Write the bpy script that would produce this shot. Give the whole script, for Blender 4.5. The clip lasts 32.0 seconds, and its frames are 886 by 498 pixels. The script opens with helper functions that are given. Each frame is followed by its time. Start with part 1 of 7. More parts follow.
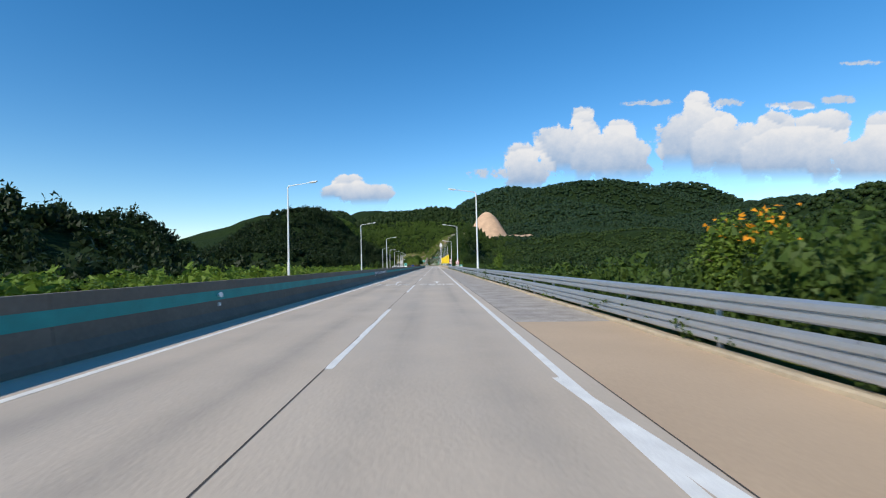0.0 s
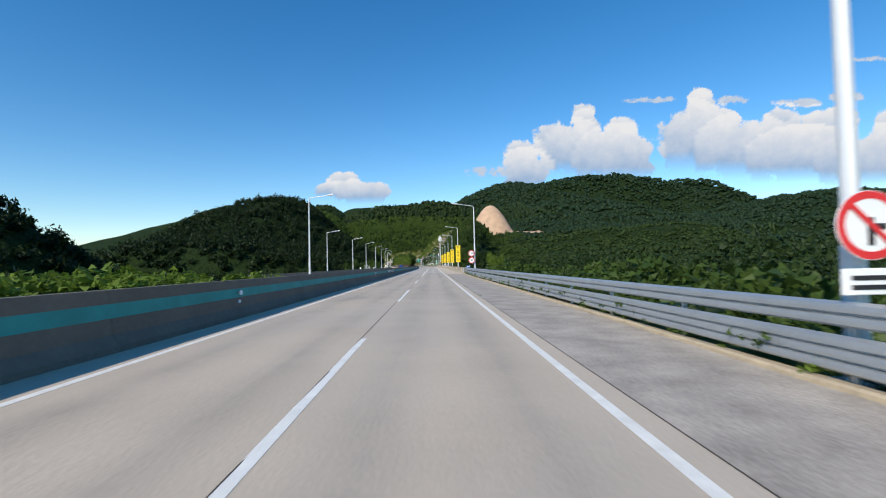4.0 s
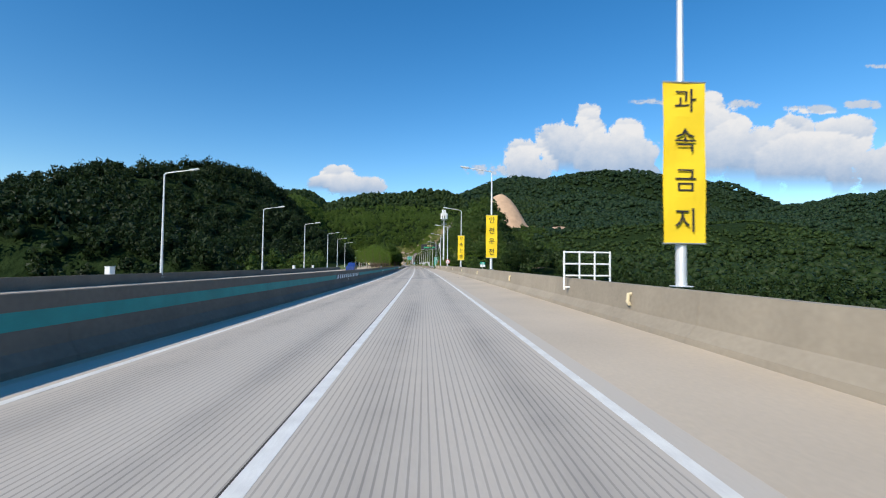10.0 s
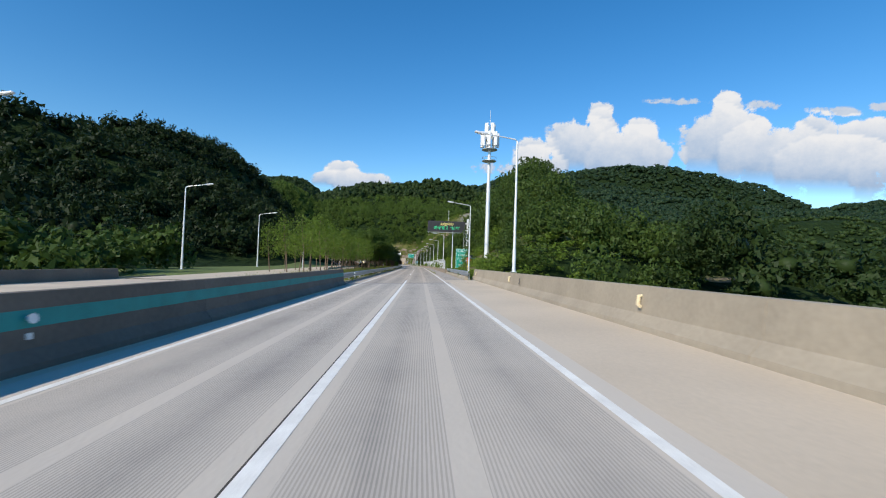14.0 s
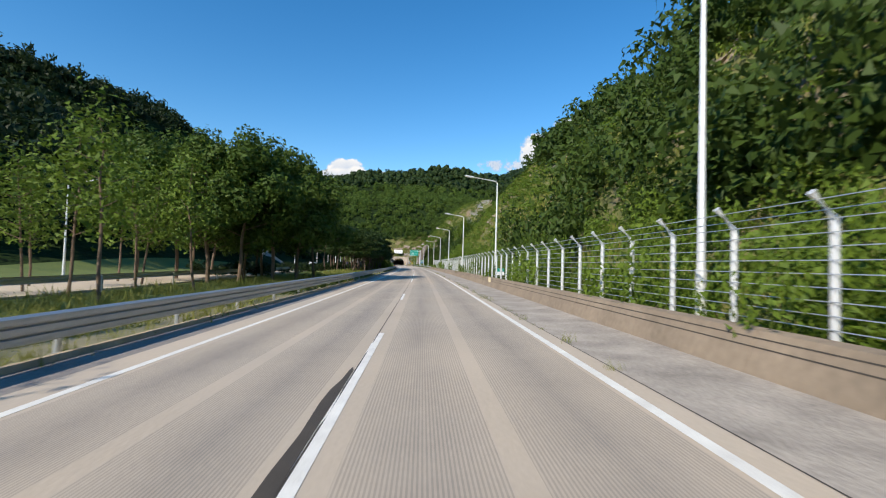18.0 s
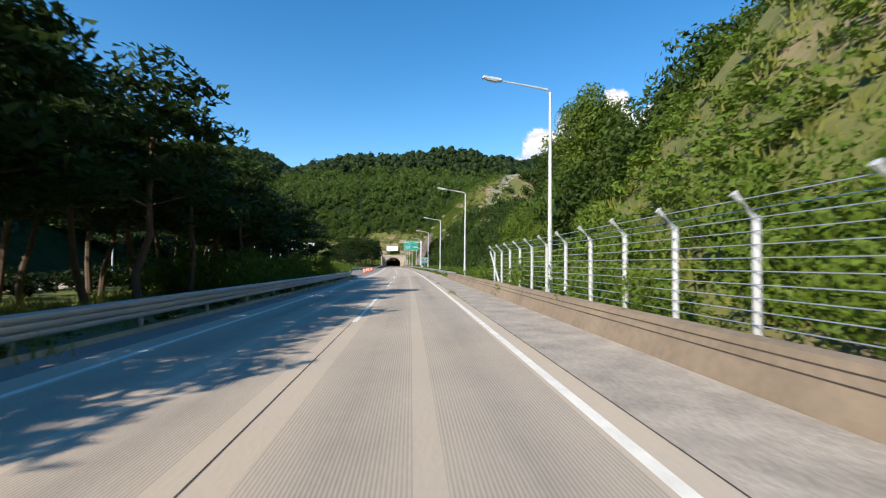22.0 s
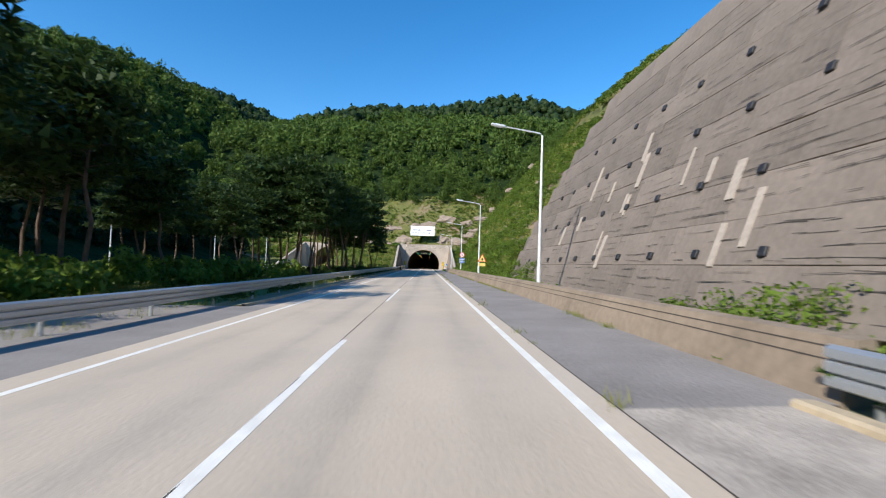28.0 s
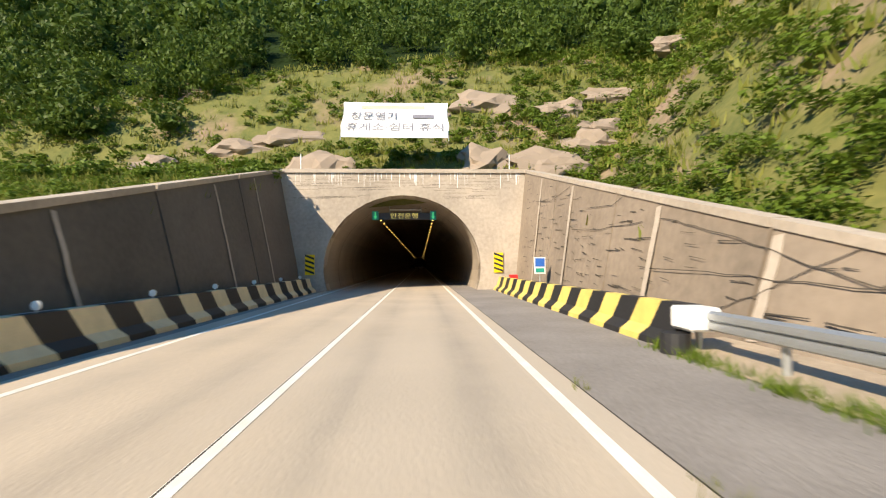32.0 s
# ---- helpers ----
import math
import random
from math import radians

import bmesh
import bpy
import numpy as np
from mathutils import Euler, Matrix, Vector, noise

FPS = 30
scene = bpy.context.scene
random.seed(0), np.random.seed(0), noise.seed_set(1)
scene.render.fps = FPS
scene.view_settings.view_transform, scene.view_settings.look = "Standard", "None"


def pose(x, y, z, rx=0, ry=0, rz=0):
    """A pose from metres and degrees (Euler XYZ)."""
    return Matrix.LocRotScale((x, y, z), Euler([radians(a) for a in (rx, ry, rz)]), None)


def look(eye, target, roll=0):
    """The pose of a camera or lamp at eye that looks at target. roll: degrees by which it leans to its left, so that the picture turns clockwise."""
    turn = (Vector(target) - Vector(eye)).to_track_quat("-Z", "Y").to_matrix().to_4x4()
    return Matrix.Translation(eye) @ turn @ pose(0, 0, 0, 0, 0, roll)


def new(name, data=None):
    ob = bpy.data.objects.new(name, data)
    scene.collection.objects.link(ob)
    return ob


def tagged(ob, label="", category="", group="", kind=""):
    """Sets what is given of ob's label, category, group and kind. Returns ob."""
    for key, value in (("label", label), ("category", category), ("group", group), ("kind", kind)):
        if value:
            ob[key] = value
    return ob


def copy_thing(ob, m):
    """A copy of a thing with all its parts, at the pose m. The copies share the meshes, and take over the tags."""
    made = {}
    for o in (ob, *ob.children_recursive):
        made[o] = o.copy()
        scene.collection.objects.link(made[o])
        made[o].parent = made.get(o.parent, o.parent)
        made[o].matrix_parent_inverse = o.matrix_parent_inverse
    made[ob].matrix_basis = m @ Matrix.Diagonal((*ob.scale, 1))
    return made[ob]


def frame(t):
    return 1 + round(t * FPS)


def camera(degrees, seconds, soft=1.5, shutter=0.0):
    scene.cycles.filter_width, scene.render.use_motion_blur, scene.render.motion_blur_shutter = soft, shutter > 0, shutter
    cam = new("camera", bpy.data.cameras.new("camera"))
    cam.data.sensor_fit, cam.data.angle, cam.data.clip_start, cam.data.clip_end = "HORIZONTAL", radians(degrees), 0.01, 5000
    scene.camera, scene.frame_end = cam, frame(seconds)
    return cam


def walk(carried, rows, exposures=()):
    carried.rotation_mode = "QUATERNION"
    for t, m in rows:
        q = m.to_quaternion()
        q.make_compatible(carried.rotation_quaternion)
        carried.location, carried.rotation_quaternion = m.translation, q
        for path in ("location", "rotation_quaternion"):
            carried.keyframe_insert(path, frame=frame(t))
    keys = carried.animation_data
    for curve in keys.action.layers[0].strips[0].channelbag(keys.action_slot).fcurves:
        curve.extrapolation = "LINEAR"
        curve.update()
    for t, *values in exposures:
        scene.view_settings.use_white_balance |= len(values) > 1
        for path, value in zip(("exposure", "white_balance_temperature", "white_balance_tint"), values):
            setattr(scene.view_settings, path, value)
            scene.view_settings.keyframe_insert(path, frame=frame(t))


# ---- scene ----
# The road runs along s (metres from the start); u is metres to the right of the lane line.
def road_table():
    n = 3601
    s = np.arange(n) - 600.0
    k = np.interp(s, [235, 255, 330, 350, 490, 520, 690, 735], [0, 2.2e-4, 2.2e-4, 0.8e-4, 0.9e-4, 3.2e-4, 3.8e-4, 0])
    head = np.cumsum(k) - k
    x = np.cumsum(-np.sin(head))
    y = np.cumsum(np.cos(head))
    i0 = 600
    return s, head, x - x[i0], y - y[i0]


TS, THEAD, TX, TY = road_table()
GRADE = ([-600, 0, 300, 430, 650, 900, 2500], [0, 0, 0, 0.0, 0.0, 0.0, 0.0])
BANK = ([-600, 0, 158, 236, 312, 342, 502, 575, 615, 655, 775, 848, 915], [1.0, 1.0, 0.6, -0.2, -1.8, -2.2, -1.8, -1.2, -1.5, -2.0, -2.2, -0.8, 0.0])


def heading(s):
    return float(np.interp(s, TS, THEAD))


def lift(s, u):
    b = np.radians(np.interp(s, BANK[0], BANK[1]))
    return np.interp(s, GRADE[0], GRADE[1]) - np.tan(b) * np.clip(u, -4.4, 7.5)


def P(s, u, z=0.0):
    """World place of a point s along, u across, z over the road."""
    h = heading(s)
    return Vector((float(np.interp(s, TS, TX)) + math.cos(h) * u, float(np.interp(s, TS, TY)) + math.sin(h) * u, float(lift(s, u)) + z))


def PV(s, u, z):
    """The same for arrays; z counts from the road's own level at its middle."""
    h = np.interp(s, TS, THEAD)
    return np.stack([np.interp(s, TS, TX) + np.cos(h) * u, np.interp(s, TS, TY) + np.sin(h) * u, z], -1)


def along(s, u, z=0.0, turn=0.0, scale=1.0, tilt=0.0):
    """A matrix at that place, x to the right of the road and y along it."""
    return Matrix.Translation(P(s, u, z)) @ Matrix.Rotation(heading(s) + radians(turn), 4, "Z") @ Matrix.Rotation(radians(tilt), 4, "Y") @ Matrix.Scale(scale, 4)


# ---- camera ----
LENS = 88.5
EYE = 1.645


SPEED = ([0, 6, 7.5, 10, 14.5, 19, 23, 24.5, 26, 28.5, 32], [26.7, 26.6, 25.9, 25.6, 25.8, 26.8, 27.4, 29.2, 29.8, 29.2, 29.0])
TT = np.arange(0, 32.05, 0.05)
WAY = np.concatenate([[0], np.cumsum(np.interp(TT[:-1] + 0.025, *SPEED) * 0.05)])


def spot(t):
    return float(np.interp(t, TT, WAY))


U_ROWS = ([0, 1, 3, 6, 7, 9, 11, 13, 14.5, 16.5, 18, 19, 20, 21, 22, 23, 24, 25, 26, 28.5, 30, 31, 32], [1.76, 1.57, 1.51, 1.77, 1.66, 1.46, 1.35, 1.25, 1.4, 1.13, 0.95, 1.0, 1.19, 1.38, 1.62, 1.74, 1.93, 2.0, 1.86, 1.73, 1.74, 1.83, 1.9])
YAW_ROWS = ([0, 1, 3, 6, 7, 9, 11, 13, 16.5, 17, 17.5, 18, 18.5, 19, 19.5, 20, 20.5, 21, 22, 23, 23.5, 24, 24.5, 25, 25.5, 26, 26.5, 28.5, 29, 29.5, 30, 30.5, 31, 31.5, 32], [-0.95, -0.95, -1.1, -1.8, -1.57, -2.06, -1.95, -1.4, -1.53, -1.46, -1.31, -0.73, -0.63, -1.3, -1.39, -0.92, -0.52, -0.76, -0.52, -0.23, 0.03, 0.63, 1.28, 1.78, 2.27, 2.74, 2.99, 4.52, 4.5, 4.29, 4.25, 3.99, 3.88, 3.57, 3.44])
ROLL_ROWS = ([0, 5, 6, 8, 9, 10, 11, 12, 13, 17, 19, 21.5, 22, 23, 24, 26, 28.5, 32], [1.4, 1.2, 0.9, 0.6, 0.0, -0.7, -1.3, -1.7, -1.9, -1.8, -1.5, -1.0, -0.6, -1.7, -1.8, -1.9, -1.9, 0.3])
PITCH_ROWS = ([0, 32], [1.95, 1.95])
cam = camera(LENS, 32.0, soft=1.15, shutter=0.1)
rows = []
for i in range(65):
    t = i * 0.5
    s = spot(t)
    p = P(s, float(np.interp(t, *U_ROWS)), EYE)
    yaw = float(np.interp(t, *YAW_ROWS))
    rows.append((t, pose(p.x, p.y, p.z, 90 + float(np.interp(t, *PITCH_ROWS)), float(np.interp(t, *ROLL_ROWS)), yaw)))
walk(cam, rows, [(0, 0.0, 6500, 10), (14, 0.04, 6500, 10), (17, 0.22, 6700, 10), (19, 0.3, 6900, 10), (20, 0.55, 7200, 10), (21, 0.45, 7000, 10), (22.5, 0.4, 6900, 10), (24, 0.62, 6950, 10), (26, 0.4, 6500, 10), (28.5, 0.4, 6350, 10), (30, 0.9, 6700, 10), (31, 1.4, 7900, 10), (32, 0.74, 8000, 10)])

# ---- sky and sun ----
SUN_EL, SUN_AZ = 34.0, 38.0   # degrees over the horizon, degrees to the left of straight behind
world = bpy.data.worlds.new("sky")
scene.world = world
world.use_nodes = True
wn = world.node_tree.nodes
sky = wn.new("ShaderNodeTexSky")
sky.sky_type = "NISHITA"
sky.sun_disc = False
sky.sun_elevation = radians(SUN_EL)
sky.sun_rotation = radians(180 + SUN_AZ)
sky.air_density, sky.dust_density, sky.ozone_density = 1.0, 0.0, 2.2
vivid = wn.new("ShaderNodeHueSaturation")
vivid.inputs["Saturation"].default_value, vivid.inputs["Hue"].default_value = 1.37, 0.5
vivid.inputs["Value"].default_value = 1.0
world.node_tree.links.new(sky.outputs[0], vivid.inputs["Color"])
world.node_tree.links.new(vivid.outputs[0], wn["Background"].inputs[0])
wn["Background"].inputs[1].default_value = 0.162
sun = new("sun", bpy.data.lights.new("sun", "SUN"))
sun.data.energy, sun.data.angle, sun.data.color = 4.7, radians(0.53), (1.0, 0.93, 0.82)
ca, sa, ce, se = math.cos(radians(SUN_AZ)), math.sin(radians(SUN_AZ)), math.cos(radians(SUN_EL)), math.sin(radians(SUN_EL))
SUN_DIR = Vector((-sa * ce, -ca * ce, se))
sun.matrix_world = look((0, 0, 100), Vector((0, 0, 100)) - SUN_DIR)
scene.view_settings.exposure = 0.0

# ---- materials ----
def material(name, colour, rough=0.8, metal=0.0, vary=0.25, scale=3.0, fine=40.0, bump=0.2, second=None, island=0.0, rand=0.0, coord="Object"):
    """A principled material with coarse and fine variation round a base colour."""
    m = bpy.data.materials.new(name)
    m.use_nodes = True
    n, l = m.node_tree.nodes, m.node_tree.links
    b = n["Principled BSDF"]
    b.inputs["Roughness"].default_value, b.inputs["Metallic"].default_value = rough, metal
    tc = n.new("ShaderNodeTexCoord")
    n1 = n.new("ShaderNodeTexNoise")
    n1.inputs["Scale"].default_value, n1.inputs["Detail"].default_value = scale, 5
    n2 = n.new("ShaderNodeTexNoise")
    n2.inputs["Scale"].default_value, n2.inputs["Detail"].default_value = fine, 3
    l.new(tc.outputs[coord], n1.inputs["Vector"])
    l.new(tc.outputs[coord], n2.inputs["Vector"])
    add = n.new("ShaderNodeMath")
    add.operation = "MULTIPLY_ADD"
    l.new(n1.outputs[0], add.inputs[0])
    add.inputs[1].default_value = 1.6
    l.new(n2.outputs[0], add.inputs[2])
    value = add.outputs[0]
    for amount, node, socket in ((island, "ShaderNodeNewGeometry", "Random Per Island"), (rand, "ShaderNodeObjectInfo", "Random")):
        if amount:
            g = n.new(node)
            a = n.new("ShaderNodeMath")
            a.operation = "MULTIPLY_ADD"
            l.new(g.outputs[socket], a.inputs[0])
            a.inputs[1].default_value = amount
            l.new(value, a.inputs[2])
            value = a.outputs[0]
    top = 2.0 + island + rand
    r = n.new("ShaderNodeMapRange")
    r.inputs["From Min"].default_value, r.inputs["From Max"].default_value = 0.65, top
    l.new(value, r.inputs["Value"])
    mix = n.new("ShaderNodeMix")
    mix.data_type = "RGBA"
    c2 = second or tuple(c * (1 - vary) for c in colour)
    c1 = colour if second else tuple(min(0.95, c * (1 + vary)) for c in colour)
    mix.inputs["A"].default_value, mix.inputs["B"].default_value = (*c2, 1), (*c1, 1)
    l.new(r.outputs[0], mix.inputs["Factor"])
    l.new(mix.outputs["Result"], b.inputs["Base Color"])
    if bump:
        bp = n.new("ShaderNodeBump")
        bp.inputs["Strength"].default_value, bp.inputs["Distance"].default_value = bump, 0.02
        l.new(n2.outputs[0], bp.inputs["Height"])
        l.new(bp.outputs[0], b.inputs["Normal"])
    return m


M = {}
M["asphalt"] = material("asphalt", (0.38, 0.33, 0.275), 0.9, vary=0.5, scale=1.1, fine=14, bump=0.9)
M["asphalt_dark"] = material("dark_asphalt", (0.25, 0.225, 0.205), 0.9, vary=0.35, scale=0.5, fine=16, bump=0.7)
M["sand"] = material("sandy_concrete", (0.5, 0.36, 0.23), 0.9, vary=0.15, scale=0.3, fine=20)
M["deck"] = material("deck_concrete", (0.56, 0.46, 0.34), 0.88, vary=0.16, scale=0.25, fine=14)
M["joint_concrete"] = material("joint_concrete", (0.33, 0.3, 0.27), 0.9, vary=0.15)
M["kerb"] = material("kerb_concrete", (0.45, 0.36, 0.24), 0.92, vary=0.3, scale=1.5, fine=14, bump=0.6)
M["gravel"] = material("gravel_verge", (0.3, 0.25, 0.17), 0.95, scale=0.6, fine=12, second=(0.12, 0.13, 0.05), bump=0.6)
M["paint"] = material("road_paint", (0.8, 0.76, 0.69), 0.6, vary=0.22, scale=2.5, fine=40)
M["crack"] = material("tar_crack", (0.06, 0.05, 0.04), 0.9, vary=0.3)
M["scar"] = material("bare_soil", (0.5, 0.33, 0.21), 0.95, vary=0.3, scale=0.12, fine=1.2, bump=0.9)
M["low_wall"] = material("low_wall_concrete", (0.27, 0.21, 0.15), 0.92, vary=0.42, scale=0.6, fine=6, bump=0.4, rand=0.3)
M["drape"] = material("rockfall_mesh", (0.24, 0.24, 0.22), 0.9, vary=0.2, scale=0.25, fine=2.0, second=(0.22, 0.19, 0.14), bump=0.6)
M["verge_soil"] = material("verge_soil", (0.4, 0.32, 0.235), 0.95, vary=0.3, scale=0.8, fine=9, bump=0.5)
M["rock"] = material("pale_rock", (0.38, 0.295, 0.23), 0.95, vary=0.4, scale=0.4, fine=3.0, second=(0.2, 0.16, 0.12), bump=1.0, rand=0.3)
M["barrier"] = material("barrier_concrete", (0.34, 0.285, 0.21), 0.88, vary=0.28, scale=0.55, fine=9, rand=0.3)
# Base colour darkened to carry the shade on the median barrier and far parapet.
M["median"] = material("shade_dark_concrete", (0.15, 0.125, 0.1), 0.9, vary=0.4, scale=0.5, fine=9, rand=0.4)
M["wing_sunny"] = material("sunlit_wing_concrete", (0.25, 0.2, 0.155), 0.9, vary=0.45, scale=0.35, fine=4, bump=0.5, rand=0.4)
# Shaded wing's copy of the concrete: its shade is darkened into the colour.
M["portal_dark"] = material("shaded_wing_concrete", (0.13, 0.11, 0.09), 0.9, vary=0.4, scale=0.3, fine=5, rand=0.3)
M["ink"] = material("grey_ink", (0.2, 0.2, 0.24), 0.7, vary=0.2)
M["band"] = material("green_band_paint", (0.011, 0.245, 0.225), 0.6, vary=0.3, scale=1.5)
M["steel"] = material("galvanised_steel", (0.5, 0.52, 0.53), 0.5, 0.7, vary=0.15, scale=1.2, fine=20, rand=0.3)
M["pole"] = material("pole_steel", (0.72, 0.73, 0.73), 0.5, 0.35, vary=0.08)
M["grass"] = material("grass_ground", (0.17, 0.2, 0.04), 0.95, scale=0.35, fine=5, second=(0.06, 0.1, 0.02), bump=0.8)
# Near-black base so that gaps between the trees read as shade.
M["forest_floor"] = material("shade_dark_forest_ground", (0.026, 0.044, 0.014), 0.95, scale=0.2, fine=0.3, second=(0.008, 0.017, 0.005), bump=1.0)
M["forest_floor"].node_tree.nodes["Principled BSDF"].inputs["Specular IOR Level"].default_value = 0.05
for q in M["forest_floor"].node_tree.nodes:
    if q.type == "BUMP":
        q.inputs["Distance"].default_value, q.inputs["Strength"].default_value = 2.5, 1.0
M["yellow"] = material("yellow_cloth", (0.9, 0.62, 0.015), 0.75, vary=0.06, scale=1.5)
M["yellow_paint"] = material("yellow_paint", (0.74, 0.56, 0.16), 0.65, vary=0.25, scale=2)
M["cream_paint"] = material("cream_paint", (0.72, 0.6, 0.38), 0.7, vary=0.2, scale=2)
M["white"] = material("white_paint", (0.82, 0.82, 0.8), 0.5, vary=0.06)
M["black"] = material("black_paint", (0.02, 0.02, 0.022), 0.6, vary=0.2)
M["red"] = material("red_paint", (0.65, 0.03, 0.03), 0.5, vary=0.1)
M["blue"] = material("blue_paint", (0.02, 0.13, 0.5), 0.5, vary=0.1)
M["green"] = material("green_sign_sheet", (0.005, 0.3, 0.22), 0.45, vary=0.08)
M["orange"] = material("orange_plastic", (0.85, 0.16, 0.03), 0.5, vary=0.1)
M["amber"] = material("amber_paint", (0.75, 0.38, 0.03), 0.6, vary=0.15)
M["brown"] = material("brown_metal", (0.12, 0.1, 0.08), 0.7, vary=0.2)
M["tunnel"] = material("tunnel_lining", (0.34, 0.28, 0.22), 0.8, scale=0.4)
M["portal"] = material("portal_concrete", (0.44, 0.375, 0.31), 0.88, vary=0.35, scale=0.3, fine=5)
M["shotcrete"] = material("retaining_concrete", (0.2, 0.165, 0.135), 0.92, vary=0.5, scale=0.35, fine=5, bump=0.5, rand=0.5)
M["bark"] = material("bark", (0.16, 0.11, 0.075), 0.95, vary=0.35, scale=4, fine=25, bump=0.8)
M["pine_bark"] = material("pine_bark", (0.13, 0.088, 0.066), 0.95, vary=0.4, scale=3, fine=20, bump=0.8)
M["grey_panel"] = material("grey_panel", (0.55, 0.56, 0.57), 0.5, 0.2, vary=0.06)
M["screen"] = material("led_screen", (0.035, 0.03, 0.035), 0.5, vary=0.3, scale=30, fine=120)


def leaf_material(name, light, dark, shine=0.55):
    """Leaves: colour differs from leaf to leaf and over metres; some light passes through."""
    m = material(name, light, shine, second=dark, scale=0.1, fine=0.9, island=0.75, bump=0)
    n, l = m.node_tree.nodes, m.node_tree.links
    b, out = n["Principled BSDF"], n["Material Output"]
    b.inputs["Specular IOR Level"].default_value = 0.18
    tr = n.new("ShaderNodeBsdfTranslucent")
    src = b.inputs["Base Color"].links[0].from_socket
    l.new(src, tr.inputs["Color"])
    mx = n.new("ShaderNodeMixShader")
    mx.inputs[0].default_value = 0.3
    l.new(b.outputs[0], mx.inputs[1])
    l.new(tr.outputs[0], mx.inputs[2])
    l.new(mx.outputs[0], out.inputs["Surface"])
    return m


M["leaf"] = leaf_material("broad_leaves", (0.085, 0.132, 0.022), (0.024, 0.05, 0.012))
M["leaf_far"] = leaf_material("far_leaves", (0.038, 0.07, 0.026), (0.015, 0.033, 0.016))
M["leaf_bright"] = leaf_material("bright_leaves", (0.19, 0.27, 0.034), (0.06, 0.11, 0.016))
M["leaf_hill"] = leaf_material("hill_leaves", (0.125, 0.19, 0.03), (0.036, 0.07, 0.014))
# Leaves darkened in colour to stand in for shade on the left hills.
M["leaf_shaded"] = leaf_material("shade_dark_leaves", (0.027, 0.048, 0.012), (0.008, 0.018, 0.006))
M["leaf_scrub"] = leaf_material("scrub_leaves", (0.056, 0.09, 0.02), (0.022, 0.044, 0.012))
M["leaf_valley"] = leaf_material("valley_leaves", (0.046, 0.076, 0.018), (0.014, 0.03, 0.009))
M["needle"] = leaf_material("pine_needles", (0.062, 0.1, 0.022), (0.022, 0.043, 0.013))
M["dry_grass"] = leaf_material("dry_grass", (0.32, 0.29, 0.08), (0.14, 0.19, 0.035))
M["flower"] = leaf_material("orange_flowers", (0.85, 0.35, 0.02), (0.7, 0.25, 0.01))


def node_math(n, l, op, a, b=None, c=None):
    k = n.new("ShaderNodeMath")
    k.operation = op
    for i, v in enumerate((a, b, c)):
        if v is None:
            continue
        if isinstance(v, (int, float)):
            k.inputs[i].default_value = v
        else:
            l.new(v, k.inputs[i])
    return k.outputs[0]


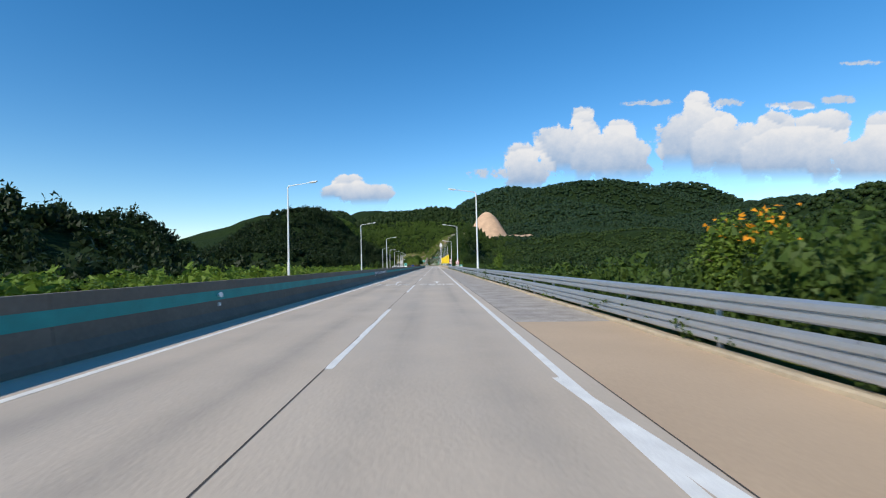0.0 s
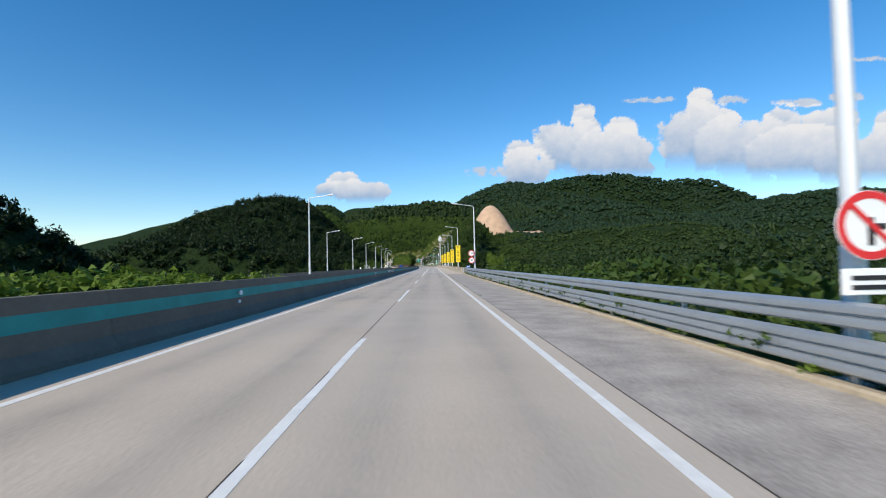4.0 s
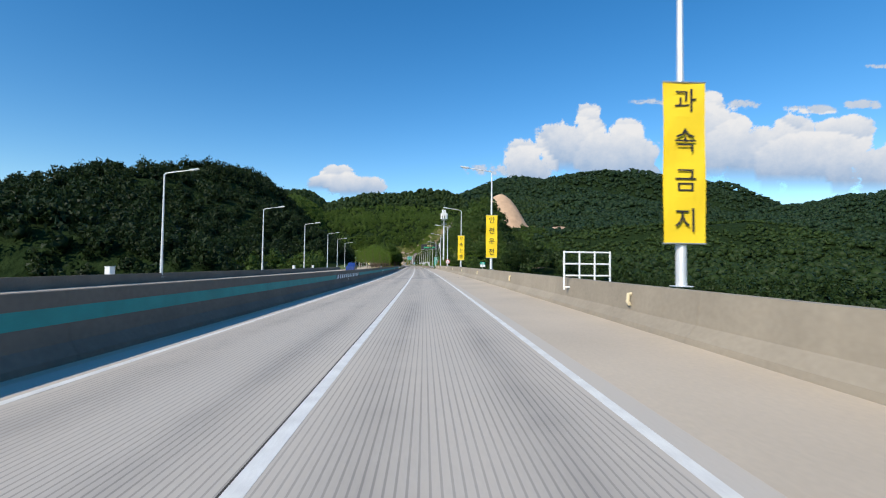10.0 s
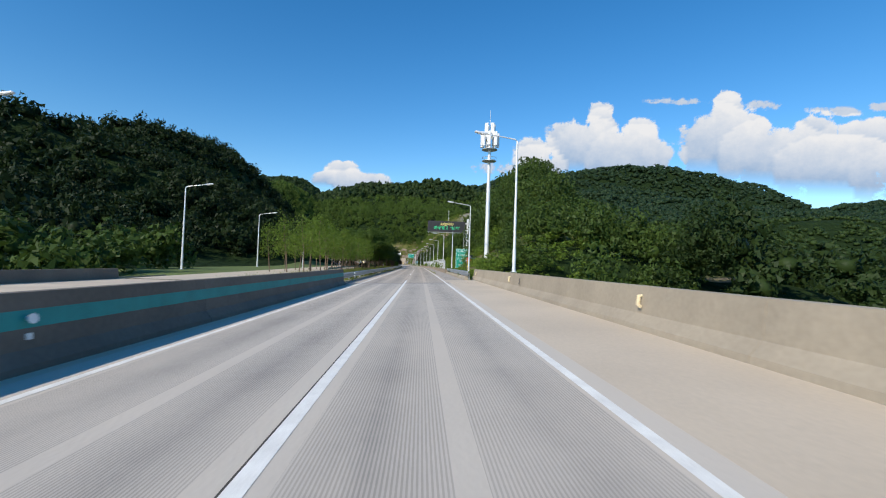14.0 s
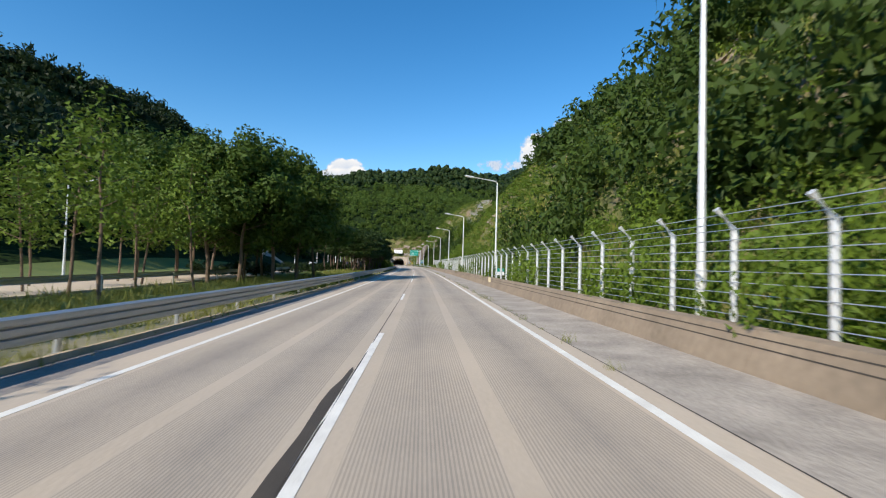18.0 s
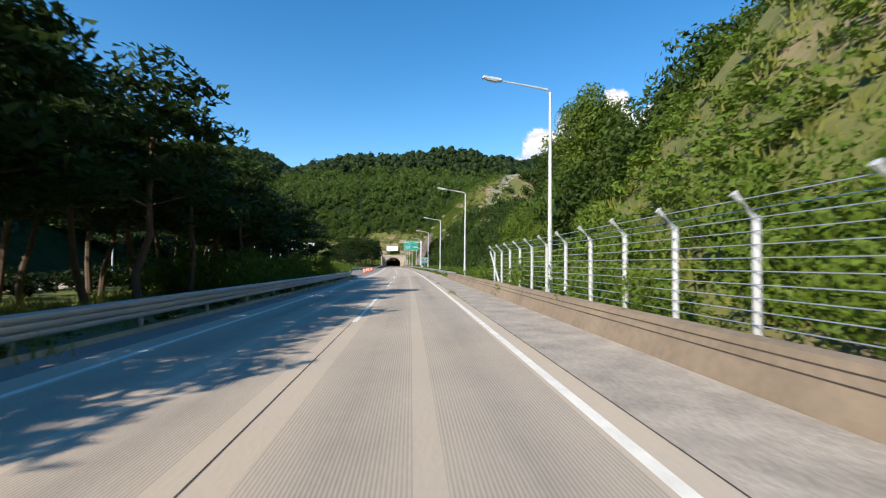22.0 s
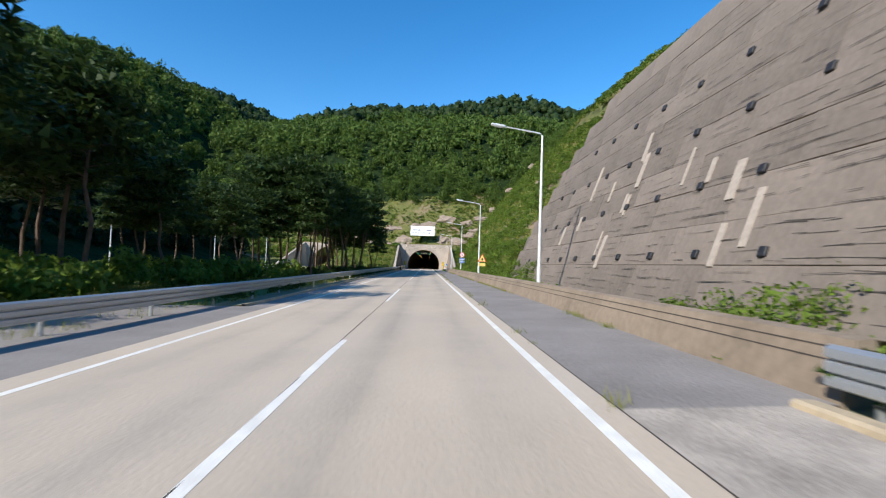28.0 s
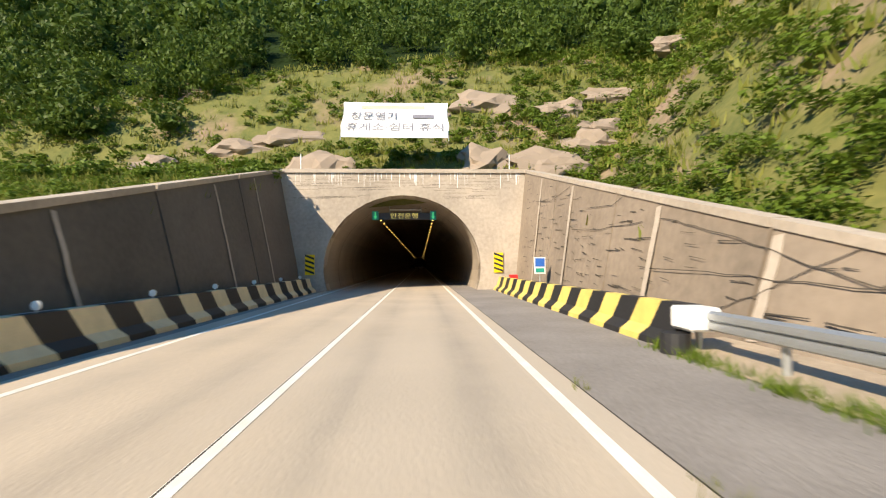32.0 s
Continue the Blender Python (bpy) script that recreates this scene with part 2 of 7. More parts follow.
def road_material():
    """Concrete with tyre tracks, stains drawn out along the road, and grooves cut along it: wide-set first, fine after the second joint."""
    m = material("concrete_road", (0.53, 0.435, 0.33), 0.85, vary=0.16, scale=0.3, fine=18, bump=0.3)
    n, l = m.node_tree.nodes, m.node_tree.links
    b = n["Principled BSDF"]
    base = b.inputs["Base Color"].links[0].from_socket
    uv = n.new("ShaderNodeUVMap")
    uv.uv_map = "UVMap"
    sep = n.new("ShaderNodeSeparateXYZ")
    l.new(uv.outputs[0], sep.inputs[0])
    u, s = sep.outputs[0], sep.outputs[1]

    def mth(op, p, q=None, r=None):
        return node_math(n, l, op, p, q, r)

    def nz(scale, detail, rough, stretch=None):
        t = n.new("ShaderNodeTexNoise")
        t.inputs["Scale"].default_value, t.inputs["Detail"].default_value, t.inputs["Roughness"].default_value = scale, detail, rough
        src = uv.outputs[0]
        if stretch:
            mp = n.new("ShaderNodeMapping")
            mp.inputs["Scale"].default_value = stretch
            l.new(src, mp.inputs[0])
            src = mp.outputs[0]
        l.new(src, t.inputs["Vector"])
        return t.outputs[0]

    def span(v, lo, hi):
        r = n.new("ShaderNodeMapRange")
        r.inputs["From Min"].default_value, r.inputs["From Max"].default_value = lo, hi
        l.new(v, r.inputs["Value"])
        return r.outputs[0]

    def blend(fac, p, q):
        x = n.new("ShaderNodeMix")
        x.data_type = "RGBA"
        if isinstance(fac, float):
            x.inputs["Factor"].default_value = fac
        else:
            l.new(fac, x.inputs["Factor"])
        for key, v in (("A", p), ("B", q)):
            if isinstance(v, tuple):
                x.inputs[key].default_value = (*v, 1)
            else:
                l.new(v, x.inputs[key])
        return x.outputs["Result"]

    # greyer concrete on the bridge, sandy elsewhere with greyer cloudy patches
    bridge = mth("MULTIPLY", mth("GREATER_THAN", s, 191.5), mth("LESS_THAN", s, 405.0))
    cloudy = span(nz(0.22, 6, 0.6, (1, 0.35, 1)), 0.42, 0.62)
    base = blend(mth("MULTIPLY", cloudy, 0.55), base, (0.46, 0.4, 0.33))
    base = blend(mth("MULTIPLY", bridge, 0.85), base, blend(mth("MULTIPLY", cloudy, 0.5), (0.58, 0.51, 0.42), (0.52, 0.47, 0.4)))
    lane = mth("PINGPONG", mth("ADD", u, 3.6), 1.8)
    track = mth("MAXIMUM", mth("SUBTRACT", 1.0, mth("MULTIPLY", mth("ABSOLUTE", mth("SUBTRACT", lane, 0.95)), 1.7)), 0.0)
    streak = span(mth("ADD", mth("MULTIPLY", nz(1.0, 6, 0.55, (0.9, 0.06, 1)), 0.6), mth("MULTIPLY", nz(0.55, 9, 0.68), 0.4)), 0.34, 0.66)
    margin = mth("LESS_THAN", mth("ABSOLUTE", u), 3.45)
    dirt = mth("MULTIPLY", mth("MULTIPLY", mth("MULTIPLY_ADD", track, 0.62, 0.2), streak), margin)
    speck = mth("GREATER_THAN", nz(7.0, 4, 0.7), 0.7)
    # grooves
    rag = nz(0.5, 3, 0.5)
    far_part = mth("GREATER_THAN", s, 316.0)
    coarse = mth("MULTIPLY", mth("GREATER_THAN", mth("SINE", mth("MULTIPLY", u, 2 * math.pi / 0.085)), 0.72), mth("MULTIPLY", mth("GREATER_THAN", s, 128.0), mth("SUBTRACT", 1.0, far_part)))
    fine = mth("MULTIPLY", mth("GREATER_THAN", mth("SINE", mth("MULTIPLY", u, 2 * math.pi / 0.038)), 0.1), mth("MULTIPLY", far_part, mth("LESS_THAN", s, 638.2)))
    gaps = mth("MULTIPLY", mth("GREATER_THAN", mth("ABSOLUTE", mth("SUBTRACT", mth("ABSOLUTE", u), 1.78)), 0.13), mth("GREATER_THAN", mth("ABSOLUTE", u), 0.32))
    fine = mth("MULTIPLY", fine, gaps)
    ground_zone = mth("MULTIPLY", mth("MULTIPLY", far_part, mth("LESS_THAN", s, 638.2)), mth("MULTIPLY", gaps, margin))
    cut = mth("MULTIPLY", mth("MULTIPLY", mth("ADD", mth("MULTIPLY", coarse, 0.55), mth("MULTIPLY", fine, 0.42)), margin), mth("MULTIPLY_ADD", rag, 0.9, 0.25))
    dark = mth("MINIMUM", mth("ADD", mth("ADD", mth("MULTIPLY", dirt, 0.62), cut), mth("ADD", mth("MULTIPLY", ground_zone, 0.08), mth("MULTIPLY", speck, 0.1))), 0.85)
    l.new(blend(dark, base, (0.17, 0.155, 0.14)), b.inputs["Base Color"])
    return m


M["concrete_road"] = road_material()


def slope_material():
    """Cut slope: grass broken by patches of reddish soil and rock."""
    m = material("cut_slope", (0.21, 0.19, 0.055), 0.95, scale=0.5, fine=3.5, second=(0.055, 0.085, 0.017), bump=1.0)
    n, l = m.node_tree.nodes, m.node_tree.links
    b = n["Principled BSDF"]
    base = b.inputs["Base Color"].links[0].from_socket
    tc = n.new("ShaderNodeTexCoord")
    a = n.new("ShaderNodeTexNoise")
    a.inputs["Scale"].default_value, a.inputs["Detail"].default_value, a.inputs["Roughness"].default_value = 0.085, 6, 0.62
    l.new(tc.outputs["Object"], a.inputs["Vector"])
    r = n.new("ShaderNodeMapRange")
    r.inputs["From Min"].default_value, r.inputs["From Max"].default_value = 0.515, 0.62
    l.new(a.outputs[0], r.inputs["Value"])
    c = n.new("ShaderNodeTexNoise")
    c.inputs["Scale"].default_value, c.inputs["Detail"].default_value = 0.8, 6
    l.new(tc.outputs["Object"], c.inputs["Vector"])
    soil = n.new("ShaderNodeMix")
    soil.data_type = "RGBA"
    soil.inputs["A"].default_value, soil.inputs["B"].default_value = (0.17, 0.115, 0.08, 1), (0.4, 0.28, 0.2, 1)
    l.new(c.outputs[0], soil.inputs["Factor"])
    mix = n.new("ShaderNodeMix")
    mix.data_type = "RGBA"
    l.new(r.outputs[0], mix.inputs["Factor"])
    l.new(base, mix.inputs["A"])
    l.new(soil.outputs["Result"], mix.inputs["B"])
    l.new(mix.outputs["Result"], b.inputs["Base Color"])
    return m


M["slope"] = slope_material()


# ---- mesh helpers ----
def mesh_ob(name, verts, faces, mat, parent=None, uvs=None, smooth=False):
    me = bpy.data.meshes.new(name)
    me.from_pydata([tuple(v) for v in verts], [], faces)
    if uvs is not None:
        lay = me.uv_layers.new(name="UVMap")
        idx = np.empty(len(me.loops), dtype=np.int32)
        me.loops.foreach_get("vertex_index", idx)
        lay.data.foreach_set("uv", np.asarray(uvs, dtype=np.float32)[idx].ravel())
    if smooth:
        me.polygons.foreach_set("use_smooth", [True] * len(me.polygons))
    me.materials.append(mat)
    me.update()
    ob = new(name, me)
    ob.parent = parent
    return ob


def part(name, bm, mat, parent, label=""):
    me = bpy.data.meshes.new(name)
    bm.to_mesh(me)
    bm.free()
    me.materials.append(mat)
    ob = new(name, me)
    ob.parent = parent
    return tagged(ob, label)


def thing(name, m, label, category, group="", kind=""):
    ob = new(name)
    ob.matrix_world = m
    ob.empty_display_size = 0.3
    return tagged(ob, label, category, group, kind)


def sweep(name, section, s0, s1, mat, parent=None, step=6.0, closed=False, shift=None):
    """Sweeps a cross-section [(u, z), ...] along the road."""
    n = max(1, int(math.ceil((s1 - s0) / step)))
    k = len(section)
    verts, uvs, faces = [], [], []
    for i in range(n + 1):
        s = s0 + (s1 - s0) * i / n
        du = shift(s) if shift else 0.0
        for u, z in section:
            verts.append(P(s, u + du, z))
            uvs.append((u + du, s))
    for i in range(n):
        for j in range(k if closed else k - 1):
            a, b = i * k + j, i * k + (j + 1) % k
            faces.append((a, b, b + k, a + k))
    if closed:
        faces.append(tuple(range(k - 1, -1, -1)))
        faces.append(tuple(range(n * k, n * k + k)))
    return mesh_ob(name, verts, faces, mat, parent, uvs)


def bm_box(bm, x0, x1, y0, y1, z0, z1, bevel=0.0):
    g = bmesh.ops.create_cube(bm, size=1, matrix=Matrix.Translation(((x0 + x1) / 2, (y0 + y1) / 2, (z0 + z1) / 2)) @ Matrix.Diagonal((x1 - x0, y1 - y0, z1 - z0, 1)))
    if bevel:
        e = {e for v in g["verts"] for e in v.link_edges}
        bmesh.ops.bevel(bm, geom=list(e), offset=bevel, segments=1, affect="EDGES")
    return bm


def bm_tube(bm, pts, radii, seg=10, cap=True):
    """A tapered tube through points."""
    rings = []
    pts = [Vector(p) for p in pts]
    for i, p in enumerate(pts):
        d = (pts[min(i + 1, len(pts) - 1)] - pts[max(i - 1, 0)]).normalized()
        a = d.orthogonal().normalized() if abs(d.z) > 0.9 or i == 0 else None
        if a is None:
            a = Vector((0, 0, 1)).cross(d).normalized()
        if i and abs(d.z) > 0.9:
            a = (last - d * last.dot(d)).normalized()
        last = a
        b = d.cross(a)
        r = radii[i] if isinstance(radii, (list, tuple)) else radii
        rings.append([bm.verts.new(p + r * (math.cos(2 * math.pi * j / seg) * a + math.sin(2 * math.pi * j / seg) * b)) for j in range(seg)])
    for q, w in zip(rings, rings[1:]):
        for j in range(seg):
            bm.faces.new((q[j], q[(j + 1) % seg], w[(j + 1) % seg], w[j]))
    if cap:
        bm.faces.new(rings[0][::-1])
        bm.faces.new(rings[-1])
    return bm


def BM():
    return bmesh.new()

# ---- land ----
def smooth(a, b, x):
    t = np.clip((x - a) / (b - a), 0, 1)
    return t * t * (3 - 2 * t)


def bump2(s, u, s0, u0, ls, lu, h):
    return h * np.exp(-((s - s0) / ls) ** 2 - ((u - u0) / lu) ** 2)


def noise2(s, u, scale, seed):
    """Cheap smooth value noise."""
    g = np.random.RandomState(seed).rand(64, 64)
    a, b = s / scale, u / scale
    i, j = np.floor(a).astype(int), np.floor(b).astype(int)
    f, h = a - i, b - j
    f, h = f * f * (3 - 2 * f), h * h * (3 - 2 * h)
    q = lambda m, n: g[m % 64, n % 64]
    return (q(i, j) * (1 - f) + q(i + 1, j) * f) * (1 - h) + (q(i, j + 1) * (1 - f) + q(i + 1, j + 1) * f) * h - 0.5


CREST_S = [311, 370, 439, 507, 545, 586, 630, 671, 725, 779, 885, 1005, 1175]
CREST_H = [5, 19, 17, 37, 51, 57, 45, 77, 90, 90, 66, 103, 140]
CUT_S = [401, 439, 488, 547, 595, 621, 693, 752, 811, 864, 905, 985]
CUT_H = [4, 8, 45.7, 44, 95, 70, 3, 30, 34, 110, 150, 110]
BUMPS = [(311, -420, 150, 150, 25), (174, -148, 129, 96, 31), (303, -200, 60, 51, 60), (1511, 680, 271, 690, 276), (976, 848, 600, 384, 132), (740, 300, 150, 160, 44), (393, 409, 101, 109, 87), (879, 99, 159, 30, 78), (938, 158, 55, 52, 106), (1177, -325, 260, 259, 111), (2009, 465, 950, 402, 316), (1978, 1304, 374, 467, 352), (2186, -112, 419, 306, 266)]
TUNNEL = [136, 1140, 55, 419]


def land(s, u):
    """Height of the ground over the road's plane."""
    s, u = np.asarray(s, float), np.asarray(u, float)
    right, left = np.maximum(u, 0), np.maximum(-u, 0)
    # valley under the bridge
    gate = smooth(174, 208, s) * (1 - smooth(395, 424, s))
    z = -0.25 - 24 * gate * smooth(-2, 30, np.abs(u + 8) - 15)
    low = (1 - smooth(350, 440, s)) * (1 - gate)
    z = z - 9 * smooth(10, 60, right) * low - 5 * smooth(32, 80, left) * low
    z = z - 7 * smooth(9, 26, right) * smooth(612, 634, s) * (1 - smooth(682, 715, s))
    z = z - 21 * smooth(46, 95, right) * smooth(392, 432, s) * (1 - smooth(560, 690, s))
    hills = np.zeros_like(z)
    crest = np.interp(s, CREST_S, CREST_H)
    foot = np.interp(s, [310, 430, 508, 650, 780, 925], [40, 38, 44, 50, 46, 38])
    steep = 1 - np.exp(-np.maximum(left - foot + 8, 0) * 0.85 / np.maximum(crest, 5))
    rise = smooth(0, 1, (left - foot) / 125)
    rise = rise + (np.maximum(steep, rise) - rise) * smooth(500, 560, s) * (1 - smooth(650, 720, s))
    hills = np.maximum(hills, crest * rise * np.exp(-(np.maximum(left - foot - 125, 0) / np.interp(s, [300, 500, 800], [110, 160, 260])) ** 2) * smooth(300, 410, s))
    side = np.where(u > 0, smooth(14, 120, right), smooth(45, 170, left))
    side = side + (1 - side) * smooth(898, 990, s)
    for b in BUMPS:
        hills = np.maximum(hills, bump2(s, u, *b) * side)
    # cut slopes on the right
    top = np.maximum(np.interp(s, CUT_S, CUT_H), 0.5)
    f2 = np.interp(s, [410, 600, 628, 745, 762, 870, 898], [8.6, 8.6, 16, 14, 9.6, 9.3, 9.8])
    cut = top * (1 - np.exp(-np.maximum(right - f2, 0) * np.interp(s, [410, 440, 600, 650, 735, 780], [1.6, 1.75, 1.5, 0.8, 0.9, 1.5]) / top)) * smooth(400, 432, s) * np.exp(-(np.maximum(right - np.interp(s, [440, 500, 590], [21, 30, 46]), 0) / np.interp(s, [500, 600, 780, 850], [15, 34, 45, 90])) ** 2)
    hills = np.maximum(hills, cut)
    # hill over the tunnel: rocky face, then woods
    face = np.interp(s, [898.4, 899, 918, 985, TUNNEL[1], 1700], [0, 7.7, 26, 71, TUNNEL[0], 150])
    face = np.where(s < 899, np.interp(s, [868, 898], [0, 7.3]) * smooth(5.5, 7.5, np.abs(u - 0.8)), face)
    hills = np.maximum(hills, face * np.where((s < 899) & (u < 0) & (u > -25), 1.0, np.exp(-((u - TUNNEL[2]) / np.where(u > TUNNEL[2], np.interp(s, [899, 912, 960, 1150], [90, 105, 110, TUNNEL[3]]), np.interp(s, [899, 912, 960], [90, 105, TUNNEL[3]]))) ** 2)))
    wob = noise2(s, u, 60, 3) * 14 + noise2(s, u, 25, 5) * 5
    far = np.clip((hills - 8) / 30, 0, 1) * smooth(920, 955, s + 400 * (np.abs(u) > 40))
    return z + hills + wob * far

def scar_at(s, u):
    """Where the hill is bare: a landslide, and a cut strip along the slope's crest."""
    a = (u > 125) & (u < 230) & (s > np.interp(u, [125, 165, 230], [926, 872, 850])) & (s < np.interp(u, [125, 150, 172, 230], [942, 952, 938, 882]))
    g = np.interp(s, [770, 774, 798, 824, 899], [24, 26, 38, 56, 106])
    b = (s > 772) & (s < 903) & (np.abs(u - g) < 2.4)
    c = (s > 596) & (s < 624) & (np.abs(u - np.interp(s, [598, 622], [-66, -43])) < 3.2)
    return a | b | c


def ground_mesh():
    sv = np.concatenate([np.arange(-560, -60, 50), np.arange(-60, 860, 6), np.arange(860, 897.6, 2.5), [898.5, 898.62], np.arange(900, 935, 2.5), np.arange(940, 1200, 12), np.arange(1200, 2900, 60)])
    uv = np.concatenate([-np.geomspace(2400, 210, 22), np.arange(-200, -40, 6.0), np.arange(-40, 60, 2.0), np.arange(60, 240, 5.0), np.geomspace(240, 2400, 24)])
    uv = np.unique(np.concatenate([uv, [-7.45, -7.25, -5.4, -5.2, 7.5, 7.8, 8.1, 9.2, 9.4]]))
    S, U = np.meshgrid(sv, uv, indexing="ij")
    Z = land(S, U) + lift(S, U) * np.exp(-np.maximum(np.abs(U) - 9, 0) / 8)
    near = (U > np.where(S > 867, -7.3, -5.3)) & (U < np.where(S > 867, 9.3, 8.0)) & (S < 898.6)
    opp = (U < np.where(S < 404, -5, np.interp(S, OPP_S, OPP_D) - 10.5)) & (U > np.interp(S, OPP_S, OPP_D) - 23.5) & (S < 898.6)
    Z = np.where((S > 898.6) & (S < 899.5) & (U > -40) & (U < 10), np.maximum(Z, 7.7), Z)
    Z = np.where(near, -0.7, np.where(opp, np.minimum(Z, -0.3), Z))
    V = PV(S, U, Z).reshape(-1, 3)
    a, b = S.shape
    idx = np.arange(a * b).reshape(a, b)
    sm, um = (S[:-1, :-1] + S[1:, 1:]) / 2, (U[:-1, :-1] + U[1:, 1:]) / 2
    keep = ~((sm > 898.5) & (sm < 898.62) & (um > -40) & (um < 9))
    F = np.stack([idx[:-1, :-1], idx[:-1, 1:], idx[1:, 1:], idx[1:, :-1]], -1)[keep].reshape(-1, 4)
    slope = ((um > 8) & (um < 75) & (sm > 425) & (sm < 618)) | ((um > 8) & (um < 80) & (sm > 757)) | ((sm > 896) & (sm < 922) & (um > -130) & (um < 60))
    grass = ((um < 0) & (um > -42) & (sm > 404) & (sm < 900)) | ((np.abs(um) < 30) & (sm < 180))
    bare = scar_at(sm, um)
    drape = bare & (um < 118)
    mi = np.where(drape, 4, np.where(bare, 3, np.where(slope & (sm < 925), 2, np.where(grass, 1, 0))))[keep].ravel()
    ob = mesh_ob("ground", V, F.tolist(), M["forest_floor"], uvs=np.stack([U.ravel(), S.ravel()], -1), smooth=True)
    ob.data.materials.append(M["grass"])
    ob.data.materials.append(M["slope"])
    ob.data.materials.append(M["scar"])
    ob.data.materials.append(M["drape"])
    ob.data.polygons.foreach_set("material_index", mi.astype(np.int32))
    return tagged(ob, "green wooded land with cut slopes, hills and a valley", "ground", kind="structure")


OPP_S, OPP_D = [-600, 404, 470, 560, 898], [0, 0, -4, -9, -15]
ground = ground_mesh()

# ---- carriageway ----
road = tagged(sweep("road", [(-4.3, -0.4), (-4.3, 0.0), (3.97, 0.0), (3.97, -0.3)], -60, 1180, M["concrete_road"], step=4), "pale grooved concrete carriageway with dark tyre tracks", "road", kind="structure")
for s0, s1, e, mat, lab in ((-60, 13, 6.75, "sand", "sandy concrete shoulder"), (13, 184, 6.75, "asphalt", "coarse worn asphalt shoulder"), (184, 412, 6.9, "deck", "smooth sand-coloured concrete shoulder on the bridge"),
                            (412, 628, 5.85, "asphalt", "pale asphalt shoulder beside a low wall"), (628, 757, 6.0, "asphalt", "pale asphalt shoulder with weeds along its edge"), (757, 876, 6.6, "asphalt_dark", "grey asphalt shoulder"), (876, 1180, 6.7, "asphalt_dark", "grey asphalt shoulder by the tunnel")):
    tagged(sweep("shoulder", [(3.985, -0.3), (3.985, -0.008), (e, -0.008), (e, -0.4)], s0, s1, M[mat]), lab, "road", kind="structure")
    if s0 < 180 or 600 < s0 < 700:
        tagged(sweep("kerb", [(e, -0.3), (e + 0.01, 0.05), (e + 0.06, 0.08), (e + 0.3, 0.06), (e + 0.34, -0.3)], s0, s1, M["kerb"], step=1.4, shift=lambda s: 0.03 * math.sin(s * 1.7) + 0.03 * math.sin(s * 4.1)), "broken sandy concrete kerb", "kerb", kind="structure")
    if s1 < 900 and not 180 < s0 < 300:
        tagged(sweep("verge", [(e + 0.3, -0.1), (e + 1.2, 0.0), (9.0, 0.05), (10.5, -0.5)], s0, s1, M["gravel" if s0 > 600 else "grass"]), "grassy verge behind the barrier", "verge", kind="structure")
tagged(sweep("median_strip", [(-5.1, -0.4), (-5.0, -0.05), (-4.31, -0.02)], -60, 404, M["deck"]), "dusty concrete strip under the median barrier", "median", kind="structure")
for s0, s1, mat in ((404, 649, "gravel"), (770, 899, "gravel")):
    tagged(sweep("verge", [(-8.5, -0.35), (-6.3, -0.04), (-5.42, 0.03)], s0, s1, M[mat]), "gravelly verge with dry weeds", "verge", kind="structure")
    tagged(sweep("inner_kerb", [(-5.45, -0.2), (-5.43, 0.07), (-5.3, 0.08), (-5.27, -0.03)], s0, s1, M["kerb"], step=3), "low weathered concrete kerb under the guardrail", "kerb", kind="structure")
    tagged(sweep("inner_shoulder", [(-5.28, -0.03), (-4.31, -0.012)], s0, s1, M["asphalt_dark"]), "narrow grey asphalt strip beside the inner edge line", "road", kind="structure")
tagged(sweep("crossover", [(-26.0, -0.1), (-12.0, -0.06), (-4.31, -0.012)], 649, 700, M["asphalt_dark"]), "wide grey asphalt crossover between the carriageways", "road", kind="structure")
tagged(sweep("crossover_taper", [(-11.6, -0.2), (-8, -0.04), (-4.31, -0.012)], 700, 770, M["asphalt_dark"]), "grey asphalt strip narrowing beside the carriageway", "road", kind="structure")
opp_shift = lambda s: float(np.interp(s, OPP_S, OPP_D))
tagged(sweep("opposite_road", [(-14.6, -0.5), (-14.6, -0.1), (-5.3, -0.05), (-5.3, -0.5)], -60, 170, M["deck"]), "pale concrete road of the opposite direction", "road", kind="structure")
tagged(sweep("opposite_road", [(-22.6, -0.5), (-22.6, -0.1), (-5.3, -0.05), (-5.3, -0.5)], 170, 404, M["deck"]), "pale concrete road of the opposite direction", "road", kind="structure")
tagged(sweep("opposite_road", [(-22.0, -0.5), (-22.0, -0.05), (-11.0, -0.05), (-11.0, -0.5)], 404, 1000, M["deck"], shift=opp_shift), "pale concrete road of the opposite direction", "road", kind="structure")


def stripe(name, u, w, s0, s1, label, mat="paint"):
    return tagged(sweep(name, [(u - w / 2, 0.004), (u + w / 2, 0.004)], s0, s1, M[mat], step=4), label, "road marking", kind="structure")


stripe("edge_line", 3.585, 0.15, -40, 1100, "worn white edge line painted on concrete")
stripe("edge_line", -3.62, 0.15, -40, 1100, "white inner edge line painted on concrete")
for i in range(-1, 8):
    stripe("lane_dash", 0.02, 0.14, i * 20 + 7.3, i * 20 + 17.0, "white dash of the lane line")
stripe("lane_line", 0.06, 0.175, 171.6, 412, "solid white lane line on the bridge")
for i in range(18):
    stripe("lane_dash", 0.02, 0.15, i * 20 + 432.0, i * 20 + (441.9 if i != 3 else 436), "white dash of the lane line") if i * 20 + 432.0 < 795 else None
stripe("lane_line", 0.02, 0.16, 800, 1100, "solid white lane line before the tunnel")
v = [P(-4, 4.3, 0.004), P(-4, 4.75, 0.004), P(6.6, 3.55, 0.004), P(6.6, 3.4, 0.004)]
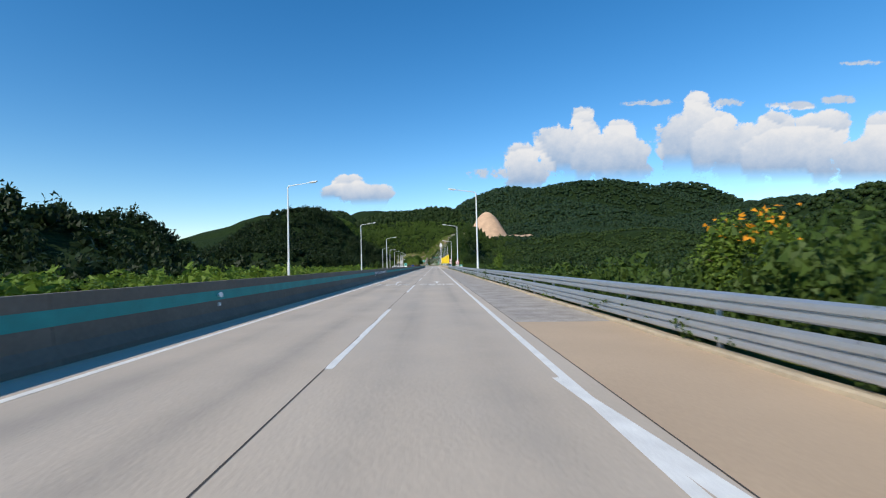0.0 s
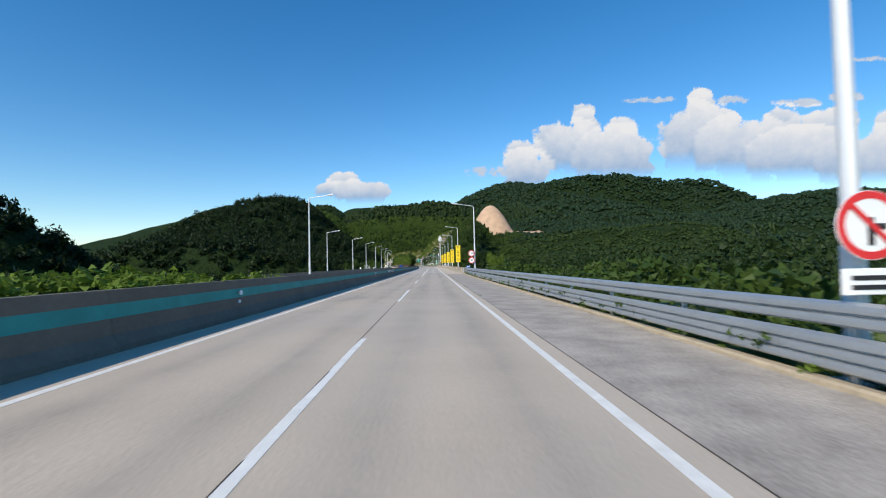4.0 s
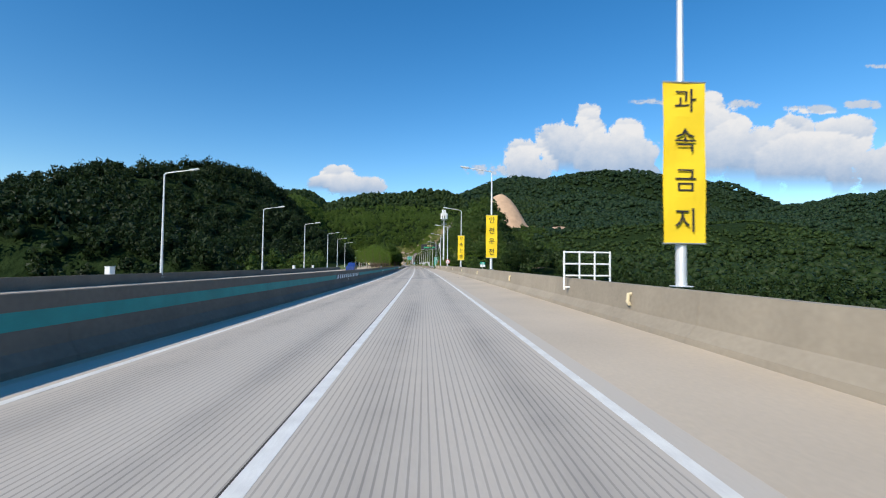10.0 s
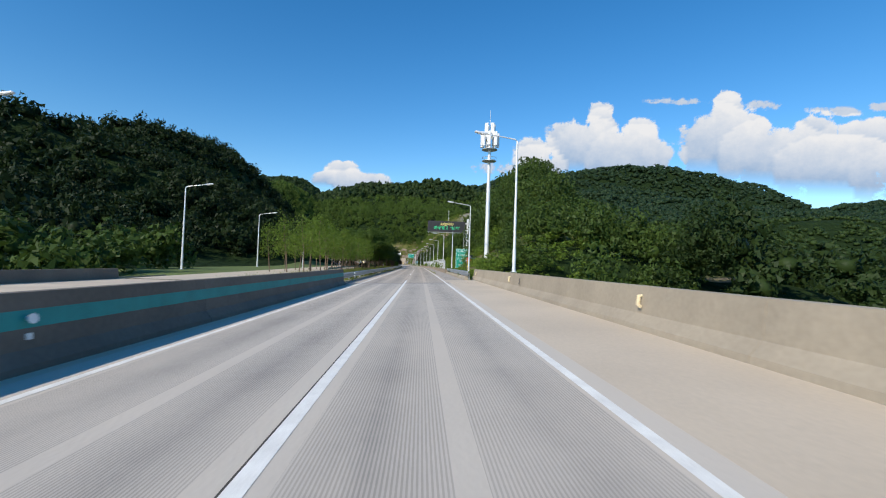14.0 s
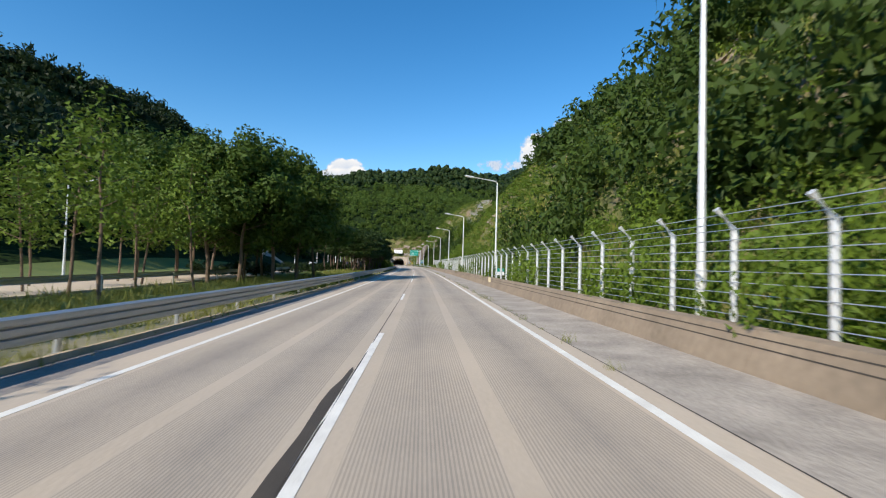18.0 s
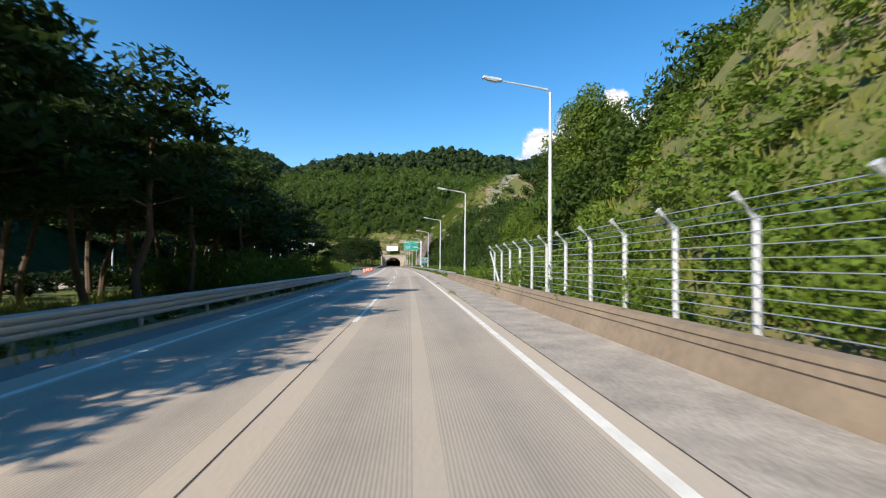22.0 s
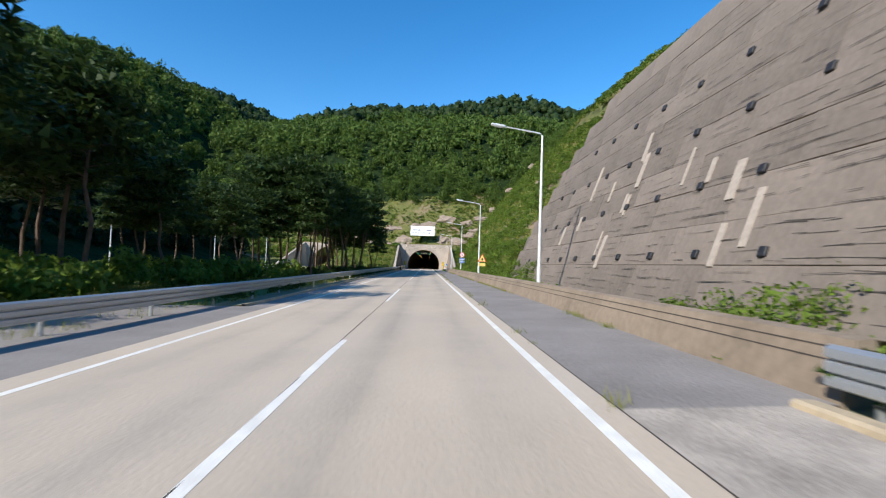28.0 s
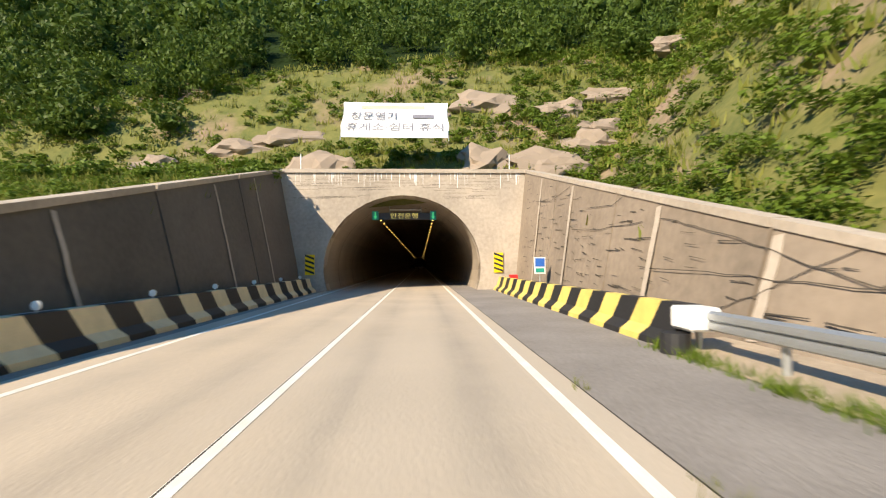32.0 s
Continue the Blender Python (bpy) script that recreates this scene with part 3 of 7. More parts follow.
tagged(mesh_ob("merge_line", v, [(0, 1, 2, 3)], M["paint"]), "white line joining at the end of the slip lane", "road marking", kind="structure")
stripe("joint", -0.04, 0.022, -40, 1100, "dark crack along the lane joint", "crack")
stripe("joint", 3.978, 0.02, -40, 184, "dark crack between road and shoulder", "crack")
stripe("joint", 3.978, 0.02, 412, 1000, "dark crack between road and shoulder", "crack")
for s in (191.5, 316, 405):
    v = [P(s + d, u, z) for d in (-0.06, 0.06) for u, z in ((-4.2, 0.006), (6.8, 0.006))]
    tagged(mesh_ob("expansion_joint", v, [(0, 1, 3, 2)], M["crack"]), "dark rusty expansion joint across the deck", "joint", kind="structure")
    for d in (-0.55, 0.5):
        v = [P(s + d + e, u, 0.003) for e in (-0.35, 0.35) for u in (-4.2, 3.9)]
        tagged(mesh_ob("joint_concrete", v, [(0, 1, 3, 2)], M["joint_concrete"]), "smooth grey concrete strip beside the joint", "joint", kind="structure")
# patch of tar on the lane line
rr = random.Random(4)
v = [P(475.5 + 2.8 * math.sin(a) * (0.8 + 0.3 * rr.random()), -0.12 + 0.09 * math.cos(a) * (0.6 + 0.7 * rr.random()), 0.006) for a in [i * 0.35 for i in range(18)]]
tagged(mesh_ob("tar_patch", v, [tuple(range(18))], M["crack"]), "dark tar patch over the lane line", "road patch", kind="structure")

# ---- barriers ----
def wall(name, section, s0, s1, mat, label, length=12.0, gap=0.015, shift=None):
    n = max(1, round((s1 - s0) / length))
    holder = tagged(new(name), label, "barrier", kind="structure")
    for i in range(n):
        a, b = s0 + (s1 - s0) * i / n, s0 + (s1 - s0) * (i + 1) / n - gap
        sweep("wall_segment", section, a, b, M[mat], holder, closed=True, shift=shift)
    return holder


MED = [(-4.66, -0.1), (-4.68, 0.08), (-4.84, 0.3), (-4.93, 1.2), (-5.15, 1.2), (-5.24, 0.3), (-5.4, -0.1)]
wall("median_barrier", MED, -40, 404, "median", "tall stained concrete median barrier, darkened in colour for shade")
band = tagged(new("painted_band"), "faded green band painted along the median barrier", "painted band", kind="structure")
hatches = ((50, 62), (173, 185), (297, 309))
edges = [-40] + [e for h in hatches for e in h] + [404]
for a, b in zip(edges[::2], edges[1::2]):
    sweep("band_strip", [(-4.868, 0.63), (-4.898, 0.92), (-4.91, 0.92), (-4.88, 0.63)], a, b, M["band"], band, closed=True)
for a, b in hatches:
    sheet = thing("hatched_panel", Matrix.Identity(4), "black and white slanted warning stripes on the barrier", "warning panel", "hatched panels")
    sweep("backing", [(-4.865, 0.63), (-4.895, 0.92), (-4.91, 0.92), (-4.88, 0.63)], a, b, M["black"], sheet, closed=True)
    s = a + 0.2
    while s < b - 0.6:
        v = [P(s, -4.86, 0.635), P(s + 0.45, -4.86, 0.635), P(s + 0.85, -4.89, 0.915), P(s + 0.4, -4.89, 0.915)]
        v += [p + Vector((-0.02, 0, 0)) for p in v]
        mesh_ob("stripe", v, [(0, 1, 2, 3), (4, 7, 6, 5), (0, 3, 7, 4), (1, 5, 6, 2), (3, 2, 6, 7), (0, 4, 5, 1)], M["white"], sheet)
        s += 0.95
PAR = [(6.72, -0.1), (6.76, 0.12), (6.98, 0.36), (7.06, 1.05), (7.3, 1.05), (7.34, -1.5), (6.72, -1.5)]
wall("bridge_parapet", PAR, 182, 414, "barrier", "weathered pale concrete bridge parapet", 10)
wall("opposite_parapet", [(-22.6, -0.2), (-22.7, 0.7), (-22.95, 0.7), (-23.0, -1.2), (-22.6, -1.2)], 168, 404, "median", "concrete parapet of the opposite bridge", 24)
tagged(sweep("bridge_deck_edge", [(7.3, 0.1), (7.5, -0.2), (7.5, -1.4), (5.5, -2.6), (-21, -2.6), (-23.3, -1.4), (-23.3, 0.0)], 186, 412, M["barrier"]), "concrete bridge deck edge and girder", "bridge", kind="structure")
WALL = [(0.0, -0.1), (0.05, 0.1), (0.22, 0.62), (0.46, 0.64), (0.5, -0.4), (0.0, -0.4)]
wall("kerb_wall", [(5.98, -0.2), (6.0, 0.05), (6.12, 0.3), (6.42, 0.32), (6.45, -0.4)], 414, 446, "barrier", "low pale concrete kerb wall under the guardrail", 8)
wall("low_wall", WALL, 446, 628, "low_wall", "low stained concrete wall below the fence", 8, shift=lambda s: 5.8)
wall("low_wall", [(u, z * 1.18) for u, z in WALL], 757, 864, "low_wall", "low stained concrete wall along the slope", 8, shift=lambda s: 6.55)


def w_beam(u, z, f, waves=2):
    """Closed section of a corrugated beam that faces the road (f is -1 on the right, 1 on the left)."""
    h = 0.16 * waves
    pts = [(0, -h / 2 - 0.01)]
    for i in range(waves):
        c = -h / 2 + 0.16 * (i + 0.5)
        pts += [(0.08, c - 0.05), (0.085, c), (0.08, c + 0.05)]
        if i < waves - 1:
            pts += [(0.012, c + 0.072), (0.012, c + 0.088)]
    pts.append((0, h / 2 + 0.01))
    return [(u + f * a, z + b) for a, b in pts] + [(u + f * (a - 0.012), z + b) for a, b in pts[::-1]]


def guardrail(s0, s1, u, heights, f, label, shift=None, gap=4.0):
    """Beams at (height, waves) with their posts behind them."""
    t = thing("guardrail", Matrix.Identity(4), label, "guardrail", "guardrails")
    n = max(1, round((s1 - s0) / 12))
    for i in range(n):
        a, b = s0 + (s1 - s0) * i / n, s0 + (s1 - s0) * (i + 1) / n
        for z, waves in heights:
            sweep("beam", w_beam(u, z, f, waves), a, b + (0.12 if i < n - 1 else 0), M["steel"], t, closed=True, shift=(lambda s, g=0.004 * (i % 2): (shift(s) if shift else 0.0) + f * g), step=4)
    k = int((s1 - s0) / gap)
    for i in range(k + 1):
        s = s0 + 0.5 + i * gap
        du = shift(s) if shift else 0
        m = along(s, u + du - f * 0.12, 0)
        o = part("post", bm_tube(BM(), [(0, 0, -0.5), (0, 0, max(z for z, w in heights) + 0.1)], 0.06, 8), M["steel"], t)
        o.matrix_world = m
        for z, w in heights:
            q = part("spacer", bm_box(BM(), -0.06, 0.06, -0.05, 0.05, z - 0.07, z + 0.07), M["steel"], t)
            q.matrix_world = along(s, u + du - f * 0.05, 0)
    return t


guardrail(-20, 181, 6.95, ((0.42, 3), (0.95, 2)), -1, "galvanised double W-beam guardrail along the shoulder")
guardrail(412, 447, 6.25, ((0.62, 3),), -1, "galvanised W-beam guardrail before the low wall")
guardrail(624, 757, 6.45, ((0.45, 3),), -1, "galvanised W-beam guardrail above a weedy kerb")
guardrail(403, 652, -5.45, ((0.56, 3),), 1, "dull galvanised W-beam guardrail beside the grass median", shift=lambda s: -float(np.interp(s, [636, 652], [0, 1.7])))
guardrail(702, 884, -5.6, ((0.56, 3),), 1, "dull galvanised W-beam guardrail beside the pines", shift=lambda s: float(np.interp(s, [702, 712, 726, 744, 773, 830, 884], [-6.0, -4.2, -2.7, -1.5, -1.0, -0.9, 0.0])))
guardrail(440, 640, -11.0, ((0.6, 2),), -1, "galvanised W-beam guardrail of the opposite road", shift=opp_shift, gap=8.0)
for k in (0.55, 0.8):
    u, z = 0.05 + 0.17 * k, 0.1 + 0.52 * k
    tagged(sweep("wall_groove", [(5.8 + u - 0.008, z - 0.009), (5.8 + u - 0.003, z + 0.011)], 446, 628, M["crack"]), "dark groove drawn along the low wall", "groove", kind="structure")
    tagged(sweep("wall_groove", [(6.55 + u - 0.008, z * 1.18 - 0.009), (6.55 + u - 0.003, z * 1.18 + 0.011)], 757, 864, M["crack"]), "dark groove drawn along the low wall", "groove", kind="structure")

# ---- writing and boards ----
def text(name, body, size, mat, parent, x, z, y=-0.03, width=None, align="CENTER", flat=False):
    """Writing that faces back along the road (or lies on it), as a mesh under its board."""
    c = bpy.data.curves.new(name, "FONT")
    c.body, c.size, c.align_x, c.align_y, c.resolution_u, c.extrude = body, size, align, "CENTER", 2, 0.004
    o = bpy.data.objects.new(name, c)
    scene.collection.objects.link(o)
    dg = bpy.context.evaluated_depsgraph_get()
    me = bpy.data.meshes.new_from_object(o.evaluated_get(dg))
    bpy.data.objects.remove(o)
    bpy.data.curves.remove(c)
    if not flat:
        me.transform(Matrix.Rotation(radians(90), 4, "X"))
    if width and len(me.vertices):
        xs = [v.co.x for v in me.vertices]
        me.transform(Matrix.Diagonal((width / max(0.01, max(xs) - min(xs)), 1, 1, 1)))
    me.transform(Matrix.Translation((x, y, z)))
    me.materials.clear()
    me.materials.append(mat)
    ob = new(name, me)
    ob.parent = parent
    return ob


def disc(bm, x, y, z, r, depth=0.02, seg=28):
    bmesh.ops.create_cone(bm, cap_ends=True, segments=seg, radius1=r, radius2=r, depth=depth, matrix=Matrix.Translation((x, y, z)) @ Matrix.Rotation(radians(90), 4, "X"))
    return bm


def ring(bm, x, y, z, r0, r1, seg=32):
    a = [[bm.verts.new((x + r * math.cos(6.28318 * i / seg), y, z + r * math.sin(6.28318 * i / seg))) for i in range(seg)] for r in (r0, r1)]
    for i in range(seg):
        bm.faces.new((a[0][i], a[0][(i + 1) % seg], a[1][(i + 1) % seg], a[1][i]))
    return bm


def plate(t, x, z, w, h, mat, border=None, y=0.0, name="board"):
    b = part(name, bm_box(BM(), x - w / 2, x + w / 2, y - 0.02, y + 0.02, z - h / 2, z + h / 2, 0.008), M[mat], t)
    if border:
        bm = BM()
        e = 0.045 * min(1, h)
        for x0, x1, z0, z1 in ((-w / 2 + e, w / 2 - e, h / 2 - 2 * e, h / 2 - e), (-w / 2 + e, w / 2 - e, -h / 2 + e, -h / 2 + 2 * e), (-w / 2 + e, -w / 2 + 2 * e, -h / 2 + 2 * e, h / 2 - 2 * e), (w / 2 - 2 * e, w / 2 - e, -h / 2 + 2 * e, h / 2 - 2 * e)):
            bm_box(bm, x + x0, x + x1, y - 0.026, y - 0.021, z + z0, z + z1)
        part("border", bm, M[border], t)
    return b


def round_sign(t, z, r, digits="", tone="red"):
    part("disc", disc(BM(), 0, -0.16, z, r), M["white"], t)
    part("rim", ring(BM(), 0, -0.175, z, r * 0.76, r * 0.98), M[tone], t)
    if digits:
        text("number", digits, r * 0.95, M["black"], t, 0, z, -0.18, width=r * (1.15 if len(digits) > 2 else 0.85))


# ---- lamps ----
LAMP = {}


def lamp_post(m, flip, h=8.85):
    """Copies the first lamp; the mirrored one for the other side is its own master."""
    f = -1 if flip else 1
    if flip in LAMP:
        return copy_thing(LAMP[flip], m)
    t = thing("street_lamp", m, "tall galvanised steel street lamp with a raised arm", "street lamp", "street lamps")
    part("base_plate", bm_box(BM(), -0.2, 0.2, -0.2, 0.2, 0, 0.03, 0.01), M["pole"], t)
    part("lower_sleeve", bm_tube(BM(), [(0, 0, 0.02), (0, 0, 1.5)], [0.125, 0.12]), M["pole"], t)
    part("pole", bm_tube(BM(), [(0, 0, 1.45), (0, 0, h)], [0.1, 0.058]), M["pole"], t)
    part("arm", bm_tube(BM(), [(0, 0, h - 0.05), (-0.12 * f, 0, h + 0.1), (-0.4 * f, 0, h + 0.16), (-2.2 * f, 0, h + 0.42)], [0.058, 0.055, 0.045, 0.032], 8), M["pole"], t)
    bm = bm_box(BM(), -0.42, 0.42, -0.15, 0.15, -0.07, 0.08, 0.05)
    for v in bm.verts:
        v.co.y *= 1 - 0.25 * abs(v.co.x) / 0.42
        v.co.z *= 1.0 if v.co.z > 0 else 0.7
    hd = part("lamp_head", bm, M["pole"], t)
    hd.matrix_basis = pose(-2.5 * f, 0, h + 0.46, 0, 8 * f, 0)
    part("lens", bm_box(BM(), -0.22, 0.22, -0.1, 0.1, -0.09, -0.05, 0.02), M["grey_panel"], hd)
    LAMP[flip] = t
    return t


LAMP_S = [57.5, 114.5, 175, 212.2, 243, 274.4, 304.9, 335.4, 367.6, 396.6, 423.2, 452.2, 481.3, 510.9, 540.7, 569.2, 597.4, 625.4, 655.9, 686, 716, 746.5, 777, 806.5, 835.2, 868.5]
for s in LAMP_S[3:] + LAMP_S[:3]:
    u = 7.3 if s < 130 else 8.0 if s < 182 else 7.6 if s < 412 else 7.45 if s < 740 else 8.0
    z = 1.06 if 182 < s < 412 else 0.0
    lamp_post(along(s + (1.9 if s < 60 else -1.8 if s < 130 else 0), u, z, 0, 1.24 if s < 130 else 1.16 if s < 182 else 1.0), False)
for s, u in ((213, -22.8), (247, -22.8), (276, -22.8), (307, -22.8), (334.5, -22.9), (361.5, -23.2), (392, -24.2), (421, -26.4), (452, -28.5)):
    lamp_post(along(s, u, 0.3, 0, 1.04), True)
for s in LAMP_S[:3]:
    lamp_post(along(s + 0.7, -16.9, 0.4, 0, 1.25), True)
for s in (482, 511, 541, 570, 600, 636, 665, 694, 722, 752, 780, 808, 836, 864):
    lamp_post(along(s, -23.0 + opp_shift(s), -0.1, 0, 0.85), True)

# ---- banners on the bridge lamps ----
def cloth(w, h, seed):
    bm = BM()
    rng = random.Random(seed)
    ph = rng.random() * 6
    nx, nz = 6, 14
    for side in (-0.012, 0.012):
        g = [[bm.verts.new((w * (i / nx - 0.5) * (1 - 0.02 * math.sin(j * 0.7 + ph)), side + 0.035 * math.sin(j * 0.9 + ph) * math.sin(3.14 * i / nx), h * (j / nz - 0.5))) for i in range(nx + 1)] for j in range(nz + 1)]
        for j in range(nz):
            for i in range(nx):
                q = (g[j][i], g[j][i + 1], g[j + 1][i + 1], g[j + 1][i])
                bm.faces.new(q if side < 0 else q[::-1])
    return bm


for s, words in ((212.2, "빗길주의"), (243, "안전운전"), (274.4, "과속금지"), (304.9, "안전운전"), (335.4, "감속운행")):
    t = thing("lamp_banner", along(s - 0.16, 7.6, 0.5), "yellow vertical cloth banner with black writing on a lamp pole", "banner", "lamp banners")
    b = part("cloth", cloth(1.02, 3.9, int(s)), M["yellow"], t)
    b.matrix_basis = pose(0, 0, 3.55)
    for z in (1.6, 5.5):
        part("rod", bm_tube(BM(), [(-0.53, 0, z), (0.53, 0, z)], 0.022, 6), M["steel"], t)
    for i, ch in enumerate(words):
        text("letter", ch, 0.62, M["black"], t, 0, 5.0 - i * 0.96, -0.055)

# ---- round and small signs ----
t = thing("speed_sign", along(174.8, 7.5, 0), "two round red-rimmed speed limit signs 110 and 50", "road sign", "road signs")
for z, d in ((3.25, "110"), (2.22, "50")):
    round_sign(t, z, 0.48, d)
part("bracket", bm_box(BM(), -0.03, 0.03, -0.15, 0.1, 2.0, 3.5), M["steel"], t)
t = thing("speed_sign", along(366.4, 7.6, 0.5), "round red-rimmed speed limit sign 110 on a lamp pole", "road sign", "road signs")
round_sign(t, 1.55, 0.48, "110m")
part("bar", bm_box(BM(), -0.22, 0.22, -0.2, -0.18, 1.34, 1.4), M["black"], t)
part("bracket", bm_box(BM(), -0.03, 0.03, -0.15, 0.1, 1.2, 1.9), M["steel"], t)


def turn_sign(m, label):
    t = thing("no_turn_sign", m, label, "road sign", "road signs")
    round_sign(t, 0, 0.45)
    bm = BM()
    bm_box(bm, -0.05, 0.03, -0.19, -0.18, -0.25, 0.1)
    bm_box(bm, -0.05, 0.2, -0.19, -0.18, -0.05, 0.02)
    part("arrow", bm, M["black"], t)
    g = part("slash", bm_box(BM(), -0.36, 0.36, -0.195, -0.185, -0.035, 0.035), M["red"], t)
    g.matrix_basis = pose(0, 0, 0, 0, 45, 0)
    part("bracket", bm_box(BM(), -0.03, 0.03, -0.15, 0.1, -0.3, 0.3), M["steel"], t)
    return t


t = turn_sign(along(112.5, 7.2, 2.1), "red no-turn sign over a white plate on a lamp pole")
plate(t, 0, -0.72, 0.8, 0.34, "white", y=-0.16, name="lower_plate")
part("bars", bm_box(bm_box(BM(), -0.3, 0.3, -0.19, -0.185, -0.7, -0.64), -0.3, 0.2, -0.19, -0.185, -0.82, -0.76), M["black"], t)
t = turn_sign(along(835.0, 8.15, 3.45), "red no-turn sign over blue plates on a lamp pole")
for z in (-0.8, -1.3):
    plate(t, 0, z, 0.95, 0.44, "blue", "white", y=-0.16, name="blue_plate")
    part("bars", bm_box(BM(), -0.34, 0.34, -0.19, -0.185, z - 0.06, z + 0.06), M["white"], t)


def km_sign(s, u, z, low, size=0.55):
    t = thing("distance_post", along(s, u, z - 0.9), "small green and white kilometre sign reading 45 on a post", "road sign", "kilometre signs")
    part("post", bm_tube(BM(), [(0, 0.04, -0.3), (0, 0.04, 1.0)], 0.03, 8), M["steel"], t)
    plate(t, 0, 0.9 + size * 0.25, size, size * 0.5, "green", name="upper_plate")
    plate(t, 0, 0.9 - size * 0.255, size, size * 0.5, "white", name="lower_plate")
    text("number", "45", size * 0.5, M["white"], t, 0, 0.9 + size * 0.25)
    text("digit", low, size * 0.42, M["black"], t, 0, 0.9 - size * 0.25)


km_sign(105.3, 7.7, 1.28, "0", 0.62)
km_sign(309.8, 7.5, 1.48, "2", 0.5)
km_sign(503.9, 6.7, 1.06, "4", 0.52)
km_sign(703.8, 7.2, 1.02, "6", 0.62)
t = thing("info_sign", along(182.5, 7.6, 0.2), "small blue information sign beside the parapet end", "road sign", "road signs")
part("post", bm_tube(BM(), [(0, 0.05, -0.3), (0, 0.05, 1.0)], 0.025, 8), M["steel"], t)
plate(t, 0, 1.05, 0.62, 0.3, "blue", "white")
part("bars", bm_box(BM(), -0.2, 0.2, -0.03, -0.024, 1.0, 1.1), M["white"], t)
t = thing("warning_sign", along(804.6, 8.15, 0), "yellow triangular warning sign with a red edge on a lamp pole", "road sign", "road signs")
for k, (r, mat, y) in enumerate(((0.62, "red", -0.15), (0.5, "yellow_paint", -0.17))):
    bm = BM()
    a = [bm.verts.new((r * math.cos(math.pi / 2 + i * 2.0944), y, 2.25 + r * math.sin(math.pi / 2 + i * 2.0944))) for i in range(3)]
    bb = [bm.verts.new(v.co + Vector((0, 0.015, 0))) for v in a]
    bm.faces.new(a)
    bm.faces.new(bb[::-1])
    for i in range(3):
        bm.faces.new((a[i], bb[i], bb[(i + 1) % 3], a[(i + 1) % 3]))
    part("edge" if k == 0 else "face", bm, M[mat], t)
part("symbol", bm_box(BM(), -0.07, 0.07, -0.185, -0.175, 2.1, 2.4), M["black"], t)
plate(t, 0, 1.62, 0.8, 0.34, "yellow_paint", y=-0.13, name="lower_plate")
t = thing("route_sign", along(711, 8.5, 0), "green route shield sign with number 151 on one post", "road sign", "road signs")
part("post", bm_tube(BM(), [(0, 0.06, -0.3), (0, 0.06, 3.3)], 0.05, 10), M["steel"], t)
plate(t, 0, 2.55, 1.5, 1.66, "green", "white")
text("words", "고속국도", 0.34, M["white"], t, 0, 3.14, width=1.15)
part("shield", bm_box(BM(), -0.46, 0.46, -0.032, -0.026, 1.95, 2.42, 0.0), M["blue"], t)
part("shield_top", bm_box(BM(), -0.46, 0.46, -0.033, -0.026, 2.43, 2.56), M["red"], t)
part("bars", bm_box(BM(), -0.25, 0.25, -0.03, -0.024, 2.66, 2.82), M["white"], t)
text("number", "151", 0.42, M["white"], t, 0, 2.18, -0.04, width=0.75)

# large direction sign
t = thing("direction_sign", along(727.5, 8.5, 0), "large green direction sign with white writing on a steel mast", "road sign", "road signs")
part("mast", bm_tube(BM(), [(0, 0.3, -0.3), (0, 0.3, 9.0)], [0.24, 0.2], 16), M["pole"], t)
for z in (6.5, 8.4):
    part("arm", bm_tube(BM(), [(0.4, 0.3, z), (-4.6, 0.12, z)], 0.08, 8), M["pole"], t)
plate(t, -3.35, 7.45, 4.6, 3.1, "green", "white")
text("words", "서공주분기점", 0.62, M["white"], t, -4.3, 8.45, width=2.3)
text("words", "16km", 0.68, M["white"], t, -2.0, 8.45, width=1.5)
text("words", "W.Gongju Jct", 0.38, M["white"], t, -4.3, 7.9, width=1.9)
text("words", "서공주", 0.68, M["white"], t, -4.4, 7.05, width=1.75)
text("words", "13km", 0.68, M["white"], t, -2.0, 7.0, width=1.5)
text("words", "W.Gongju", 0.42, M["white"], t, -4.4, 6.4, width=1.8)

# message board over the road
t = thing("message_board", along(452.4, 10.3, 0), "dark electronic message board on a tall steel mast", "message board")
part("mast", bm_tube(BM(), [(0, 0, -0.3), (0, 0, 10.2)], [0.26, 0.23], 18), M["pole"], t)
for z in (7.9, 9.3):
    part("arm", bm_tube(BM(), [(0.5, 0, z), (-1.5, 0, z)], 0.13, 10), M["pole"], t)
    part("flange", bm_tube(BM(), [(-0.34, 0, z - 0.12), (-0.34, 0, z + 0.12)], 0.36, 14), M["pole"], t)
part("case", bm_box(BM(), -7.6, -0.5, -0.35, 0.35, 7.65, 9.65, 0.03), M["screen"], t, "dark steel case")
part("screen", bm_box(BM(), -7.35, -0.75, -0.37, -0.352, 7.9, 9.45), M["black"], t, "black lamp screen")
part("walkway", bm_box(BM(), -7.6, -0.5, -0.9, -0.35, 7.45, 7.5), M["steel"], t)
for i in range(12):
    part("walkway_bar", bm_box(BM(), -7.5 + i * 0.61, -7.44 + i * 0.61, -0.9, -0.3, 7.36, 7.45), M["steel"], t)
part("antenna", bm_tube(BM(), [(-3.7, 0, 9.6), (-3.7, 0, 11.8)], 0.025, 6), M["white"], t)
for i in range(14):
    part("ladder_rung", bm_tube(BM(), [(-0.75, -0.1, 1.0 + i * 0.45), (-0.45, -0.1, 1.0 + i * 0.45)], 0.02, 6), M["pole"], t)
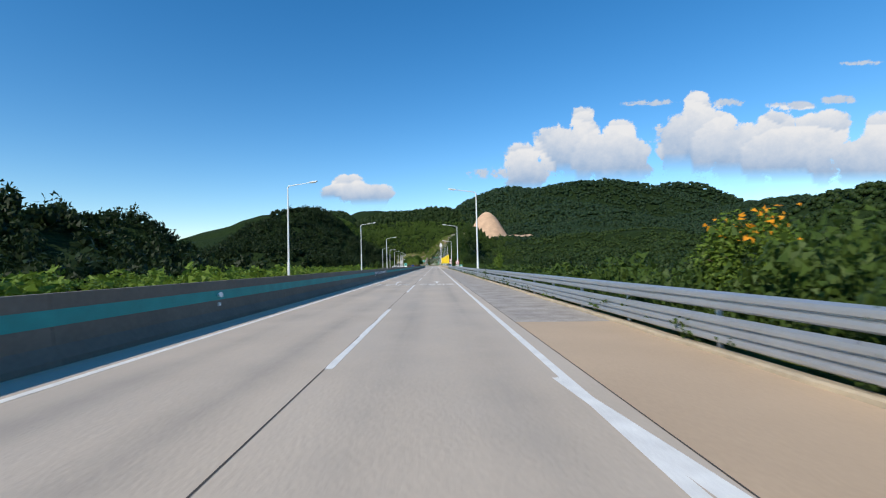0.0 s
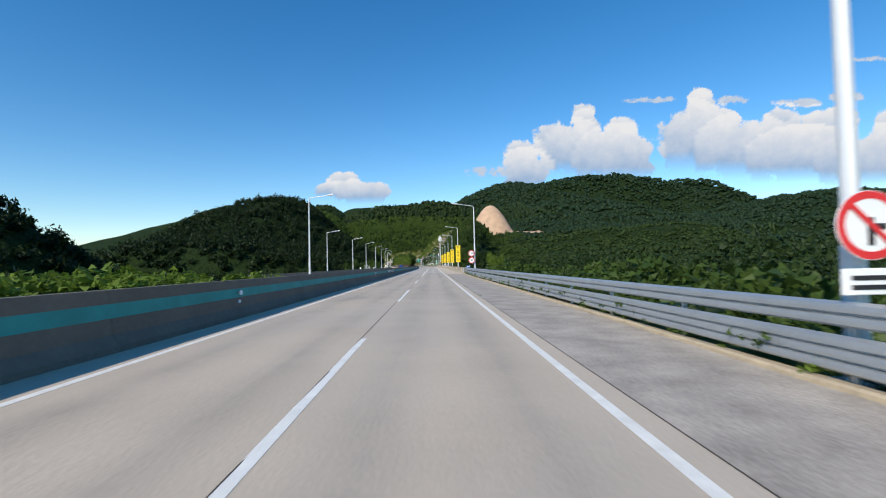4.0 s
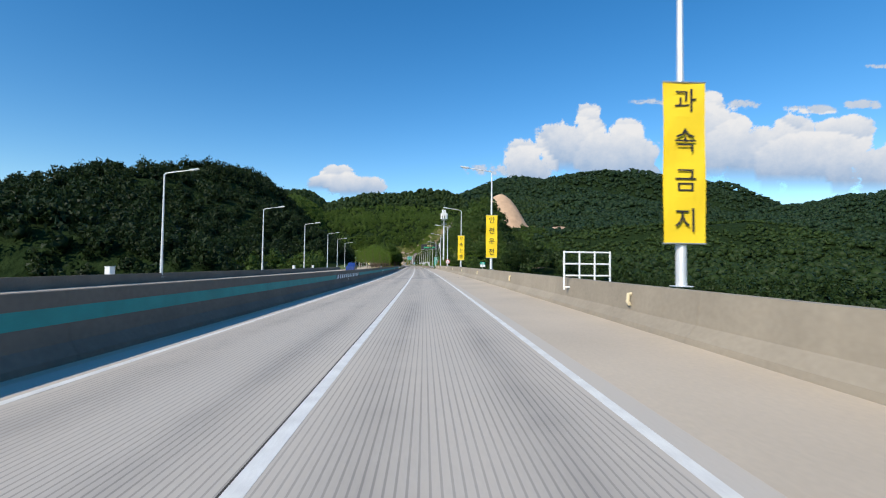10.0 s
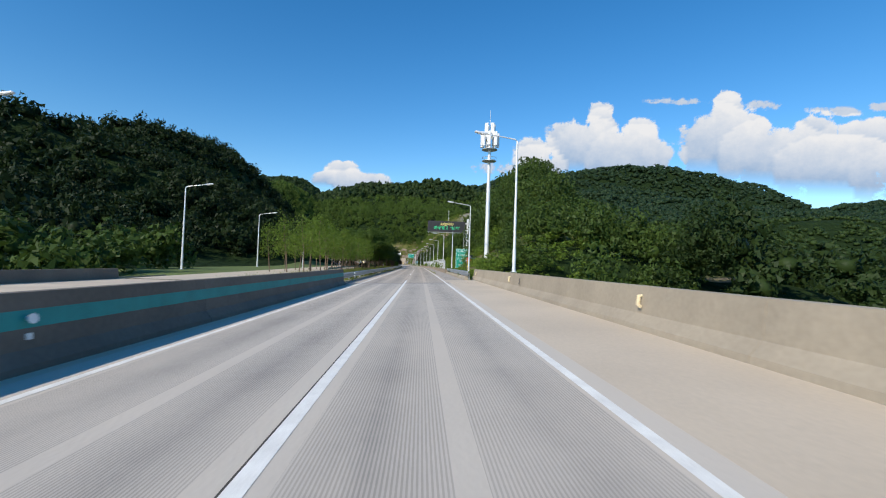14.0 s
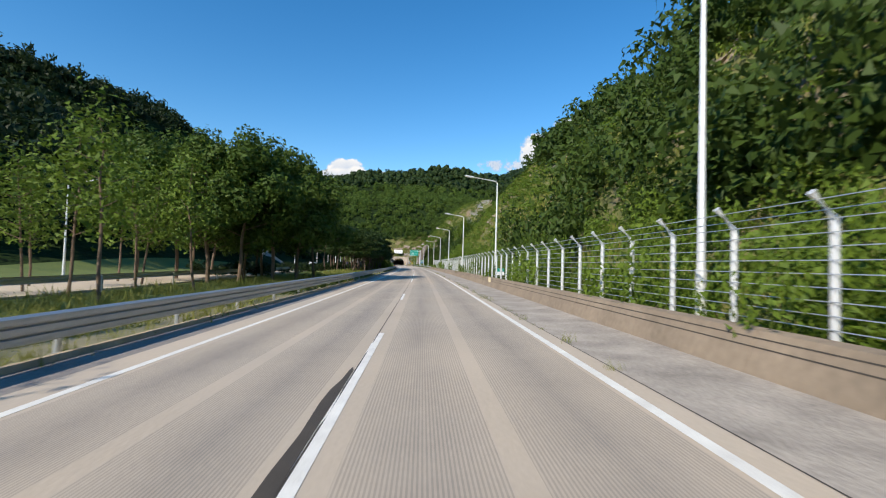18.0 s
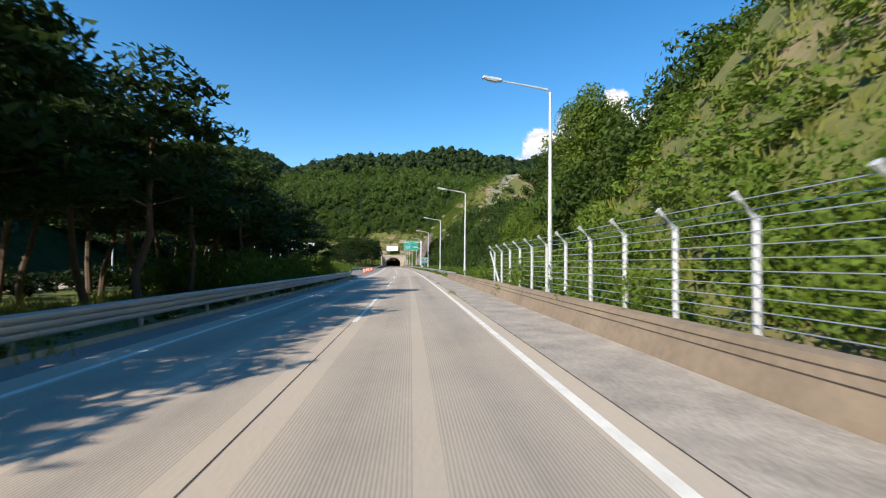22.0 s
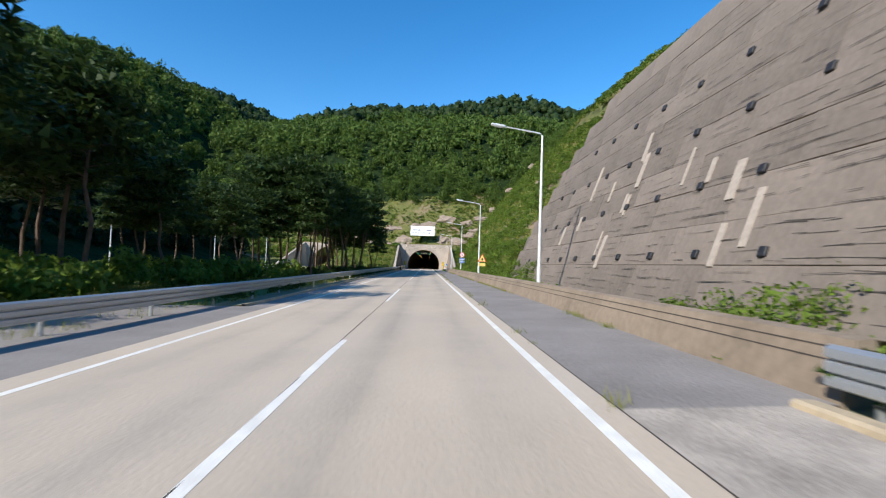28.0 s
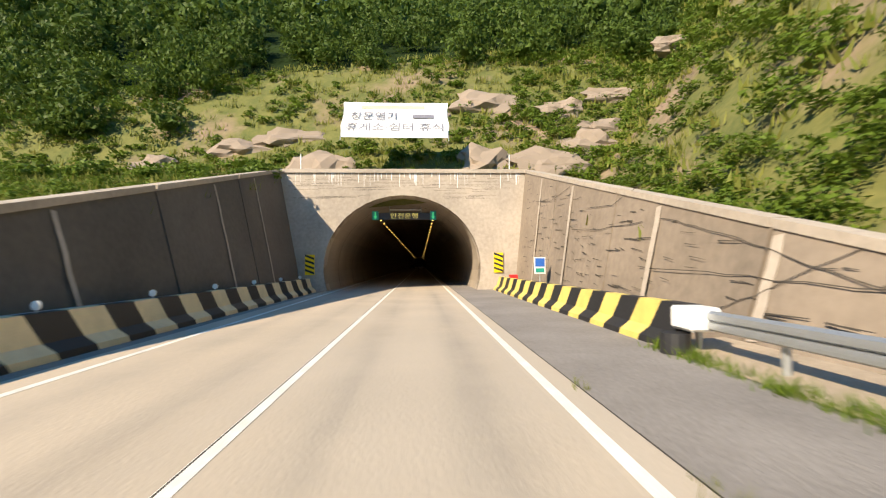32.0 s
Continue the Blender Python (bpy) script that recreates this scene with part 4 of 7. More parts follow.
for x in (-0.75, -0.45):
    part("ladder_rail", bm_tube(BM(), [(x, -0.1, 0.8), (x, -0.1, 7.6)], 0.025, 6), M["pole"], t)


def glow(name, colour, strength):
    m = bpy.data.materials.new(name)
    m.use_nodes = True
    b = m.node_tree.nodes["Principled BSDF"]
    b.inputs["Base Color"].default_value = (*colour, 1)
    b.inputs["Emission Color"].default_value, b.inputs["Emission Strength"].default_value = (*colour, 1), strength
    return m


M["led_yellow"] = glow("yellow_lamps", (0.75, 0.62, 0.2), 0.4)
M["led_green"] = glow("green_lamps", (0.03, 0.62, 0.26), 0.4)
text("message", "30분마다", 0.64, M["led_yellow"], t, -4.0, 9.03, -0.385, width=2.5)
text("message", '창문열고 "환기"', 0.66, M["led_green"], t, -4.0, 8.32, -0.385, width=4.9)

# green speed board
t = thing("speed_board", along(449.5, 9.3, 0), "green speed limit board with white writing on two posts", "road sign", "road signs")
plate(t, 0, 2.65, 2.75, 3.55, "green", "white")
for x in (-0.8, 0.75):
    part("post", bm_tube(BM(), [(x, 0.1, -0.3), (x, 0.1, 4.2)], 0.07, 10), M["pole"], t)
for z, w, sz, words in ((3.98, 2.3, 0.5, "최고제한속도"), (3.28, 1.85, 0.55, "110km/h"), (2.62, 2.3, 0.4, "단1.5t초과 화물차"), (2.1, 1.3, 0.4, "및 건설기계"), (1.4, 1.7, 0.55, "90km/h")):
    text("words", words, sz, M["white"], t, 0, z, width=w)

# camera cabinet
t = thing("speed_camera_box", along(440.6, 9.5, 0), "brown speed camera cabinet with a yellow front and siren bar", "speed camera")
part("body", bm_box(BM(), -0.5, 0.5, -0.45, 0.45, 0, 2.1, 0.02), M["brown"], t)
part("front", bm_box(BM(), -0.46, 0.48, -0.475, -0.452, 0.75, 2.05), M["yellow"], t, "yellow front panel")
part("lens", disc(BM(), 0.0, -0.49, 1.55, 0.16, 0.04), M["black"], t)
bm = BM()
q = [bm.verts.new(p) for p in ((-0.7, -0.6, 2.1), (0.65, -0.6, 2.1), (0.65, 0.55, 2.1), (-0.7, 0.55, 2.1), (-0.25, -0.1, 2.5), (0.3, -0.1, 2.5))]
for f in ((0, 1, 5, 4), (1, 2, 5), (2, 3, 4, 5), (3, 0, 4), (3, 2, 1, 0)):
    bm.faces.new([q[i] for i in f])
part("roof", bm, M["grey_panel"], t)
part("front_band", bm_box(BM(), -0.5, 0.62, -0.63, -0.605, 2.1, 2.42), M["orange"], t, "orange band with dark bars")
for i in range(4):
    part("bar", bm_box(BM(), -0.38 + i * 0.24, -0.22 + i * 0.24, -0.645, -0.632, 2.17, 2.35), M["brown"], t)
for z in (1.9, 1.15, 0.9):
    part("bar", bm_box(BM(), -0.4, 0.0, -0.49, -0.477, z - 0.04, z + 0.04), M["brown"], t)
part("red_siren", bm_tube(BM(), [(-0.55, -0.2, 2.62), (0.05, -0.2, 2.62)], 0.09, 10), M["red"], t)
part("blue_siren", bm_tube(BM(), [(0.2, -0.2, 2.62), (0.75, -0.2, 2.62)], 0.09, 10), M["blue"], t)
part("panel_post", bm_tube(BM(), [(0, 0, 2.45), (0, 0, 3.0)], 0.16, 10), M["steel"], t)
g = part("solar_panel", bm_box(BM(), -0.45, 0.45, -0.3, 0.3, -0.02, 0.02), M["black"], t)
g.matrix_basis = pose(0.05, -0.05, 3.05, 14, 8, 0)

# antenna mast
t = thing("antenna_mast", along(429, 10.5, 0), "tall steel antenna mast with clustered white panels", "antenna mast")
part("mast", bm_tube(BM(), [(0, 0, -1), (0, 0, 12), (0, 0, 19.5)], [0.34, 0.26, 0.16], 16), M["pole"], t)
for z, r in ((16.0, 1.0), (17.6, 1.1)):
    part("platform", bm_tube(BM(), [(0, 0, z), (0, 0, z + 0.08)], r, 18), M["steel"], t)
    part("rail", bm_tube(BM(), [(r * math.cos(i * 0.5236), r * math.sin(i * 0.5236), z + 0.5) for i in range(13)], 0.03, 6), M["steel"], t)
for k in range(7):
    a = k * 0.8976
    part("panel_antenna", bm_box(BM(), math.cos(a) * 1.1 - 0.22, math.cos(a) * 1.1 + 0.22, math.sin(a) * 1.1 - 0.22, math.sin(a) * 1.1 + 0.22, 18.0, 20.0, 0.06), M["white"], t)
for k in range(4):
    a = k * 1.5708 + 0.5
    part("panel_antenna", bm_box(BM(), math.cos(a) * 0.6 - 0.25, math.cos(a) * 0.6 + 0.25, math.sin(a) * 0.6 - 0.25, math.sin(a) * 0.6 + 0.25, 19.2, 21.3, 0.08), M["white"], t)
part("spike", bm_tube(BM(), [(0, 0, 19.5), (0, 0, 23.2)], 0.03, 6), M["steel"], t)

# reflectors and pipes on the bridge walls
for s in range(4, 404, 36):
    t = thing("delineator", along(s + 10, -4.87, 0.78), "round white reflector bracket on the median barrier", "reflector", "reflectors")
    part("cup", bm_tube(BM(), [(0, 0, 0), (0.1, -0.02, 0.01)], [0.04, 0.085], 12), M["white"], t)
    part("tab", bm_box(BM(), -0.01, 0.05, -0.05, 0.05, -0.33, -0.23), M["white"], t)
for s in range(190, 412, 17):
    t = thing("drain_pipe", along(s + 0.8, 7.0, 0.6), "short bent white pipe on the parapet", "pipe", "parapet pipes")
    part("pipe", bm_tube(BM(), [(0.02, 0, 0.2), (-0.06, 0, 0.2), (-0.08, 0, -0.02), (-0.08, -0.12, -0.06)], 0.05, 8), M["cream_paint"], t)
for s in (240, 262, 330, 350, 392):
    tagged(mesh_ob("parapet_cover", [P(s + a, 7.0 + 0.05 * c - 0.03, 0.45 + c * 0.35) for c in (0, 1) for a in (0, 0.22)] , [(0, 1, 3, 2)], M["brown"]), "small rusty cover plate on the parapet", "plate", "cover plates")
t = thing("parapet_end_plate", along(184.4, 6.9, 0), "grey steel plate with bolts over the parapet joint", "plate")
part("sheet", bm_box(BM(), -0.02, 0.02, -0.7, 0.7, 0.1, 0.98), M["steel"], t)
for y in (-0.6, 0.6):
    for z in (0.3, 0.5, 0.7, 0.9):
        part("bolt", bm_tube(BM(), [(-0.05, y, z), (0, y, z)], 0.04, 6), M["pole"], t)
t = thing("notice_plate", along(504.1, 6.0, 0.42), "faded white notice plate on the low wall", "plate")
part("sheet", bm_box(BM(), -0.1, -0.05, -0.5, 0.5, -0.12, 0.22), M["cream_paint"], t)
# painted writing on the road
t = thing("road_writing", along(37.6, 0, 0.008, 0, 1, 1.0), "worn white lane words and arrows painted on the road", "road marking")
for x, words in ((-1.8, "추월차로"), (1.8, "주행차로")):
    o = text("words", words, 1.0, M["paint"], t, 0, 0, 0, width=2.9, flat=True)
    o.matrix_basis = Matrix.Translation((x, 0, 0)) @ Matrix.Diagonal((1, 3.3, 0.2, 1))
for x in (-1.75, 1.85):
    bm = BM()
    q = [bm.verts.new(p) for p in ((x - 0.09, 2.6, 0), (x + 0.09, 2.6, 0), (x + 0.09, 5.6, 0), (x + 0.32, 5.6, 0), (x, 7.4, 0), (x - 0.32, 5.6, 0), (x - 0.09, 5.6, 0))]
    bm.faces.new(q)
    part("arrow", bm, M["paint"], t)

# ---- fence on the low wall ----
fence = thing("slope_fence", Matrix.Identity(4), "steel post and wire fence overgrown with vines", "fence")
n = 0
post_me = None
s = 458.9
while s < 606:
    if 531 < s < 534:
        s += 2.0
        continue
    if post_me is None:
        bm = bm_tube(BM(), [(0, 0, -0.2), (0, 0, 1.75), (-0.34, 0, 2.1)], 0.06, 8)
        o = part("fence_post", bm, M["pole"], fence)
        post_me = o.data
    else:
        o = new("fence_post", post_me)
        o.parent = fence
    o.matrix_world = along(s, 6.55, 0.5)
    s += 2.0
for k in range(9):
    z = 0.72 + k * 0.19
    sweep("wire", [(6.48, z), (6.49, z + 0.014), (6.5, z)], 456, 606, M["steel"], fence, step=5, closed=True)
for k in range(2):
    sweep("wire", [(6.28 + k * 0.14, 2.5 - k * 0.14), (6.29 + k * 0.14, 2.514 - k * 0.14), (6.3 + k * 0.14, 2.5 - k * 0.14)], 456, 606, M["steel"], fence, step=5, closed=True)
part("brace", bm_tube(BM(), [P(606, 6.5, 2.3), P(603.4, 6.5, 0.6)], 0.06, 8), M["pole"], fence)
gate = thing("fence_gate", Matrix.Identity(4), "narrow steel gate between two braced square posts", "gate")
for s, d in ((532.0, -2.1), (532.85, 2.1)):
    o = part("gate_post", bm_tube(bm_box(BM(), -0.08, 0.08, -0.08, 0.08, -0.1, 1.85, 0.01), [(0, 0, 1.8), (-0.34, 0, 2.15)], 0.06, 8), M["pole"], gate)
    o.matrix_world = along(s, 6.55, 0.5)
    part("brace", bm_tube(BM(), [P(s, 6.52, 2.2), P(s + d, 6.42, 0.62)], 0.075, 8), M["pole"], gate)
for z in (0.66, 1.35, 1.5, 2.25):
    part("gate_bar", bm_tube(BM(), [P(532.05, 6.55, z), P(532.8, 6.55, z)], 0.028, 8), M["pole"], gate)

# ---- tunnel ----
TS0 = 898.0


def arch(rx, rz, n=24, cz=1.45, cu=0.7):
    a0 = -0.37
    return [(cu + rx * math.cos(a0 + (math.pi - 2 * a0) * i / n), cz + rz * math.sin(a0 + (math.pi - 2 * a0) * i / n)) for i in range(n + 1)]


IN = arch(5.1, 4.75)
lining = tagged(sweep("tunnel_lining", IN, TS0 + 0.02, 1180, M["tunnel"], step=12), "dark curved concrete tunnel lining", "tunnel", kind="structure")
for s in (TS0 + 5, TS0 + 12, TS0 + 19):
    tagged(sweep("lining_joint", [(0.7 + (u - 0.7) * 0.995, 1.45 + (z - 1.45) * 0.995) for u, z in IN], s, s + 0.08, M["crack"]), "dark joint round the tunnel lining", "joint", kind="structure")


def portal(s0, cu, left, right, top, name, label):
    ring_ = [(u - 0.7 + cu, z) for u, z in arch(5.1, 4.75)]
    outer = []
    for u, z in ring_:
        d = Vector((u - cu, max(z, 0) - 1.45))
        k = 1e9
        if d.x > 0:
            k = min(k, (right - cu) / d.x)
        if d.x < 0:
            k = min(k, (left - cu) / d.x)
        if d.y > 0:
            k = min(k, (top - 1.45) / d.y)
        outer.append((cu + d.x * k, max(-0.3, 1.45 + d.y * k)))
    n = len(ring_)
    v = [P(s0, u, z) for u, z in ring_] + [P(s0, u, z) for u, z in outer] + [P(s0 + 1.2, u, z) for u, z in ring_] + [P(s0 + 1.2, u, z) for u, z in outer]
    f = []
    for i in range(n - 1):
        f += [(i, i + 1, n + i + 1, n + i), (i, 2 * n + i, 2 * n + i + 1, i + 1), (n + i, n + i + 1, 3 * n + i + 1, 3 * n + i)]
    # square top corners
    k = len(v)
    v += [P(s0, left, top), P(s0, right, top), P(s0 + 1.2, left, top), P(s0 + 1.2, right, top)]
    il = min(range(n), key=lambda i: (outer[i][0] - left) ** 2 + (outer[i][1] - top) ** 2)
    ir = min(range(n), key=lambda i: (outer[i][0] - right) ** 2 + (outer[i][1] - top) ** 2)
    for c, i in ((k, il), (k + 1, ir)):
        for j in (i - 1, i):
            f.append((n + j, n + j + 1, c))
    return tagged(mesh_ob(name, v, f, M["portal"]), label, "tunnel portal", kind="structure")


portal(TS0, 0.7, -7.2, 8.8, 7.65, "tunnel_portal", "sunlit pale concrete tunnel portal with an arched mouth")
tagged(sweep("portal_coping", [(-7.3, 7.65), (8.9, 7.65), (8.9, 7.9), (-7.3, 7.9)], TS0 - 0.12, TS0 + 1.3, M["portal"], closed=True), "concrete coping along the portal top", "coping", kind="structure")
portal(TS0, -29.5, -37, -22, 7.4, "opposite_portal", "pale concrete portal of the second tunnel")
tagged(sweep("opposite_lining", [(u - 30.2, z) for u, z in IN], TS0 + 0.02, 1000, M["tunnel"], step=12), "dark lining of the second tunnel", "tunnel", kind="structure")
tagged(mesh_ob("tunnel_end", [P(1179, u, z) for u, z in ((-6, -1), (8, -1), (8, 8), (-6, 8))], [(0, 1, 2, 3)], M["tunnel"]), "dark end of the tunnel", "tunnel", kind="structure")
tagged(mesh_ob("tunnel_end", [P(999, u, z) for u, z in ((-37, -1), (-23, -1), (-23, 8), (-37, 8))], [(0, 1, 2, 3)], M["tunnel"]), "dark end of the second tunnel", "tunnel", kind="structure")


def wing(name, base0, base1, top0, top1, h0, h1, s0, s1, out, label, mat="portal"):
    """A leaning wing wall in panels, tall at the portal and low at its far end."""
    holder = tagged(new(name), label, "wing wall", kind="structure")
    n = 4
    for i in range(n):
        q = []
        for k in (i / n, (i + 1) / n - 0.004):
            s = s0 + (s1 - s0) * k
            b, tp, h = base0 + (base1 - base0) * k, top0 + (top1 - top0) * k, h0 + (h1 - h0) * k
            q.append([P(s, b, -0.3), P(s, tp, h), P(s, tp + out * 0.4, h), P(s, b + out * 0.9, -0.3)])
        v = q[0] + q[1]
        mesh_ob("wall_panel", v, [(0, 1, 5, 4), (1, 2, 6, 5), (2, 3, 7, 6), (3, 2, 1, 0), (4, 5, 6, 7)], M[mat], holder)
        k = (i + 0.5) / n
        cap = []
        for kk in (i / n, (i + 1) / n - 0.004):
            s = s0 + (s1 - s0) * kk
            tp, h = top0 + (top1 - top0) * kk, h0 + (h1 - h0) * kk
            cap += [P(s, tp - out * 0.05, h + 0.002), P(s, tp - out * 0.05, h + 0.2), P(s, tp + out * 0.5, h + 0.2), P(s, tp + out * 0.5, h + 0.002)]
        mesh_ob("coping", cap, [(0, 1, 5, 4), (1, 2, 6, 5), (2, 3, 7, 6), (3, 0, 4, 7), (3, 2, 1, 0), (4, 5, 6, 7)], M["portal"], holder)
    return holder


wing("wing_wall", -5.7, -5.6, -7.2, -6.3, 7.65, 0.6, TS0 - 0.05, TS0 - 29, -1, "tall concrete wing wall, panels stained and darkened for shade", "portal_dark")
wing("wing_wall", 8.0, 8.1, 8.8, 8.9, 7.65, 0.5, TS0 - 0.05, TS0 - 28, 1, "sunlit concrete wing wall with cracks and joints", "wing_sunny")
wing("opposite_wing_wall", -36, -36, -37, -36.5, 7.2, 0.6, TS0 - 0.05, TS0 - 28, -1, "concrete wing wall of the second tunnel")
rr = random.Random(31)
v, f = [], []
for i in range(70):
    u, w, h = -6.9 + 15.4 * rr.random(), 0.02 + 0.09 * rr.random() ** 2, 0.15 + 0.85 * rr.random() ** 1.5
    n = len(v)
    v += [P(TS0 - 0.006, u, 7.64), P(TS0 - 0.006, u + w, 7.64), P(TS0 - 0.006, u + w * 0.7, 7.64 - h), P(TS0 - 0.006, u + w * 0.3, 7.64 - h)]
    f.append((n, n + 1, n + 2, n + 3))
tagged(mesh_ob("lime_streaks", v, f, M["white"]), "white lime streaks below the portal's coping", "stain", kind="stuff")
v, f = [], []
for i in range(90):
    u, z, w = -6.9 + 13.5 * rr.random(), 5.9 + 1.6 * rr.random(), 0.4 + 2.2 * rr.random()
    if (u + w / 2 - 0.7) ** 2 / 29 + (z - 1.45) ** 2 / 25.5 < 1.1:
        continue
    n = len(v)
    v += [P(TS0 - 0.004, u, z), P(TS0 - 0.004, u + w, z), P(TS0 - 0.004, u + w, z + 0.012), P(TS0 - 0.004, u, z + 0.018)]
    f.append((n, n + 1, n + 2, n + 3))
tagged(mesh_ob("board_lines", v, f, M["portal_dark"]), "thin dark board lines on the portal", "wall mark", kind="stuff")
# joints, board marks and cracks on the two wings
def wing_point(s, z, side, off):
    k = (TS0 - 0.05 - s) / (28.0 if side > 0 else 29.0)
    h = 7.65 + ((0.5 if side > 0 else 0.6) - 7.65) * k
    b, tp = (8.0 + 0.1 * k, 8.8 + 0.1 * k) if side > 0 else (-5.7 + 0.1 * k, -7.2 + 0.9 * k)
    return P(s, b + (tp - b) * (z + 0.3) / (h + 0.3) - side * off, z), h


def wing_line(name, pts, w, side, mat, label, off=0.014):
    v, f = [], []
    for i, (s, z) in enumerate(pts):
        a, b = pts[max(i - 1, 0)], pts[min(i + 1, len(pts) - 1)]
        d = Vector((b[0] - a[0], b[1] - a[1])).normalized() * (w / 2)
        v += [wing_point(s - d.y, z + d.x, side, off)[0], wing_point(s + d.y, z - d.x, side, off)[0]]
    f = [(i * 2, i * 2 + 1, i * 2 + 3, i * 2 + 2) for i in range(len(pts) - 1)]
    return tagged(mesh_ob(name, v, f, M[mat]), label, "wall mark", kind="structure")


rr = random.Random(8)
for side, joints in ((1, (876.8, 881.2, 888.6, 893.8)), (-1, (872.6, 879.2, 888.0, 893.0))):
    for s in joints:
        h = wing_point(s, 0, side, 0)[1]
        wing_line("wall_joint", [(s + rr.uniform(-0.03, 0.03), z) for z in np.linspace(0.1, h - 0.1, 7)], 0.26 if side > 0 else 0.16, side, "portal", "pale mortar strip over the wall's joint", 0.02)
for line in (((878.4, 0.5), (877.0, 0.95), (876.2, 1.4), (875.0, 1.9)), ((881.0, 2.9), (879.4, 2.55), (877.4, 2.0), (875.6, 1.45), (874.2, 1.1)), ((894.6, 5.3), (891.8, 4.9), (889.0, 5.2)),
             ((886.5, 3.9), (884.3, 3.7), (882.4, 4.2)), ((881.1, 1.5), (878.6, 1.4), (876.0, 1.25), (872.4, 1.1)), ((888.0, 3.1), (885.0, 2.9), (882.0, 2.9))):
    pts = []
    for p, q in zip(line, line[1:]):
        pts += [(p[0] + (q[0] - p[0]) * k / 4, p[1] + (q[1] - p[1]) * k / 4 + rr.uniform(-0.03, 0.03)) for k in range(4)]
    wing_line("wall_crack", pts + [line[-1]], 0.022, 1, "crack", "long dark crack in the wing wall", 0.024)
marks_v, marks_f = [], []
for i in range(420):
    s, z = TS0 - 1 - rr.random() * 25, 0.3 + rr.random() * 6.8
    L = 0.25 + 0.9 * rr.random() ** 2
    if z > wing_point(s - L, 0, 1, 0)[1] - 0.35:
        continue
    z = round(z / 0.3) * 0.3 + rr.uniform(-0.03, 0.03)
    n, d, w = len(marks_v), rr.uniform(-0.12, 0.02), 0.008 + 0.012 * rr.random()
    marks_v += [wing_point(s, z, 1, 0.018)[0], wing_point(s - L, z + d, 1, 0.018)[0], wing_point(s - L, z + d + w, 1, 0.018)[0], wing_point(s, z + w * 2, 1, 0.018)[0]]
    marks_f.append((n, n + 1, n + 2, n + 3))
tagged(mesh_ob("board_marks", marks_v, marks_f, M["crack"]), "short dark board joints in the wing wall", "wall mark", kind="stuff")

# striped low barriers
def striped(s0, s1, u, f, n, pale, label):
    t = thing("striped_barrier", Matrix.Identity(4), label, "barrier", "striped barriers")
    sec = [(0, -0.2), (0.02, 0.12), (0.2, 0.3), (0.3, 0.85), (0.55, 0.85), (0.55, -0.2)]
    if f < 0:
        sec = [(-a, b) for a, b in sec]
    k = len(sec)
    L = (s1 - s0) / n
    for i in range(n):
        v = []
        for e in (0, 1):
            for a, b in sec:
                v.append(P(s0 + (i + e) * L - 0.55 * b, u + a, b))
        fs = [(j, (j + 1) % k, (j + 1) % k + k, j + k) for j in range(k)]
        if i == 0:
            fs.append(tuple(range(k - 1, -1, -1)))
        if i == n - 1:
            fs.append(tuple(range(k, 2 * k)))
        o = mesh_ob("pale_block" if i % 2 else "black_block", v, fs, M[pale if i % 2 else "black"], t)
    return t


striped(TS0 - 21, TS0 - 0.6, 6.5, 1, 22, "yellow_paint", "low concrete barrier with yellow and black slanted stripes")
striped(TS0 - 27, TS0 - 0.6, -4.72, -1, 26, "cream_paint", "low concrete barrier with cream and black slanted stripes in shade")
t = thing("barrier_end", along(TS0 - 21.3, 6.78, 0), "white plated end of the striped barrier over a black rubber bumper", "barrier end")
part("plate", bm_box(BM(), -0.28, 0.3, -0.75, -0.08, 0.42, 0.84, 0.05), M["white"], t)
part("bumper", bm_tube(BM(), [(-0.3, -0.3, 0.0), (-0.3, -0.3, 0.36)], [0.27, 0.25], 14), M["black"], t)
tagged(sweep("sandy_verge", [(6.42, 0.008), (7.2, 0.05), (8.05, 0.1)], 860, TS0 - 20.6, M["verge_soil"]), "pale sandy verge between the shoulder and the wing wall", "verge", kind="structure")
guardrail(862, 876.4, 6.86, ((0.62, 2),), -1, "short battered guardrail end at the striped barrier", gap=2.0)
for i in range(6):
    t = thing("barrier_reflector", along(TS0 - 3 - i * 3.6, -5.1, 0.85), "small round white reflector on the striped barrier", "reflector", "barrier reflectors")
    part("head", disc(BM(), 0, 0, 0.14, 0.09, 0.04, 12), M["white"], t)
    part("stem", bm_box(BM(), -0.015, 0.015, -0.01, 0.01, 0, 0.08), M["steel"], t)
for u, z in ((-5.25, 1.7), (6.95, 1.75)):
    t = thing("portal_marker", along(TS0 - 0.06, u, z), "yellow and black slanted marker beside the tunnel mouth", "marker", "portal markers")
    part("panel", bm_box(BM(), -0.3, 0.3, -0.03, 0.03, -0.65, 0.65), M["yellow"], t)
    for i in range(4):
        bm = BM()
        z0 = -0.6 + i * 0.31
        q = [bm.verts.new(p) for p in ((-0.29, -0.036, z0 + 0.2), (0.29, -0.036, z0 - 0.02), (0.29, -0.036, z0 + 0.12), (-0.29, -0.036, z0 + 0.34))]
        bm.faces.new(q)
        part("stripe", bm, M["black"], t)
t = thing("tunnel_notice", along(TS0 - 8, 7.6, 0), "blue and white notice on a short post by the wing wall", "road sign")
part("post", bm_tube(BM(), [(0, 0.04, 0), (0, 0.04, 1.5)], 0.03, 8), M["steel"], t)
plate(t, 0, 1.55, 0.55, 0.8, "white")
